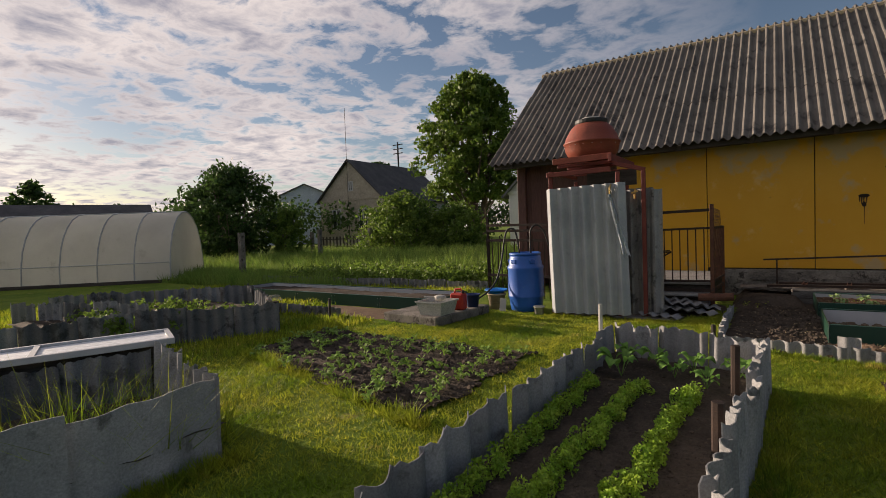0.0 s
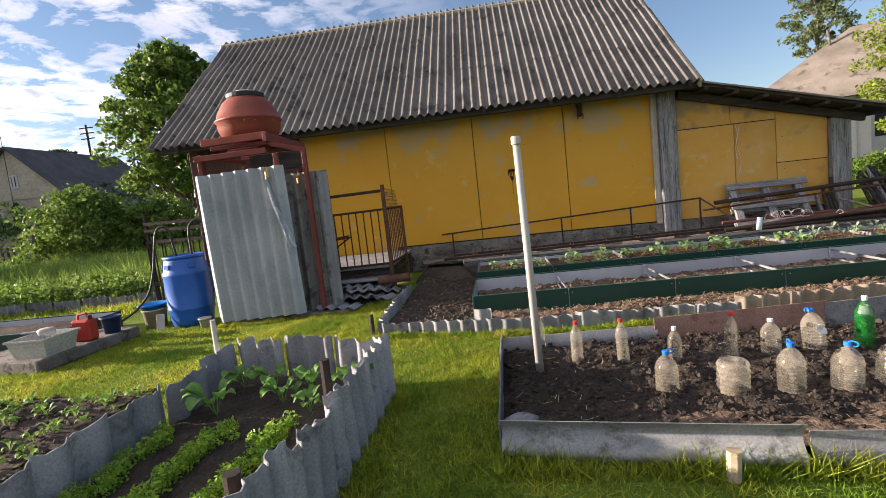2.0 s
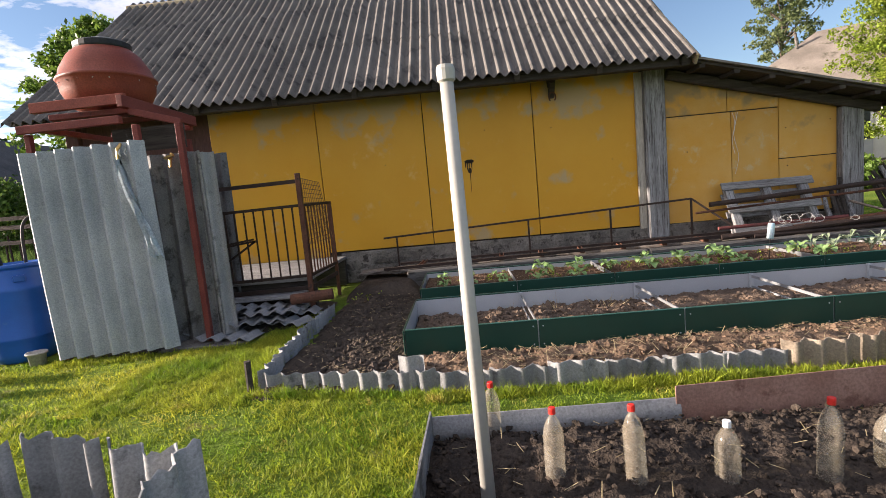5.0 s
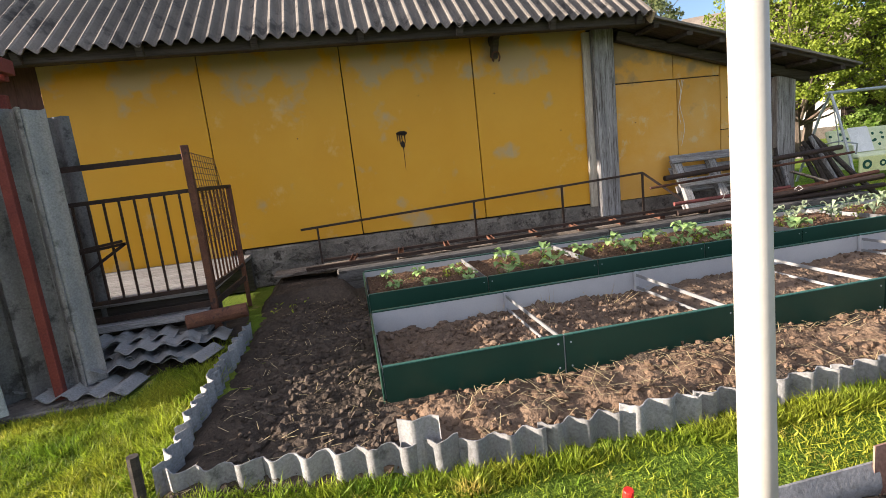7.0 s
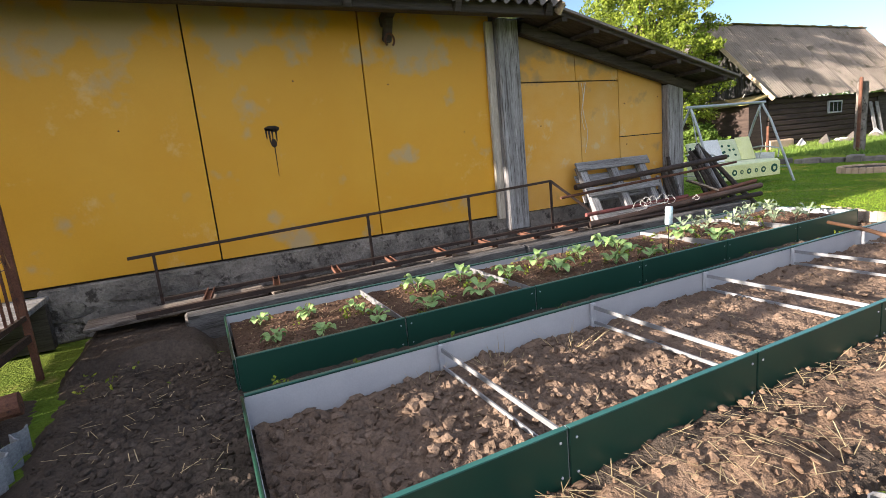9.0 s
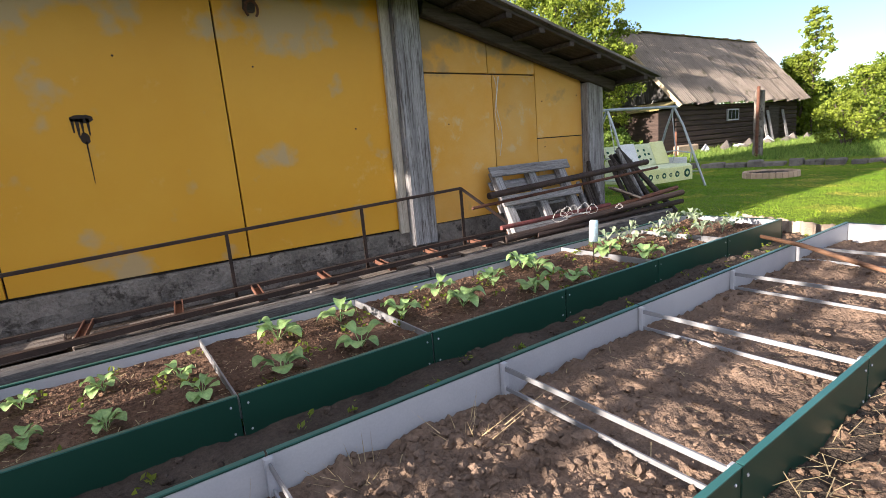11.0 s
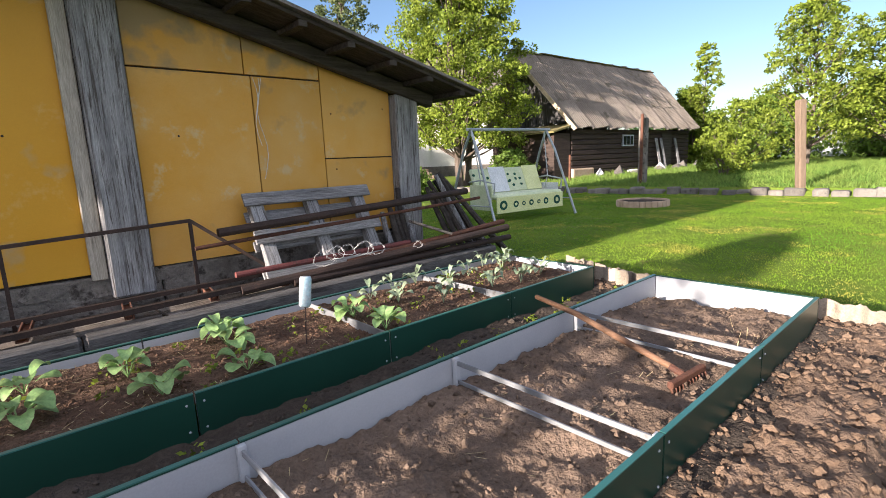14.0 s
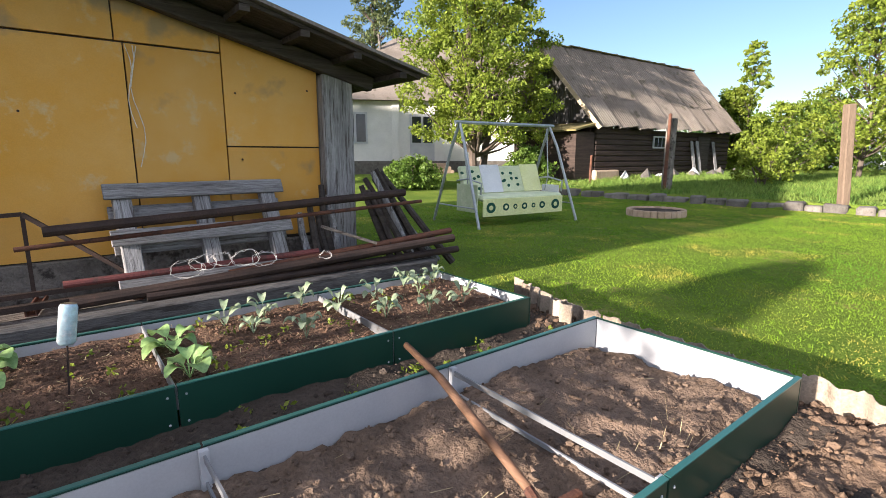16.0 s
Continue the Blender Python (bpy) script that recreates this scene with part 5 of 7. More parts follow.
# ring of little tiles round a flower bed, and stone edging of the terrace
ring_bed = thing("ring_planter", (13.55, 10.62, 0.0), "low round planter of pale terracotta edging", "planter")
M_TERRA = paint("pale_terracotta", (0.42, 0.30, 0.20), (0.50, 0.38, 0.27), (0.34, 0.24, 0.16), scale=8, fine=60, rough=0.85, bump=0.2)
tile = None
for k in range(28):
    a = math.tau * k / 28
    m = pose(0.52 * math.cos(a), 0.52 * math.sin(a), 0.0, 0, 0, math.degrees(a) + 90)
    if tile is None:
        tile = part("edging_tile", box(-0.056, 0.056, -0.02, 0.02, -0.02, 0.13, 0.012), M_TERRA, ring_bed)
        tile.matrix_basis = m
    else:
        again(tile, m, ring_bed)
part("planter_soil", lathe([(0.50, 0.0), (0.50, 0.09), (0.3, 0.11), (0.02, 0.12)], 20), M_SOIL, ring_bed, smooth=True)
stones = thing("stone_edging", (0, 0, 0), "low dry edging of grey stones along the garden terrace", "stone edging")
rngs = random.Random(12)
M_STONE = paint("field_stone", (0.12, 0.106, 0.092), (0.18, 0.165, 0.145), (0.07, 0.063, 0.056), scale=5, fine=60, rough=0.9, bump=0.5, rand=0.3, stain=0.58)
shapes = []
y = 3.0
while y < 19.0:
    length = rngs.uniform(0.28, 0.55)
    x = 16.72 - 0.10 * (y - 10.0)
    h = rngs.uniform(0.06, 0.22)
    m = pose(x + rngs.uniform(-0.06, 0.06), y, 0.0, rngs.uniform(-4, 4), rngs.uniform(-4, 4), 90 + 5.7 + rngs.uniform(-6, 6))
    if len(shapes) < 6:
        o = part("stone", box(0, length, -0.14, 0.14, -0.05, h, 0.03), M_STONE, stones)
        shapes.append(o)
        o.matrix_basis = m
    else:
        again(rngs.choice(shapes), m, stones)
    y += length * 0.86
M_POSTWOOD = paint("brown_post_wood", (0.14, 0.10, 0.07), (0.20, 0.145, 0.10), (0.09, 0.065, 0.045), scale=3, fine=30, rough=0.85, bump=0.4, stretch=(6, 6, 0.6))
for x, yy, h, w, mat, what in ((17.2, 8.60, 2.05, 0.17, M_POSTWOOD, "square weathered wooden fence post"), (18.1, 12.87, 2.05, 0.22, M_CONC, "grey concrete fence post"), (17.85, 12.80, 2.16, 0.08, M_RUST, "rusty iron post beside the concrete post"), (18.6, 15.8, 1.05, 0.08, M_RUST, "short rusty iron post")):
    ob = thing("fence_post", (x, yy, 0.1), what, "post")
    part("shaft", bar((0, 0, 0), (-0.13, 0.10, h) if mat is M_POSTWOOD else (0.02, 0, h), w, w, 0.02), mat, ob)


# ---- trees and shrubs ----
M_BARK = paint("bark", (0.09, 0.07, 0.055), (0.15, 0.12, 0.095), (0.05, 0.04, 0.03), scale=6, fine=40, rough=0.95, bump=0.7, stretch=(1, 1, 0.3))


def foliage(name, c1, c2):
    return paint(name, c1, c2, tuple(k * 1.35 for k in c2), scale=1.2, fine=10, rough=0.55, bump=0, leaf=0.42, island=0.4, stain=0.6)


M_LEAF_DARK = foliage("dark_leaves", (0.035, 0.075, 0.018), (0.06, 0.11, 0.025))
M_LEAF_MID = foliage("green_leaves", (0.10, 0.175, 0.025), (0.165, 0.245, 0.04))
M_LEAF_LIGHT = foliage("light_leaves", (0.15, 0.215, 0.020), (0.245, 0.30, 0.034))
M_LEAF_BIRCH = foliage("grey_green_leaves", (0.10, 0.13, 0.05), (0.17, 0.20, 0.08))
M_LEAF_DEEP = foliage("deep_green_leaves", (0.085, 0.155, 0.022), (0.15, 0.22, 0.034))


def leaf_cloud(centres, radii, count, size, rng, flat=0.75):
    """Small folded leaves scattered in clumps; returns vertices and faces."""
    n = count
    which = rng.integers(0, len(centres), n)
    c, r = np.array(centres)[which], np.array(radii)[which]
    axis = rng.normal(size=(len(centres), 3)) * np.array([1, 1, 0.55])
    axis /= np.linalg.norm(axis, axis=1)[:, None]
    d = rng.normal(size=(n, 3)) * 0.52
    ax = axis[which]
    d += ax * (d * ax).sum(1)[:, None] * 1.1
    d /= np.maximum(1.0, np.linalg.norm(d, axis=1) / 1.25)[:, None]
    p = c + d * r[:, None] * np.array([1, 1, flat])
    a = rng.normal(size=(n, 3))
    a /= np.linalg.norm(a, axis=1)[:, None]
    b = np.cross(a, rng.normal(size=(n, 3)))
    b /= np.linalg.norm(b, axis=1)[:, None]
    s = size * rng.uniform(0.6, 1.35, n)[:, None]
    verts = np.stack([p - a * s, p + b * s * 0.55, p + a * s, p - b * s * 0.55], 1).reshape(-1, 3)
    return verts, np.arange(4 * n).reshape(n, 4)


def quick(name, verts, faces, mat, parent=None, flat=False):
    """A large mesh from arrays."""
    me = bpy.data.meshes.new(name)
    nv, nf, k = len(verts), len(faces), faces.shape[1]
    me.vertices.add(nv)
    me.vertices.foreach_set("co", np.asarray(verts, dtype=np.float32).ravel())
    me.loops.add(nf * k)
    me.loops.foreach_set("vertex_index", faces.astype(np.int32).ravel())
    me.polygons.add(nf)
    me.polygons.foreach_set("loop_start", np.arange(0, nf * k, k, dtype=np.int32))
    me.update(calc_edges=True)
    me.validate()
    if flat:
        me.shade_flat()
    me.materials.append(mat)
    ob = new(name, me)
    ob.parent = parent
    return ob


def tree(name, x, y, height, radius, leaves, size, mat, label, z=0.0, trunk=0.14, seed=0, stems=1, low=0.25, clumps=34, category="tree", puff=(0.10, 0.26)):
    rng = np.random.default_rng(seed)
    rr = random.Random(seed)
    ob = thing(name, (x, y, z - 0.05), label, category)
    wood = bmesh.new()
    centres, radii = [], []
    for s in range(stems):
        a0 = math.tau * s / max(stems, 1) + rr.random()
        off = Vector((math.cos(a0), math.sin(a0), 0)) * (0.25 * radius if stems > 1 else 0)
        top = Vector((off.x * 1.5 + rr.uniform(-.1, .1) * radius, off.y * 1.5, height * 0.86))
        mid = (off * 0.8 + top) * 0.5 + Vector((rr.uniform(-.08, .08), rr.uniform(-.08, .08), 0)) * radius
        tube([off * 0.4, mid * 0.5, mid, top], [trunk, trunk * 0.8, trunk * 0.55, trunk * 0.12], 8, wood)
    for k in range(clumps * 3):
        u = low + (1 - low) * (k + rr.random()) / (clumps * 3)
        prof = math.sin(math.pi * min(1.0, (u - low) / (1 - low) * 0.78 + 0.20)) ** 0.55
        a = k * 2.4 + rr.uniform(-0.5, 0.5)
        reach = radius * prof * (rr.random() ** 0.5) * rr.uniform(0.8, 1.08)
        c = Vector((math.cos(a) * reach, math.sin(a) * reach, height * u * rr.uniform(0.96, 1.02)))
        centres.append(tuple(c))
        radii.append(radius * rr.uniform(*puff))
        if k % 4 == 0:
            start = Vector((0, 0, max(height * 0.12, c.z - reach * 0.9)))
            tube([start, (start + c) * 0.5 + Vector((0, 0, -0.05 * reach)), c], [trunk * 0.38, trunk * 0.22, trunk * 0.06], 6, wood)
    part("trunk", wood, M_BARK, ob)
    v, f = leaf_cloud(centres, radii, leaves, size, rng)
    quick("crown", v, f, mat, ob)
    return ob


tree("apple_tree", 16.5, 19.15, 7.9, 2.75, 62000, 0.058, M_LEAF_LIGHT, "leafy apple tree with light green leaves", 0.2, 0.15, 1, 2, 0.20, 120, puff=(0.06, 0.15))
tree("fruit_tree", 27.0, 10.6, 6.3, 1.9, 15000, 0.065, M_LEAF_LIGHT, "bright green fruit tree in the garden", 0.3, 0.09, 2, 1, 0.16, 80, puff=(0.07, 0.16))
tree("fruit_tree", 29.5, 8.2, 6.2, 2.5, 19000, 0.07, M_LEAF_LIGHT, "bright green fruit tree in the garden", 0.3, 0.10, 3, 2, 0.20, 90, puff=(0.06, 0.15))
tree("fruit_tree", 22.9, 11.7, 2.5, 1.3, 6500, 0.05, M_LEAF_LIGHT, "young fruit tree with open branches", 0.32, 0.05, 4, 1, 0.15, 60, puff=(0.06, 0.15))
tree("fruit_tree", 33.0, 5.5, 6.5, 2.8, 12000, 0.09, M_LEAF_LIGHT, "green fruit tree in the garden", 0.35, 0.12, 14, 1, 0.2, 80, puff=(0.07, 0.16))
tree("young_tree", 33.2, 16.8, 6.6, 0.8, 1500, 0.10, M_LEAF_LIGHT, "slender young tree with sparse leaves", 0.3, 0.06, 5, 1, 0.55, 26, puff=(0.12, 0.25))
tree("shrub", 21.2, 11.6, 1.65, 0.95, 3500, 0.05, M_LEAF_LIGHT, "small light green shrub in the grass", 0.22, 0.04, 6, 3, 0.18, 22, "shrub")
tree("ivy_shrub", 33.3, 17.6, 4.3, 1.3, 14000, 0.08, M_LEAF_LIGHT, "dense climbing shrub at the barn end", 0.3, 0.10, 7, 3, 0.05, 60, "shrub")
tree("shrub", 17.6, 17.6, 1.3, 0.9, 4000, 0.06, M_LEAF_MID, "low green shrub beside the tree", 0.15, 0.03, 8, 3, 0.1, 22, "shrub")
tree("shrub", 13.9, 19.6, 1.0, 1.1, 5000, 0.06, M_LEAF_MID, "clump of green garden plants", 0.0, 0.02, 18, 3, 0.05, 22, "shrub")
tree("birch", 24.6, 39.6, 14.4, 2.4, 6500, 0.12, M_LEAF_BIRCH, "tall airy tree behind the white house", 0.3, 0.2, 9, 1, 0.56, 44, puff=(0.09, 0.20))
tree("lime_tree", -15.6, 27.5, 10.6, 3.5, 30000, 0.13, M_LEAF_DEEP, "tall dark leafy tree behind the garden", 0, 0.26, 10, 3, 0.30, 100, puff=(0.07, 0.17))
tree("shrub", -15.2, 19.6, 2.9, 2.3, 16000, 0.08, M_LEAF_DEEP, "broad dark green shrub on the garden edge", 0, 0.06, 11, 4, 0.06, 50, "shrub")
tree("shrub", -12.6, 20.5, 2.3, 1.6, 9000, 0.08, M_LEAF_MID, "dark green shrub on the garden edge", 0, 0.06, 21, 4, 0.06, 40, "shrub")
tree("garden_tree", -21.4, 14.2, 4.45, 2.45, 19000, 0.09, M_LEAF_DARK, "dark rounded tree behind the greenhouse", 0, 0.12, 12, 3, 0.12, 50)
tree("shrub", -19.0, 15.6, 2.5, 0.9, 5000, 0.08, M_LEAF_MID, "light green shrub beside the dark tree", 0, 0.05, 13, 3, 0.08, 26, "shrub")
for hx, hy, hh, hr, hs in ((37.0, 14.5, 3.6, 2.4, 51), (38.5, 10.0, 4.2, 2.8, 52), (39.5, 5.0, 3.8, 2.8, 53), (40.0, 0.0, 4.4, 3.0, 54), (38.0, 19.0, 3.2, 2.2, 55)):
    tree("garden_shrub", hx, hy, hh, hr, 9000, 0.11, M_LEAF_MID, "dense green shrub at the far end of the garden", 0.35, 0.06, hs, 4, 0.04, 44, "shrub")
tree("far_tree", -38.0, 44.0, 9.0, 2.2, 4000, 0.2, M_LEAF_DARK, "far tree behind the grey house", 0, 0.15, 15, 1, 0.3, 30)
tree("far_tree", -46.0, 14.0, 5.8, 1.8, 2600, 0.18, M_LEAF_DARK, "far sparse tree on the horizon", 0, 0.12, 16, 1, 0.3, 26)
hedge_c = [(-58 + 1.4 * k, 18 + 0.9 * k + rngs.uniform(-2, 2), rngs.uniform(1.5, 3.4)) for k in range(30)] + [(30 + k * 1.3, 34 - 0.9 * k, rngs.uniform(1.0, 3.2)) for k in range(34)] + [(-20 + 2.2 * k, 52 + rngs.uniform(-3, 3), rngs.uniform(1.5, 4)) for k in range(26)]
hv, hf = leaf_cloud(hedge_c, [2.0] * len(hedge_c), 26000, 0.2, np.random.default_rng(44))
tagged(quick("far_hedge", hv, hf, M_LEAF_DARK), "far line of dark trees and hedges", "hedge", kind="stuff")

# ---- old wooden barn ----
M_LOG = paint("dark_log_wall", (0.038, 0.027, 0.022), (0.065, 0.046, 0.037), (0.025, 0.02, 0.017), scale=2.5, fine=24, rough=0.9, bump=0.5, stretch=(0.4, 0.4, 5))
M_BARNROOF = paint("weathered_barn_roof", (0.17, 0.145, 0.118), (0.27, 0.23, 0.19), (0.10, 0.09, 0.062), scale=0.7, fine=30, rough=0.95, bump=0.5, rand=0.06, stain=0.56)
RL, RR = Vector((19.62, 18.62, 5.18)), Vector((30.62, 18.23, 5.18))
bd = (RR - RL).normalized()
bside = Vector((bd.y, -bd.x, 0))
barn = thing("barn", (0, 0, 0), "old dark log barn with a weathered corrugated roof", "barn")
# gable grey is darkened to include the tree's shade on it
M_GABLE = paint("dark_grey_boards", (0.055, 0.053, 0.052), (0.10, 0.096, 0.092), (0.03, 0.028, 0.026), scale=2, fine=20, rough=0.9, bump=0.4, stretch=(4, 4, 0.4))
M_MOSS = paint("mossy_roofing", (0.15, 0.13, 0.05), (0.24, 0.20, 0.08), (0.10, 0.085, 0.05), scale=2, fine=30, rough=0.95, bump=0.5, stain=0.55)
BW, BEZ, BRZ = 2.42, 2.10, 5.18
L0 = RL + bd * 0.35
blen = (RR - RL).length - 0.7
bm_yaw = math.degrees(math.atan2(bd.y, bd.x))
barn_m = Matrix.Translation((RL.x, RL.y, 0)) @ pose(0, 0, 0, 0, 0, bm_yaw)
WX1 = blen - 0.1
for k in range(9):
    for x0, x1, y0, y1 in ((0.30, WX1, -BW + 0.35, -BW + 0.53), (0.26, 0.45, -BW + 0.55, BW - 0.55)):
        part("log", box(x0, x1, y0, y1, 0.32 + 0.20 * k, 0.512 + 0.20 * k, 0.035), M_LOG, barn).matrix_basis = barn_m
part("back_wall", box(0.3, WX1, BW - 0.53, BW - 0.35, 0.2, 2.2), M_LOG, barn).matrix_basis = barn_m
part("end_wall", box(WX1 - 0.2, WX1, -BW + 0.57, BW - 0.55, 0.2, 2.2), M_LOG, barn).matrix_basis = barn_m
rk = random.Random(19)
for k in range(20):
    yq = -2.0 + k * 0.20
    top = BRZ - 0.16 - abs(yq + 0.1) * (BRZ - BEZ) / BW
    if top > 2.35:
        part("gable_board", box(0.24, 0.28, yq, yq + 0.185, 2.30 + rk.uniform(-0.05, 0.05), top), M_GABLE, barn, "grey vertical gable board").matrix_basis = barn_m @ Matrix(((1, 0, -0.26, 0.60), (0, 1, 0, 0), (0, 0, 1, 0), (0, 0, 0, 1)))
# roof sheets in three courses; the ridge juts out past the eave at the near end
sl = math.hypot(BW, BRZ - BEZ)
sd = math.degrees(math.atan2(BRZ - BEZ, BW))
skew = Matrix.Identity(4)
skew[0][2] = -0.80 / sl
firsts = []
for side in (1, -1):
    for r in range(3):
        for c in range(9):
            turn = Matrix.Diagonal((1, side, 1, 1))
            drop = Vector((c * 1.19 + 0.02 - 0.80 * r / 3, -BW + BW * r / 3, BEZ + (BRZ - BEZ) * r / 3 + 0.022 * r + rk.uniform(-0.012, 0.012)))
            m = barn_m @ turn @ Matrix.Translation(drop) @ pose(0, 0, 0, -(90 - sd) + (0.8 if r else 0), rk.uniform(-0.5, 0.5), 0) @ skew
            lap = -0.06 if r == 2 else 0.14
            row = [q for top, q in firsts if top == (r == 2)]
            if len(row) < 3:
                bsv, bsf = corrugated(1.21, sl / 3 + lap, 0.13, 0.024, 0.008, 0.04 if r == 0 else 0.02, 0, 1, 5 + len(firsts))
                bsv = [(a, b, sl / 3 + lap - q) for a, b, q in bsv]
                ob = raw("roof_sheet", bsv, [q[::-1] for q in bsf], M_BARNROOF, barn, "weathered grey-brown roof sheet", smooth="edges")
                ob.matrix_basis = m
                firsts.append((r == 2, ob))
            else:
                again(row[(c * 3 + r) % 3], m, barn)
for a, b, z in ((-0.85, 1.0, 0.02), (1.0, 4.2, 0.05), (4.1, 10.2, 0.03)):
    part("ridge_cap", bar((a, 0, BRZ + z + 0.03), (b, 0, BRZ + z), 0.30, 0.05, 0.02), M_MOSS, barn, "mossy ridge capping").matrix_basis = barn_m
part("barge_board", bar((0.0, -BW - 0.03, BEZ - 0.03), (-0.82, -0.02, BRZ - 0.03), 0.03, 0.14), M_WOOD_PALE, barn, "weathered barge board").matrix_basis = barn_m
part("annex_roof", bar((0.25, -0.75, 2.28), (-1.1, -0.75, 1.98), 3.1, 0.06), M_MOSS, barn, "mossy annex roof").matrix_basis = barn_m
part("annex_wall", box(-0.75, 0.24, -2.05, 0.4, 0.15, 1.95), M_LOG, barn).matrix_basis = barn_m
win = part("window_frame", box(3.85, 4.75, -BW + 0.29, -BW + 0.345, 1.42, 1.90), M_WHITE, barn, "small white-framed window")
win.matrix_basis = barn_m
M_GLASS = paint("dark_window_glass", (0.02, 0.025, 0.03), (0.03, 0.035, 0.04), scale=2, fine=20, rough=0.08, bump=0, spec=0.6)
for k in range(3):
    part("pane", box(3.91 + 0.27 * k, 4.13 + 0.27 * k, -BW + 0.276, -BW + 0.286, 1.48, 1.84), M_GLASS, win)
part("barn_door", box(7.3, 8.3, -BW + 0.31, -BW + 0.345, 0.35, 1.95), M_WOOD_DARK, barn, "dark boarded door").matrix_basis = barn_m
for x in (6.6, 7.05, 8.45):
    part("prop_board", bar((x, -BW - 0.05, 0.3), (x + 0.08, -BW + 0.28, 1.75), 0.16, 0.03, 0.004), M_WOOD, barn, "grey board leaning on the wall").matrix_basis = barn_m
part("foundation", box(0.1, 1.5, -BW + 0.12, -BW + 0.34, 0.05, 0.62, 0.05), M_TERRA, barn, "crumbling clay footing").matrix_basis = barn_m
rj = random.Random(31)
for k in range(11):
    p = barn_m @ Vector((1.2 + k * 0.75, -BW - 0.3 - rj.random() * 0.7, 0))
    p.z = terrain(p.x, p.y) - 0.03
    ob = thing("scrap_heap", p, "pale rubble lying before the barn", "rubble", "rubble by the barn")
    bm = bmesh.new()
    bmesh.ops.create_icosphere(bm, subdivisions=1, radius=1.0)
    for q in bm.verts:
        q.co = Vector((q.co.x * 0.36, q.co.y * 0.22, max(-0.05, q.co.z * rj.uniform(0.15, 0.42)))) * rj.uniform(0.8, 1.1)
    part("lump", bm, M_STONE if k % 3 else M_WHITE, ob).matrix_basis = pose(0, 0, 0, 0, 0, rj.uniform(0, 180))
tarp = thing("greenhouse_tunnel", pose(40, 3.0, 0.3, 0, 0, 75), "far pale plastic tunnel behind the fruit trees", "greenhouse")
M_FILM = paint("pale_film", (0.62, 0.64, 0.66), (0.70, 0.71, 0.72), scale=1, fine=20, rough=0.4, bump=0.05)
tun = bmesh.new()
prev = None
for k in range(11):
    a = math.pi * k / 10
    cur = [tun.verts.new((xx, 2.2 * math.cos(a), 2.0 * math.sin(a))) for xx in (0, 14)]
    if prev:
        tun.faces.new((prev[0], prev[1], cur[1], cur[0]))
    prev = cur
part("film_cover", tun, M_FILM, tarp)


# ---- houses in the distance ----
def small_house(x, y, yaw, w, d, eave, ridge, wall, roof, label, windows=(), door=None, z=0.0, name="house"):
    """A gabled house; its gable front, on local y = 0, looks along -y."""
    h = thing(name, pose(x, y, z, 0, 0, yaw), label, "house")
    part("wall", box(-w / 2, w / 2, 0, d, -0.3, eave), wall, h)
    part("gable", slab([(-w / 2, eave), (w / 2, eave), (0, ridge)], d), wall, h)
    run = math.hypot(w / 2 + 0.35, (ridge - eave) * (w / 2 + 0.35) / (w / 2))
    for s in (1, -1):
        part("roof", bar((s * (w / 2 + 0.35), d / 2, ridge - (ridge - eave) * (w / 2 + 0.35) / (w / 2) + 0.06), (0, d / 2, ridge + 0.08), d + 0.6, 0.10, up=(0, 0, 1)), roof, h)
    part("cornice", box(-w / 2 - 0.06, w / 2 + 0.06, -0.06, -0.002, eave - 0.12, eave + 0.05), wall, h)
    for wx, wz, ww, wh in windows:
        fr = part("window", box(wx - ww / 2, wx + ww / 2, -0.05, 0.06, wz, wz + wh), M_WHITE, h, "white-framed window")
        for k in (0, 1):
            part("pane", box(wx - ww / 2 + 0.14 + k * (ww / 2 - 0.06), wx - 0.08 + k * (ww / 2 - 0.06), -0.062, -0.051, wz + 0.08, wz + wh - 0.08), M_GLASS, fr)
    if door:
        part("door", box(door - 0.5, door + 0.5, -0.06, 0.05, 0.2, 2.4), M_WHITE, h)
    return h


M_BLOCK = paint("grey_brick_wall", (0.30, 0.265, 0.22), (0.38, 0.34, 0.285), (0.24, 0.21, 0.175), scale=0.8, fine=9, rough=0.9, bump=0.3)
M_ROOFD = paint("dark_slate_roof", (0.045, 0.045, 0.05), (0.075, 0.072, 0.075), scale=1.0, fine=9, rough=0.85, bump=0.3)
M_PLASTER = paint("white_plaster", (0.58, 0.57, 0.54), (0.68, 0.67, 0.63), scale=0.7, fine=12, rough=0.9, bump=0.05, grain=0.05)
M_BLUEWALL = paint("pale_blue_wall", (0.36, 0.42, 0.50), (0.44, 0.50, 0.57), scale=0.7, fine=12, rough=0.9, bump=0.1)
hs = small_house(-32.4, 33.6, 3, 7.6, 11, 4.3, 7.8, M_BLOCK, M_ROOFD, "grey two-window brick house with a dark roof", [(-1.7, 1.5, 1.1, 1.9), (1.5, 1.5, 1.1, 1.9), (0.1, 5.0, 0.6, 0.9)])
part("mast", tube([(0.0, -0.3, 0.2), (0.05, -0.3, 12.5)], 0.022, 6), M_RUST_DARK, hs, "tall thin antenna mast")
small_house(-46.0, 40.0, 40, 11, 14, 4.6, 7.0, M_BLUEWALL, M_SLATE_OLD, "pale blue house with a low grey roof", [])
small_house(-42.0, -3.0, -20, 9, 21, 1.6, 3.5, M_WOOD_DARK, M_ROOFD, "long low dark shed behind the greenhouse", name="long_shed")
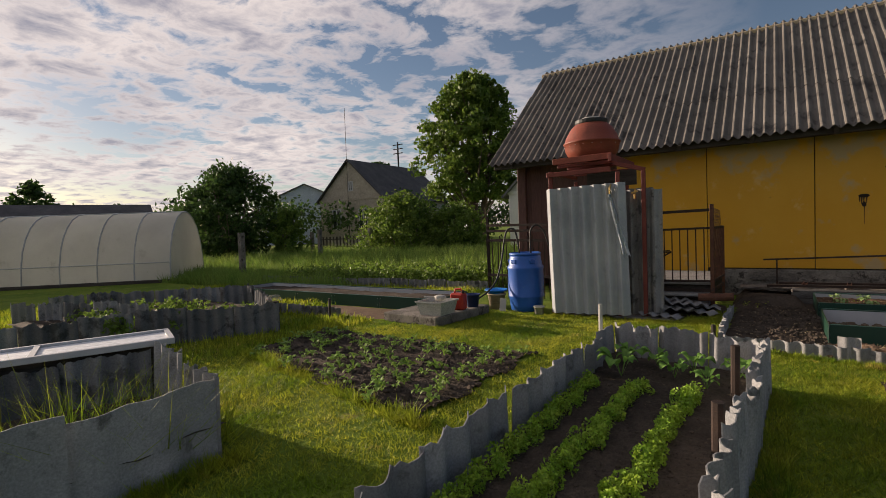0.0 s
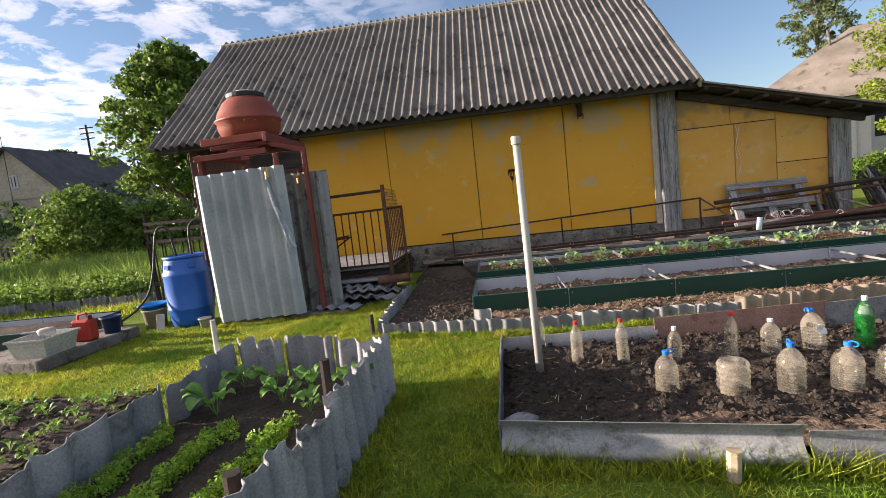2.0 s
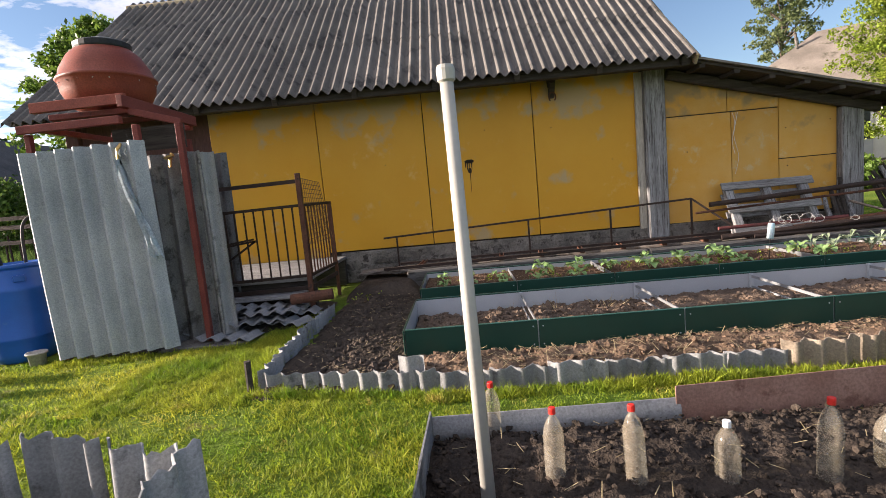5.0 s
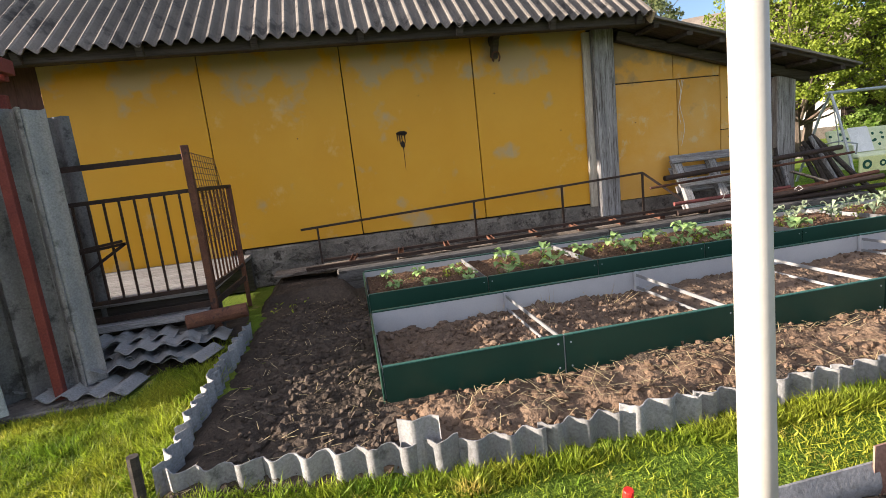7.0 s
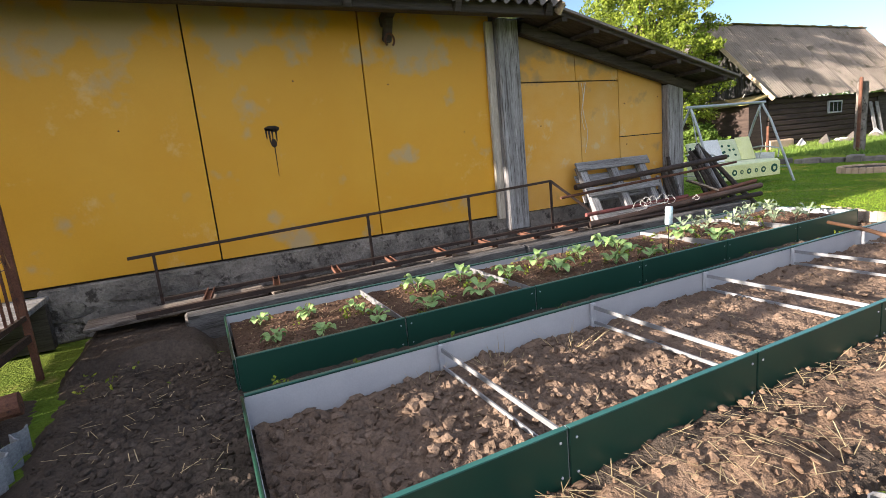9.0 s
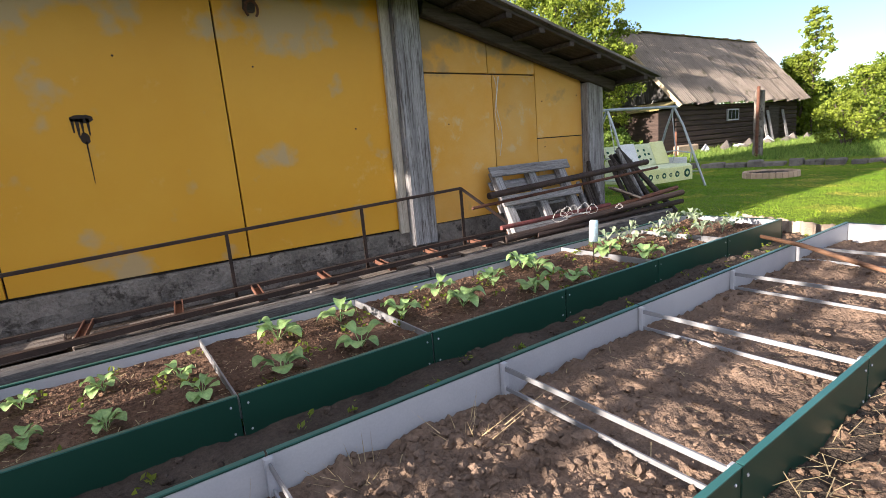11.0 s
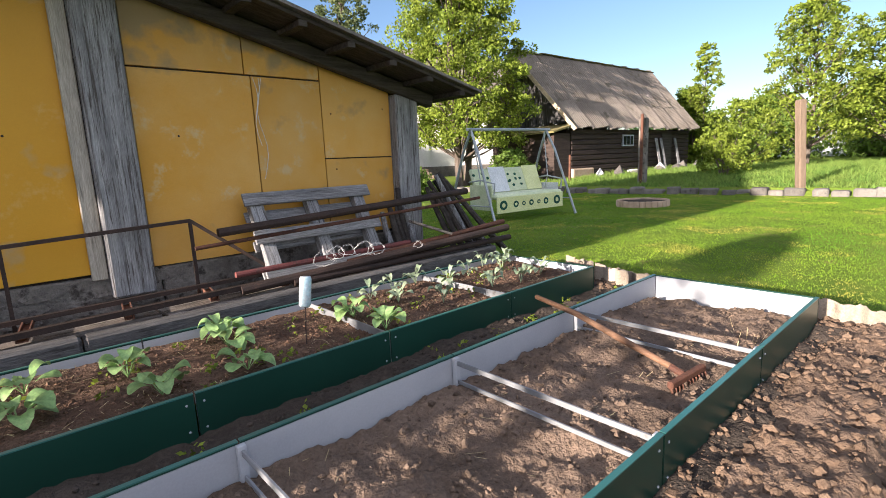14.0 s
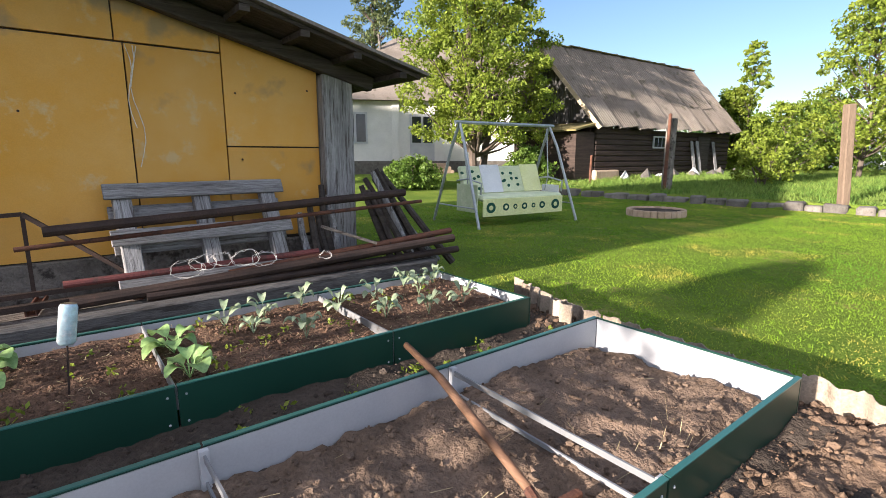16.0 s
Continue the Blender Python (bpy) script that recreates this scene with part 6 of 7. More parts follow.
# hipped white house behind the apple tree: local x runs along its front, local y into it
wh = thing("house", pose(19.3, 26.4, 0.3, 0, 0, -30), "white plastered house with a brown-grey hipped roof", "house")
part("wall", box(-5.7, 9.0, 0.0, 9.0, -0.3, 3.6), M_PLASTER, wh)
part("footing", box(-5.76, 9.06, -0.06, -0.004, -0.3, 0.55), M_STONE, wh, "grey stone footing")
hip = bmesh.new()
hq = [hip.verts.new(p) for p in ((-6.2, -0.5, 3.45), (9.5, -0.5, 3.45), (9.5, 9.5, 3.45), (-6.2, 9.5, 3.45), (-1.0, 4.5, 7.4), (5.0, 4.5, 7.4))]
for q in ((0, 1, 5, 4), (1, 2, 5), (2, 3, 4, 5), (3, 0, 4), (3, 2, 1, 0)):
    hip.faces.new([hq[k] for k in q])
part("roof", hip, M_BARNROOF, wh, "brown-grey hipped roof")
for x0, x1, z0, z1 in ((-3.9, -2.7, 1.4, 2.9), (2.2, 3.4, 1.4, 2.9), (5.0, 6.2, 1.4, 2.9)):
    fr = part("window", box(x0, x1, -0.05, 0.05, z0, z1), M_WHITE, wh, "white-framed window")
    for k in (0, 1):
        w = (x1 - x0) / 2
        part("pane", box(x0 + 0.09 + k * (w - 0.03), x0 + w - 0.06 + k * (w - 0.03), -0.064, -0.052, z0 + 0.09, z1 - 0.09), M_GLASS, fr)
dr = part("door", box(-0.62, 0.62, -0.06, 0.05, 0.55, 2.85), M_WHITE, wh, "white door with tall glass panes")
for x0, x1 in ((-0.50, -0.06), (0.06, 0.50)):
    part("pane", box(x0, x1, -0.075, -0.062, 1.45, 2.72), M_GLASS, dr)
for x in (-1.5, 1.1):
    part("pilaster", box(x, x + 0.35, -0.10, -0.002, 0.56, 3.44), M_PLASTER, wh, "white pilaster beside the door")
for k in range(3):
    part("step", box(-1.3 - 0.1 * k, 1.2 + 0.1 * k, -0.9 - 0.3 * k, -0.08 if k == 0 else -0.91 - 0.3 * (k - 1), -0.2, 0.45 - 0.16 * k), M_TERRA, wh)
part("flue", tube([(-1.9, 3.4, 6.3), (-2.0, 3.4, 7.3)], 0.07, 8), M_CONC, wh, "thin grey flue pipe")
small_house(-11.2, 26.4, 6, 2.8, 8, 3.2, 4.6, M_PLASTER, M_SLATE_OLD, "white gabled house beyond the outbuilding", [], name="house")
for px, py, ph in ((-36.5, 46.0, 11.5), (40.0, 60.0, 13.0)):
    ob = thing("utility_pole", (px, py, 0), "far wooden utility pole with cross-arms", "pole")
    part("mast", tube([(0, 0, 0), (0, 0, ph)], [0.14, 0.09], 7), M_WOOD_DARK, ob)
    for dz in (0.3, 0.8, 1.3):
        part("cross_arm", bar((-0.7, 0, ph - dz), (0.7, 0, ph - dz), 0.09, 0.09), M_WOOD_DARK, ob)

# ---- greenhouse ----
gh = thing("greenhouse", pose(-14.70, 7.80, 0, 0, 0, 222.4), "arched polycarbonate greenhouse, pale and translucent", "greenhouse")
M_POLY = paint("polycarbonate", (0.55, 0.54, 0.50), (0.64, 0.63, 0.58), (0.48, 0.47, 0.42), scale=0.8, fine=30, rough=0.3, bump=0.0, leaf=0.5, spec=0.5, grain=0.03)
GH_W, GH_H, GH_L, GH_N = 3.0, 2.15, 9.0, 9
arc = [(-GH_W / 2 + -GH_W / 2 * math.cos(math.pi * k / 14), GH_H * math.sin(math.pi * k / 14) ** 0.85) for k in range(15)]
for n in range(GH_N):
    bm = bmesh.new()
    prev = None
    for yy, zz in arc:
        cur = [bm.verts.new((x, yy, zz)) for x in (n * GH_L / GH_N + 0.01, (n + 1) * GH_L / GH_N - 0.01)]
        if prev:
            bm.faces.new((prev[0], prev[1], cur[1], cur[0]))
        prev = cur
    part("panel", bm, M_POLY, gh, smooth=True)
    part("arch", tube([(n * GH_L / GH_N, yy, zz + 0.01) for yy, zz in arc], 0.022, 6), M_STEEL, gh)
bm = bmesh.new()
bm.faces.new([bm.verts.new((0.0, yy, zz)) for yy, zz in arc])
part("end_panel", bm, M_POLY, gh)
for k in (1, 7, 13):
    part("purlin", tube([(0, arc[k][0], arc[k][1] + 0.01), (GH_L, arc[k][0], arc[k][1] + 0.01)], 0.018, 6), M_STEEL, gh)
part("base_board", box(0, GH_L, -0.03, 0.03, 0.0, 0.1), M_WOOD_DARK, gh)

# garden fence posts of concrete
post = None
for px, py, hh in ((-13.5, 9.4, 1.45), (-16.5, 15.3, 1.5), (-16.0, 18.0, 1.5), (-14.7, 20.1, 1.4), (-13.3, 21.1, 1.4), (-19.5, 17.5, 1.4)):
    ob = thing("fence_post", (px, py, -0.05), "grey concrete garden fence post", "post", "garden fence posts")
    part("shaft", bar((0, 0, 0), (0.02, 0, hh), 0.16, 0.16, 0.015), M_CONC, ob)
picket = thing("picket_fence", pose(-24.5, 22.5, 0, 0, 0, 34), "low grey picket fence before the brick house", "fence")
for k in range(40):
    part("picket", box(k * 0.22, k * 0.22 + 0.10, -0.015, 0.015, 0.05, 1.0), M_WOOD_DARK, picket)
for z in (0.3, 0.8):
    part("rail", box(0, 8.8, 0.016, 0.05, z, z + 0.07), M_WOOD_DARK, picket)

# ---- slate beds on the far side of the lawn ----
bed_l = thing("slate_bed", (0, 0, 0), "tall slate-walled bed with weeds beside the lawn", "raised bed", "slate beds")
slate_run(bed_l, (-2.40, -0.6, 0), (-2.42, 1.73, 0), 0.51, M_SLATE, 0.8, 0.32, 0.016, 0.012, 21, lean=0.6)
slate_run(bed_l, (-3.50, 1.88, 0), (-2.42, 1.73, 0), 0.53, M_SLATE, 0.5, 0.15, 0.026, 0.03, 22)
slate_run(bed_l, (-4.55, -0.6, 0), (-3.52, 1.88, 0), 0.48, M_SLATE_OLD, 0.5, 0.15, 0.026, 0.03, 23)
lumpy("bed_soil", -4.4, -2.42, -0.6, 1.78, 0.2, 0.04, M_SOIL, 0.06, 5, "dark weedy soil in the slate bed", "soil", lambda x, y: x > -3.46 - 0.415 * (1.88 - y), seed=21, fall=0)
cold = thing("cold_frame", pose(-3.40, 1.94, 0.06, 0, 0, 248), "cold frame with a white-framed glass lid", "cold frame")
# dark box boards paint in the shade below the lid
part("box_wall", box(0.0, 2.4, -0.22, -0.19, -0.06, 0.46), M_WOOD_DARK, cold)
part("box_wall", box(0.0, 2.4, -0.48, -0.44, -0.06, 0.46), M_WOOD_DARK, cold)
part("box_end", box(0.0, 0.04, -0.439, -0.221, -0.06, 0.46), M_WOOD_DARK, cold)
lidp = part("lid", box(-0.05, 2.5, -0.52, -0.08, 0.475, 0.495), M_FILM, cold, "whitish glazed lid")
for y0, y1 in ((-0.54, -0.50), (-0.10, -0.06)):
    part("lid_frame", box(-0.07, 2.5, y0, y1, 0.47, 0.515, 0.004), M_WHITE, lidp)
for x in (-0.07, 0.75, 1.55):
    part("lid_bar", box(x, x + 0.035, -0.498, -0.102, 0.497, 0.512), M_WHITE, lidp)
bed_2 = thing("slate_bed", (0, 0, 0), "dark slate-walled bed of young plants", "raised bed", "slate beds")
for i, (a, b, h) in enumerate((((-6.95, 1.5), (-5.28, 4.35), 0.42), ((-5.28, 4.35), (-7.5, 5.5), 0.40), ((-9.6, 3.2), (-7.5, 5.5), 0.42), ((-9.2, 2.6), (-6.6, 3.35), 0.44))):
    slate_run(bed_2, (*a, 0), (*b, 0), h, M_SLATE_OLD, 0.55, 0.15, 0.024, 0.04, 31 + i)
lumpy("bed_soil", -8.6, -5.6, 2.4, 4.9, 0.2, 0.05, M_SOIL, 0.09, 4, "dark soil of the slate bed", "soil", lambda x, y: (x + 5.35) * 0.86 - (y - 4.3) * 0.5 < 0 and (y - 4.35) < -(x + 5.3) * 0.5, seed=22, fall=0)
ob = thing("glass_jar", (-5.35, 4.36, 0.42), "shiny plastic lid on the bed corner post", "lid")
part("cover", lathe([(0.10, 0), (0.11, 0.02), (0.07, 0.07), (0.02, 0.08)], 14), M_PET, ob, smooth=True)
part("post", bar((0.02, 0, -0.42), (0.02, 0, -0.01), 0.07, 0.07), M_WOOD_DARK, ob)
bed_c = steel_bed(-9.4, -4.15, 6.42, 7.40, [-8.4, -7.4, -6.4, -5.3], 0.20, "dark green steel bed of bare soil beyond the lawn")
lumpy("bed_soil", -9.38, -4.17, 6.44, 7.38, 0.13, 0.03, M_SOIL, 0.08, 4, "bare soil in the far steel bed", "soil", seed=23, fall=0)
edge_c = thing("slate_edging", (0, 0, 0), "low row of cut slate before the vegetable rows", "edging", "slate edging")
slate_run(edge_c, (-11.6, 8.70, 0), (-4.6, 8.95, 0), 0.19, M_SLATE_OLD, 0.5, 0.14, 0.024, 0.015, 41)
slate_run(edge_c, (-6.9, 5.42, 0), (-5.30, 5.50, 0), 0.15, M_SLATE_OLD, 0.4, 0.14, 0.024, 0.015, 42)
lumpy("bare_ground", -6.4, -3.6, 5.55, 6.45, 0.012, 0.012, M_SOIL_DRY, 0.08, 5, "trodden bare earth before the steel bed", "soil", seed=24, skirt=0.03)


def in_potato(x, y):
    return y > 3.30 - 0.245 * (x + 4.12) + 0.06 * math.sin(x * 9) and y < 4.72 + 0.05 * math.sin(x * 7 + 1) and x < -1.72 + 0.05 * math.sin(y * 8) and x > -4.7


lumpy("potato_plot", -4.8, -1.62, 2.6, 4.85, 0.018, 0.045, M_SOIL, 0.045, 5, "dark dug plot with small sprouting plants", "soil", in_potato, seed=25, fall=0)


# ---- tools and small things in the steel beds ----
rake = thing("garden_rake", (0, 0, 0), "old rake with a brown wooden handle lying across the bed", "rake")
M_HANDLE = paint("brown_handle_wood", (0.17, 0.09, 0.05), (0.25, 0.14, 0.08), (0.11, 0.06, 0.035), scale=6, fine=40, rough=0.7, bump=0.2, stretch=(4, 0.6, 4))
part("handle", tube([(5.63, 7.43, 0.268), (5.59, 7.12, 0.232), (5.535, 6.80, 0.165), (5.465, 6.46, 0.105)], [0.015, 0.017, 0.018, 0.015], 10), M_HANDLE, rake, smooth=True)
head = part("head", bar((5.305, 6.452, 0.10), (5.60, 6.42, 0.105), 0.030, 0.034, 0.006), M_RUST, rake, "rusty iron rake head")
part("ferrule", tube([(5.475, 6.52, 0.115), (5.452, 6.44, 0.100)], [0.019, 0.016], 8), M_RUST, head)
for k in range(11):
    u = k / 10
    p = Vector((5.31 + 0.285 * u, 6.452 - 0.034 * u, 0.092))
    part("tine", tube([p, p + Vector((-0.001, -0.010, -0.012)), p + Vector((-0.002, -0.014, -0.032))], [0.009, 0.008, 0.005], 5), M_RUST, head)
canst = thing("can_on_stick", (4.37, 8.06, 0.12), "blue and white drinks can upturned on a thin stick", "can")
M_CAN = paint("printed_can", (0.42, 0.64, 0.70), (0.58, 0.74, 0.78), (0.80, 0.83, 0.84), scale=9, fine=30, rough=0.3, bump=0.02, metal=0.15, stain=0.52)
M_CANEND = paint("bare_aluminium", (0.55, 0.56, 0.57), (0.65, 0.66, 0.67), scale=9, fine=60, rough=0.3, bump=0.02, metal=0.9)
part("stick", tube([(0, 0, 0), (0.03, 0.02, 0.36)], 0.004, 5), M_RUST_DARK, canst)
cb = part("can_body", lathe([(0.026, 0), (0.033, 0.012), (0.033, 0.155), (0.028, 0.168)], 20), M_CAN, canst, smooth=True)
cb.matrix_basis = pose(0.018, 0.012, 0.25, -4, 9, 0)
part("can_end", lathe([(0.028, 0.167), (0.026, 0.170), (0.010, 0.169)], 20), M_CANEND, cb)
twine = thing("twine", (4.90, WALL_Y - 0.02, 1.86), "pale twine hanging from a nail on the lean-to", "twine")
for k in range(3):
    rw = random.Random(k + 60)
    part("strand", tube([(0.02 * k + 0.03 * math.sin(j * 0.9 + k), -0.01, -0.09 * j) for j in range(4 + 3 * k)], 0.003, 5), M_WIRE, twine)
for x, z in ((6.18, 1.66), (5.62, 1.10), (5.6, 1.6), (4.3, 1.4), (2.5, 1.9), (1.6, 1.95), (0.2, 1.6), (3.3, 1.4)):
    part("nail_head", lathe([(0.008, 0), (0.006, 0.004)], 8), M_RUST_DARK, house).matrix_basis = pose(x, WALL_Y - 0.011, z, 90, 0, 0)


# ---- seedlings ----
def leaf_shape(length, width, lift, droop, fold, n=7, peak=0.58):
    """A stalked, cupped leaf along +x: vertices and faces."""
    verts, faces = [], []
    stalk = 0.32 * length
    verts += [(0, 0.003, 0), (0, -0.003, 0), (stalk, 0.003, lift * 0.8), (stalk, -0.003, lift * 0.8)]
    faces.append((0, 1, 3, 2))
    base = len(verts)
    for i in range(n + 1):
        u = i / n
        w = width * 0.5 * max(0.04, 1 - ((u - peak) / (peak * 1.02 if u < peak else 1.0 - peak)) ** 2) ** 0.5
        x = stalk + (length - stalk) * u
        z = lift * (0.8 + 0.5 * math.sin(u * 2.2)) - droop * u * u
        for s in (-1, 0, 1):
            verts.append((x, s * w, z + abs(s) * fold * w + 0.06 * w * math.sin(u * 9 + s)))
    for i in range(n):
        for s in range(2):
            a = base + i * 3 + s
            faces.append((a, a + 1, a + 4, a + 3))
    return verts, faces


def seedling(name, x, y, z, leaves, length, width, mat, label, category, group, seed, lift=0.6, scale=1.0):
    rr = random.Random(seed)
    ob = thing(name, pose(x, y, z, 0, 0, rr.uniform(0, 360)) @ Matrix.Diagonal((scale, scale, scale, 1)), label, category, group)
    for k in range(leaves):
        big = rr.uniform(0.55, 1.0)
        v, f = leaf_shape(length * big, width * big, length * lift * rr.uniform(0.5, 1.1), length * rr.uniform(0.0, 0.35), rr.uniform(0.1, 0.5))
        o = raw("leaf", v, f, mat, ob, smooth=True)
        o.matrix_basis = pose(0, 0, 0, 0, 0, 360 * k / leaves + rr.uniform(-25, 25))
    return ob


M_CABBAGE = paint("cabbage_leaf", (0.22, 0.37, 0.13), (0.32, 0.46, 0.17), (0.42, 0.52, 0.20), scale=14, fine=50, rough=0.5, bump=0.15, leaf=0.25, rand=0.2)
M_SQUASH = paint("squash_leaf", (0.09, 0.21, 0.03), (0.15, 0.29, 0.05), (0.20, 0.33, 0.08), scale=14, fine=50, rough=0.6, bump=0.2, leaf=0.35, rand=0.2)
CAB = [(4.00, 7.95), (4.05, 8.35), (4.80, 7.90), (4.80, 8.25), (5.34, 8.55), (5.76, 8.39), (6.18, 8.00), (6.62, 8.55), (2.36, 7.96), (2.45, 8.45), (2.76, 8.21), (3.14, 8.10), (3.17, 8.43), (3.62, 7.94), (3.55, 8.28), (4.08, 8.56), (1.93, 7.95), (2.05, 8.40), (1.22, 7.95), (1.22, 8.38), (1.53, 8.27), (1.58, 7.95), (0.91, 8.45), (0.95, 8.0), (6.05, 8.45), (6.5, 8.05), (5.4, 8.05), (5.9, 8.05)]
M_CAB_GREY = paint("pale_grey_cabbage_leaf", (0.23, 0.31, 0.18), (0.33, 0.39, 0.25), (0.32, 0.34, 0.17), scale=14, fine=50, rough=0.6, bump=0.15, leaf=0.25, rand=0.2)
CAB += [(5.1, 8.5), (5.6, 8.6), (6.35, 8.35), (6.4, 8.62), (5.2, 8.3)]
variants = {}
for i, (x, y) in enumerate(CAB):
    s = (0.62 if x < 1.8 else 1.0 if x < 5.0 else 0.78)
    z = 0.165 + lump(x, y, 0.03, 7.0, 5)
    wilted = x > 4.9
    k = (i % 4, wilted)
    if k not in variants:
        variants[k] = seedling("cabbage_seedling", x, y, z, 7 + k[0], 0.15, 0.075 if wilted else 0.098, M_CAB_GREY if wilted else M_CABBAGE, "wilting cabbage plant with pale grey-green leaves" if wilted else "young cabbage plant with pale green leaves", "seedling", "cabbage seedlings", 300 + k[0], 0.9 if wilted else 0.6)
        variants[k].matrix_basis = pose(x, y, z, 0, 0, 70 * i) @ Matrix.Diagonal((s, s, s, 1))
    else:
        c = copy_thing(variants[k], pose(x, y, z, 0, 0, 70 * i))
        c.scale = (s, s, s)
squash = None
for i, (x, y) in enumerate(((-0.66, 3.80), (-0.48, 4.18), (-0.22, 4.10), (0.06, 4.0), (-0.10, 3.76), (-0.32, 3.92), (-0.70, 4.2))):
    z = 0.18
    if squash is None:
        squash = seedling("squash_seedling", x, y, z, 7, 0.20, 0.115, M_SQUASH, "young squash plant with broad green leaves", "seedling", "squash seedlings", 411, 0.75)
    else:
        c = copy_thing(squash, pose(x, y, z, 0, 0, 83 * i))
        c.scale = (0.65 + 0.08 * (i % 4),) * 3
sprouts = {}
rp = random.Random(77)
M_POTATO = paint("potato_leaf", (0.15, 0.28, 0.04), (0.24, 0.37, 0.06), (0.36, 0.42, 0.09), scale=14, fine=50, rough=0.6, bump=0.2, leaf=0.35, rand=0.3)
for i in range(250):
    x, y = rp.uniform(-4.6, -1.8), rp.uniform(2.8, 4.75)
    if not in_potato(x, y):
        continue
    k = i % 3
    z = 0.02 + lump(x, y, 0.045, 5, 25)
    s = rp.uniform(0.4, 1.1)
    if k not in sprouts:
        sprouts[k] = seedling("potato_sprout", x, y, z, 7, 0.085, 0.05, M_POTATO, "small potato sprout in the dark plot", "sprout", "potato sprouts", 500 + k, 0.7)
    else:
        copy_thing(sprouts[k], pose(x, y, z, 0, 0, rp.uniform(0, 360))).scale = (s, s, s)

rng = np.random.default_rng(8)
M_CARROT = paint("feathery_greens", (0.20, 0.38, 0.035), (0.34, 0.48, 0.05), (0.46, 0.55, 0.075), scale=9, fine=30, rough=0.6, bump=0, leaf=0.4, island=0.3)
for xa, xb, n in ((-0.80, -0.80, 4200), (-0.47, -0.60, 5200), (-0.16, -0.30, 6500)):
    cs = [(xa + (xb - xa) * u + rng.normal() * 0.02, 3.6 - 2.5 * u, 0.195 + 0.03 * rng.random()) for u in np.linspace(0, 1, 60) if rng.random() > 0.06]
    v, f = leaf_cloud(cs, [0.042] * len(cs), n * 2, 0.010, rng, 1.1)
    tagged(quick("row_of_greens", v, f, M_CARROT), "row of feathery young carrot greens", "vegetables", "rows of greens", "stuff")
cs = [(-11 + 6.6 * rng.random(), 9.2 + 0.45 * rng.integers(0, 5), 0.12 + 0.15 * rng.random()) for _ in range(130)]
v, f = leaf_cloud(cs, [0.22] * len(cs), 13000, 0.045, rng, 0.8)
tagged(quick("vegetable_rows", v, f, M_LEAF_MID), "rows of low green vegetables behind the slate", "vegetables", kind="stuff")
cs = [(-8.4 + 2.6 * u, 2.7 + 1.6 * rng.random(), 0.28) for u in rng.random(26)]
v, f = leaf_cloud(cs, [0.12] * len(cs), 1800, 0.035, rng, 0.8)
tagged(quick("bed_plants", v, f, M_LEAF_MID), "small plants in the dark slate bed", "vegetables", kind="stuff")


# ---- grass ----
def blades(name, n, area, reject, h0, h1, width, mat, label, seed, lean=0.45, ground=None, clump=0.5):
    g = np.random.default_rng(seed)
    x = g.uniform(area[0], area[1], n)
    y = g.uniform(area[2], area[3], n)
    keep = ~reject(x, y)
    x, y = x[keep], y[keep]
    n = len(x)
    wave = np.sin(x * 3.1 + 1.7 * np.sin(y * 2.3)) * np.sin(y * 2.7 + 1.3 * np.sin(x * 1.9))
    keep = g.random(n) < 1 - clump * (0.5 - 0.5 * wave)
    x, y, wave = x[keep], y[keep], wave[keep]
    n = len(x)
    tuft = np.sin(x * 23.0 + 2.1 * np.sin(y * 9.0)) * np.sin(y * 19.0 + 1.9 * np.sin(x * 11.0))
    h = g.uniform(h0, h1, n) * (1 + 0.25 * wave + 0.45 * tuft)
    a, b = g.uniform(0, math.tau, n), g.uniform(0, math.tau, n)
    z = np.zeros(n) if ground is None else ground(x, y)
    w = width * g.uniform(0.6, 1.4, n)
    dx, dy = np.cos(a) * w, np.sin(a) * w
    reach = h * lean * 1.6 * g.random(n)
    lx, ly = np.cos(b) * reach, np.sin(b) * reach
    p0 = np.stack([x - dx, y - dy, z - 0.004], 1)
    p1 = np.stack([x + dx, y + dy, z - 0.004], 1)
    p2 = np.stack([x + lx, y + ly, z + h], 1)
    verts = np.stack([p0, p1, p2], 1).reshape(-1, 3)
    ob = quick(name, verts, np.arange(3 * n).reshape(n, 3), mat)
    return tagged(ob, label, "grass", kind="stuff")


def rect(x, y, x0, x1, y0, y1):
    return (x > x0) & (x < x1) & (y > y0) & (y < y1)


def built(x, y):
    """Where no lawn grows: beds, plots, slabs and the buildings."""
    r = rect(x, y, -0.25, 7.05, 5.66, 9.8) | rect(x, y, -0.92, 0.19, 0.97, 4.42) | rect(x, y, 0.94, 4.4, 3.40, 4.98)
    r |= rect(x, y, -4.3, -2.42, -1, 1.78) | rect(x, y, -9.4, -4.15, 6.4, 7.4) | rect(x, y, -4.38, -3.38, 5.5, 6.7)
    r |= (y > 3.30 - 0.245 * (x + 4.12)) & (y < 4.72) & (x < -1.74) & (x > -4.7)
    r |= rect(x, y, -1.5, -0.2, 7.35, 9.0) | rect(x, y, -2.3, -0.7, 6.9, 8.2) | rect(x, y, -6.3, -3.7, 5.6, 6.4) | rect(x, y, -4.2, 6.6, 8.3, 16)
    r |= ((x + 5.28) * 0.863 - (y - 4.35) * 0.505 < 0) & (x > -9.5) & (y < 5.3 - (x + 7.5) * 0.5) & (y > 1.5)
    return r


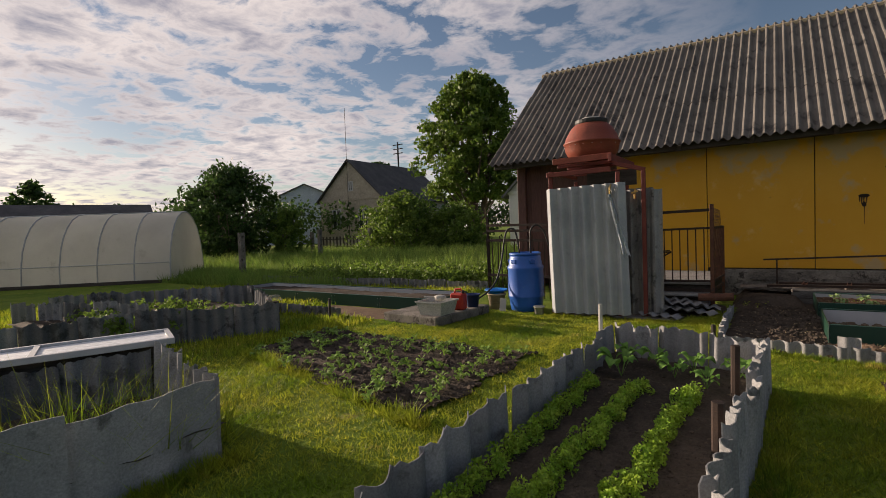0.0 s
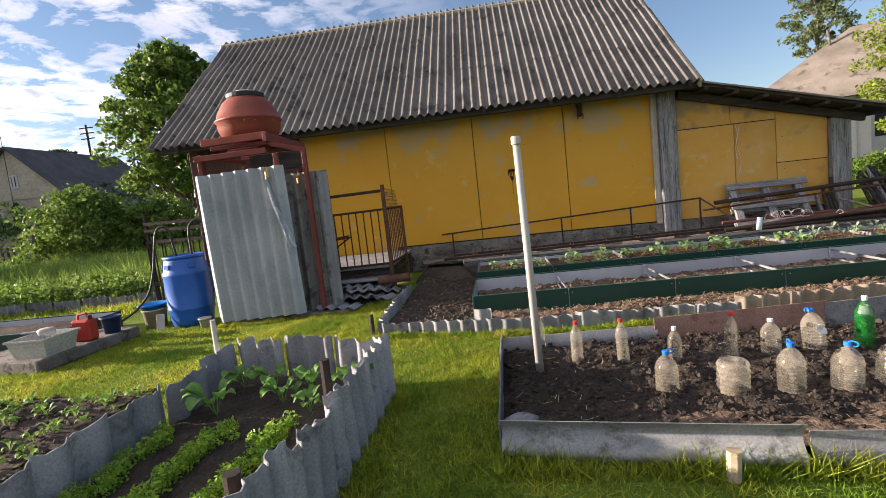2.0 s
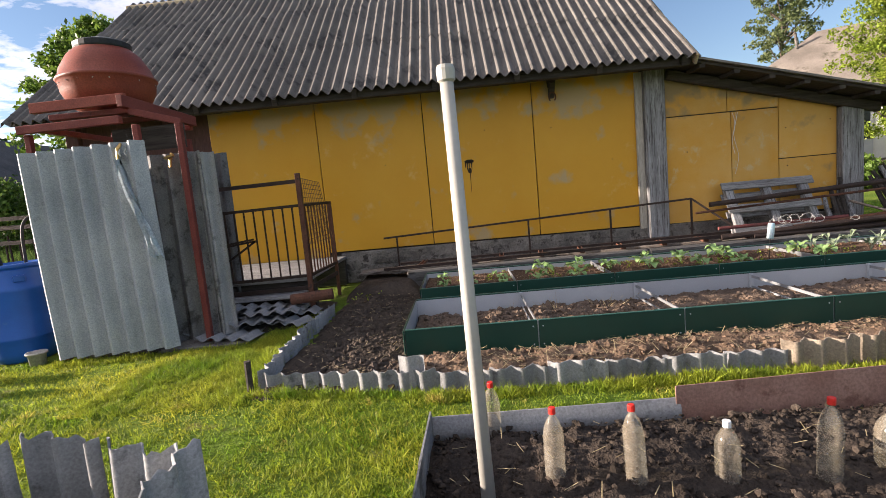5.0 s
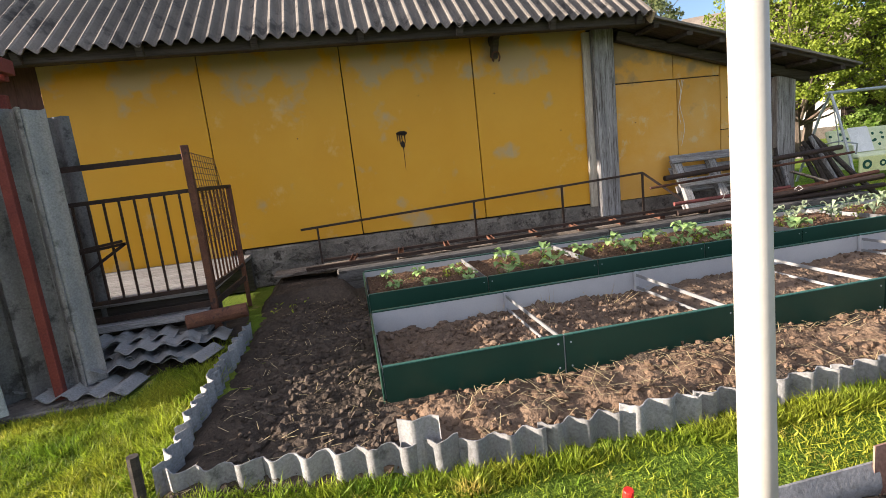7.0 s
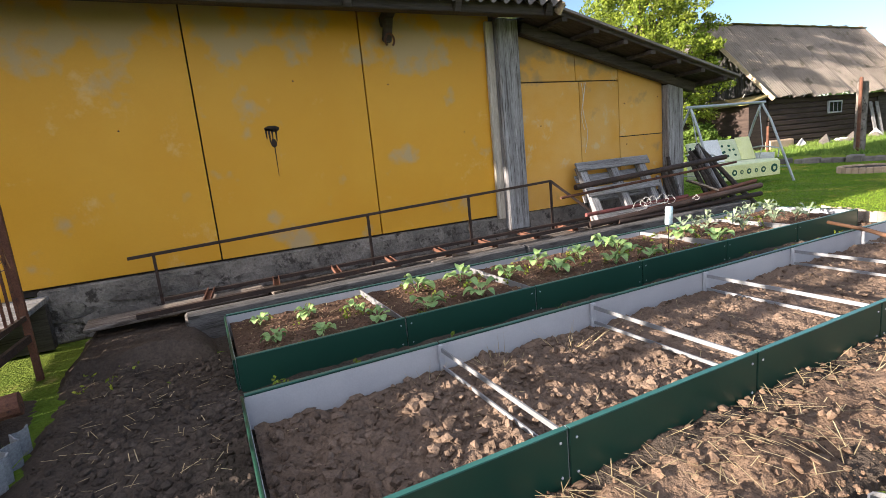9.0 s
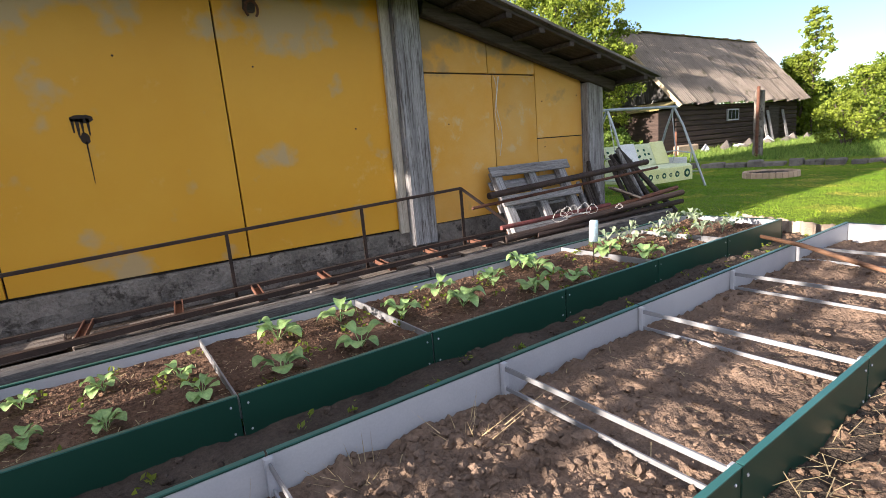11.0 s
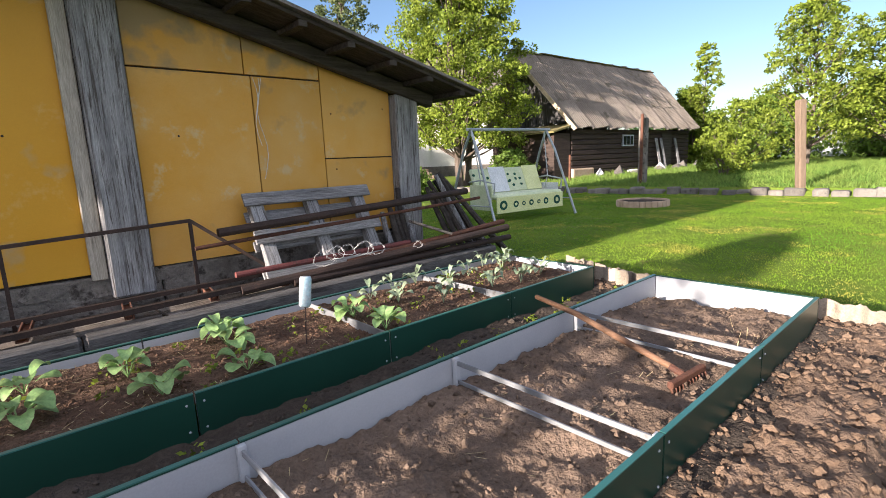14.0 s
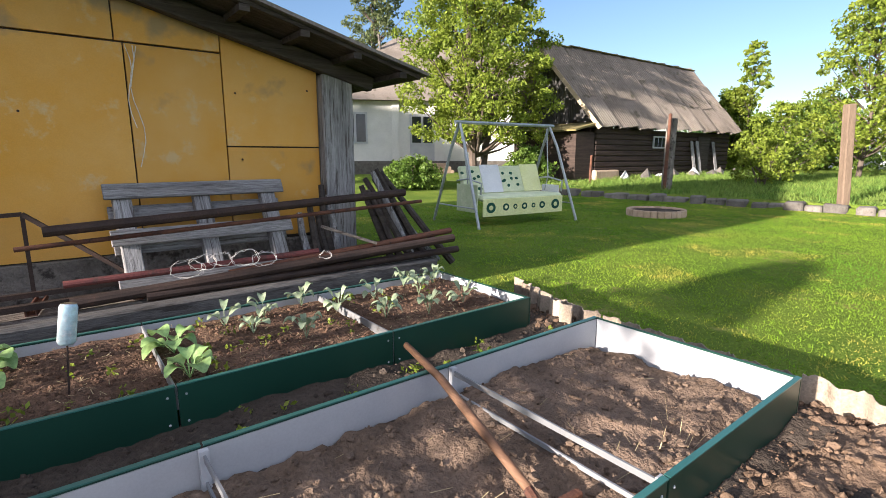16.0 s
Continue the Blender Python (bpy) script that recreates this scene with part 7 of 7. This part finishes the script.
blades("lawn_grass", 270000, (-5.6, 1.0, 0.6, 6.95), built, 0.006, 0.036, 0.0042, M_BLADE, "short mown lawn grass", 1, 1.3, clump=0.35)
blades("lawn_grass", 200000, (0.0, 4.8, 0.4, 5.7), built, 0.006, 0.034, 0.0036, M_BLADE, "short mown lawn grass", 2, 1.3, clump=0.35)
blades("lawn_grass", 45000, (-1.4, -0.2, 5.6, 8.0), built, 0.015, 0.05, 0.0036, M_BLADE, "short lawn grass by the shower", 3, 1.2)
blades("lawn_grass", 260000, (7.1, 16.6, 4.6, 15.0), built, 0.005, 0.022, 0.0050, M_BLADE_FAR, "short mown lawn grass", 4, 1.3, clump=0.3)
blades("lawn_grass", 60000, (-12.0, -4.6, 2.0, 9.0), built, 0.04, 0.10, 0.009, M_BLADE, "lawn grass beyond the beds", 5)
blades("tall_grass", 80000, (-20.0, -4.4, 11.0, 20.0), built, 0.18, 0.55, 0.014, M_TALL, "tall unmown meadow grass", 6, 0.6)
blades("tall_grass", 30000, (-17.0, -8.0, 7.6, 11.0), lambda x, y: built(x, y) | rect(x, y, -11.6, -4.5, 8.6, 11.0), 0.12, 0.35, 0.012, M_TALL, "tall unmown grass by the greenhouse", 7, 0.6)
far_z = np.vectorize(terrain)
blades("garden_grass", 90000, (16.8, 30.0, 3.0, 19.0), lambda x, y: x < 16.95 - 0.10 * (y - 10.0), 0.03, 0.15, 0.012, M_TALL, "longer garden grass on the terrace", 8, 1.0, far_z)


def tufts(name, line, n, spread, h0, h1, seed, label, mat=M_BLADE):
    """Taller grass left by the mower along an edge."""
    g = np.random.default_rng(seed)
    (xa, ya), (xb, yb) = line
    lo, hi = min(xa, xb) - spread, max(xa, xb) + spread
    lo2, hi2 = min(ya, yb) - spread, max(ya, yb) + spread
    d = math.hypot(xb - xa, yb - ya)
    nx, ny = -(yb - ya) / d, (xb - xa) / d
    return blades(name, int(n * (hi - lo) * (hi2 - lo2) / (d * spread) + n), (lo, hi, lo2, hi2), lambda x, y: np.abs((x - xa) * nx + (y - ya) * ny) > spread, h0, h1, 0.0045, mat, label, seed, 0.9, clump=0.9)


tufts("edge_grass", ((-0.2, 5.76), (0.95, 5.54)), 1600, 0.05, 0.02, 0.06, 11, "grass tufts along the slate edging")
tufts("edge_grass", ((0.95, 5.50), (4.5, 5.48)), 4200, 0.06, 0.02, 0.06, 12, "grass tufts along the slate edging")
tufts("edge_grass", ((0.95, 3.40), (4.3, 3.05)), 1700, 0.07, 0.04, 0.11, 13, "grass tufts along the bottle bed")
tufts("edge_grass", ((0.27, 1.0), (0.30, 4.3)), 2600, 0.06, 0.02, 0.07, 14, "grass tufts along the slate bed")
tufts("edge_grass", ((-2.34, -0.4), (-2.36, 1.8)), 1500, 0.07, 0.03, 0.09, 15, "grass tufts along the slate bed")
tufts("edge_grass", ((-1.0, 1.0), (-0.98, 4.5)), 2200, 0.05, 0.05, 0.11, 16, "grass tufts along the slate bed")
tufts("edge_grass", ((-2.4, 6.76), (-0.9, 6.80)), 1800, 0.07, 0.02, 0.06, 17, "grass tufts before the shower")
tufts("edge_grass", ((-0.32, 6.0), (-0.34, 7.7)), 1500, 0.08, 0.03, 0.09, 18, "grass tufts along the slate edging")
tufts("edge_grass", ((-4.6, 3.40), (-1.7, 2.70)), 2200, 0.07, 0.03, 0.09, 20, "grass tufts along the dug plot")
tufts("bed_weeds", ((-3.3, -0.4), (-2.9, 1.6)), 1500, 0.36, 0.20, 0.48, 19, "tall weeds in the slate bed")


# ---- clods and straw ----
ICO = bmesh.new()
bmesh.ops.create_icosphere(ICO, subdivisions=1, radius=1.0)
ICO_V = np.array([v.co[:] for v in ICO.verts])
ICO_F = np.array([[v.index for v in fc.verts] for fc in ICO.faces])
ICO.free()


def clods(name, n, area, height, s0, s1, mat, label, seed, inside=None):
    g = np.random.default_rng(seed)
    vs, fs, c = [], [], 0
    for _ in range(n):
        x, y = g.uniform(area[0], area[1]), g.uniform(area[2], area[3])
        if inside and not inside(x, y):
            continue
        s = s0 + (s1 - s0) * g.random() ** 5
        q = ICO_V * (s * g.uniform(0.6, 1.25, (len(ICO_V), 1))) * g.uniform(0.6, 1.25, 3)
        a = g.uniform(0, math.tau)
        q = q @ np.array([[math.cos(a), -math.sin(a), 0], [math.sin(a), math.cos(a), 0], [0, 0, 0.8]])
        vs.append(q + (x, y, height(x, y) + s * 0.05))
        fs.append(ICO_F + c)
        c += len(ICO_V)
    return tagged(quick(name, np.concatenate(vs), np.concatenate(fs), mat, flat=True), label, "soil", kind="stuff")


def plot_h(x, y):
    return 0.03 + lump(x, y, 0.055, 4.5, 7)


def bank_h(x, y):
    e = min(y - 5.66, 6.19 - y, x - 0.75)
    return max(plot_h(x, y), 0.065 + lump(x, y, 0.075, 5.5, 8) - 0.10 * max(0, 1 - e / 0.12))


clods("soil_clods", 5200, (0.0, 0.72, 5.75, 8.5), plot_h, 0.004, 0.034, M_CLOD, "broken dark clods of dug earth", 1)
clods("soil_clods", 900, (-0.15, 0.1, 5.75, 8.5), plot_h, 0.005, 0.018, M_CLOD, "fine dark earth crumbs", 2)
clods("dry_clods", 5200, (0.6, 7.0, 5.66, 6.22), bank_h, 0.003, 0.028, M_CLOD_DRY, "pale dry clods heaped along the bed", 3)
clods("soil_clods", 4800, (0.75, 2.66, 6.25, 7.19), lambda x, y: 0.07 + lump(x, y, 0.075, 6.0, 3), 0.004, 0.034, M_CLOD_MID, "crumbly clods in the steel bed", 4)
clods("soil_clods", 4500, (2.66, 6.75, 6.25, 7.19), lambda x, y: 0.07 + lump(x, y, 0.065, 6.0, 3), 0.003, 0.022, M_CLOD_MID, "crumbly clods in the steel bed", 5)
clods("soil_clods", 15000, (0.98, 4.4, 3.50, 4.96), lambda x, y: 0.06 + lump(x, y, 0.06, 6.5, 10), 0.003, 0.024, M_CLOD_DEEP, "crumbly dark clods in the bottle bed", 6)
clods("soil_clods", 9500, (0.75, 6.78, 7.78, 8.68), lambda x, y: 0.155 + lump(x, y, 0.03, 7.0, 5), 0.003, 0.017, M_MULCH_BIT, "fine brown mulch crumbs", 7)
clods("soil_clods", 1800, (0.75, 6.9, 7.24, 7.73), plot_h, 0.004, 0.026, M_CLOD, "clods between the steel beds", 8)
clods("soil_clods", 1800, (-0.9, 0.18, 1.0, 4.5), lambda x, y: 0.17 + lump(x, y, 0.035, 6, 9), 0.004, 0.016, M_CLOD, "fine soil crumbs between the rows", 9, in_e)
clods("soil_clods", 3000, (-4.7, -1.7, 2.7, 4.8), lambda x, y: 0.018 + lump(x, y, 0.045, 5, 25), 0.006, 0.04, M_CLOD, "dark clods of the dug plot", 10, in_potato)
clods("dry_clods", 1500, (6.8, 7.2, 5.7, 8.4), plot_h, 0.005, 0.035, M_CLOD_DRY, "dry clods at the end of the beds", 12)


def straws(name, n, area, height, length, label, seed, mat=M_STRAW):
    g = np.random.default_rng(seed)
    vs = []
    for _ in range(n):
        x, y = g.uniform(area[0], area[1]), g.uniform(area[2], area[3])
        a, l = g.uniform(0, math.tau), length * g.uniform(0.3, 1.0)
        z = height(x, y) + 0.012 + 0.012 * g.random()
        d, o = np.array([math.cos(a), math.sin(a), g.uniform(-0.15, 0.25)]) * l / 2, np.array([-math.sin(a), math.cos(a), 0]) * 0.0016
        c = np.array([x, y, z])
        vs += [c - d - o, c + d - o, c + d + o, c - d + o]
    return tagged(quick(name, np.array(vs), np.arange(4 * n).reshape(n, 4), mat), label, "straw", kind="stuff")


straws("straw", 520, (1.0, 4.5, 5.68, 6.2), bank_h, 0.14, "dry straw scattered on the bank", 1)
straws("straw", 900, (0.75, 6.78, 7.8, 8.68), lambda x, y: 0.155 + lump(x, y, 0.03, 7.0, 5), 0.05, "straw bits in the mulch", 2)
straws("straw", 120, (0.8, 6.7, 6.25, 7.18), lambda x, y: 0.06 + lump(x, y, 0.06, 6.0, 3), 0.10, "dry stalks in the steel bed", 3)
straws("straw", 160, (1.0, 4.3, 3.5, 4.95), lambda x, y: 0.06 + lump(x, y, 0.06, 6.5, 10), 0.09, "dry stalks in the bottle bed", 4)
straws("straw", 200, (-0.1, 0.7, 5.75, 8.6), plot_h, 0.10, "dry stalks on the dug earth", 5)
for x, y in ((6.05, 6.45), (6.15, 6.40), (1.5, 7.15), (1.9, 7.1), (2.35, 7.05)):
    tufts("dry_tuft", ((x, y), (x + 0.06, y + 0.02)), 14, 0.03, 0.08, 0.22, int(x * 100), "small tuft of dry stalks", M_STRAW)
M_WEED = M_LEAF_LIGHT
cs = [(rng.uniform(0.75, 6.8), rng.uniform(7.3, 7.7), 0.06) for _ in range(40)] + [(rng.uniform(0.75, 6.7), rng.uniform(7.8, 8.65), 0.185) for _ in range(70)] + [(rng.uniform(-0.1, 0.65), rng.uniform(8.2, 8.75), 0.07) for _ in range(10)]
v, f = leaf_cloud(cs, [0.035] * len(cs), 1300, 0.014, rng, 0.7)
tagged(quick("small_weeds", v, f, M_WEED), "tiny green weeds between the beds", "weeds", kind="stuff")
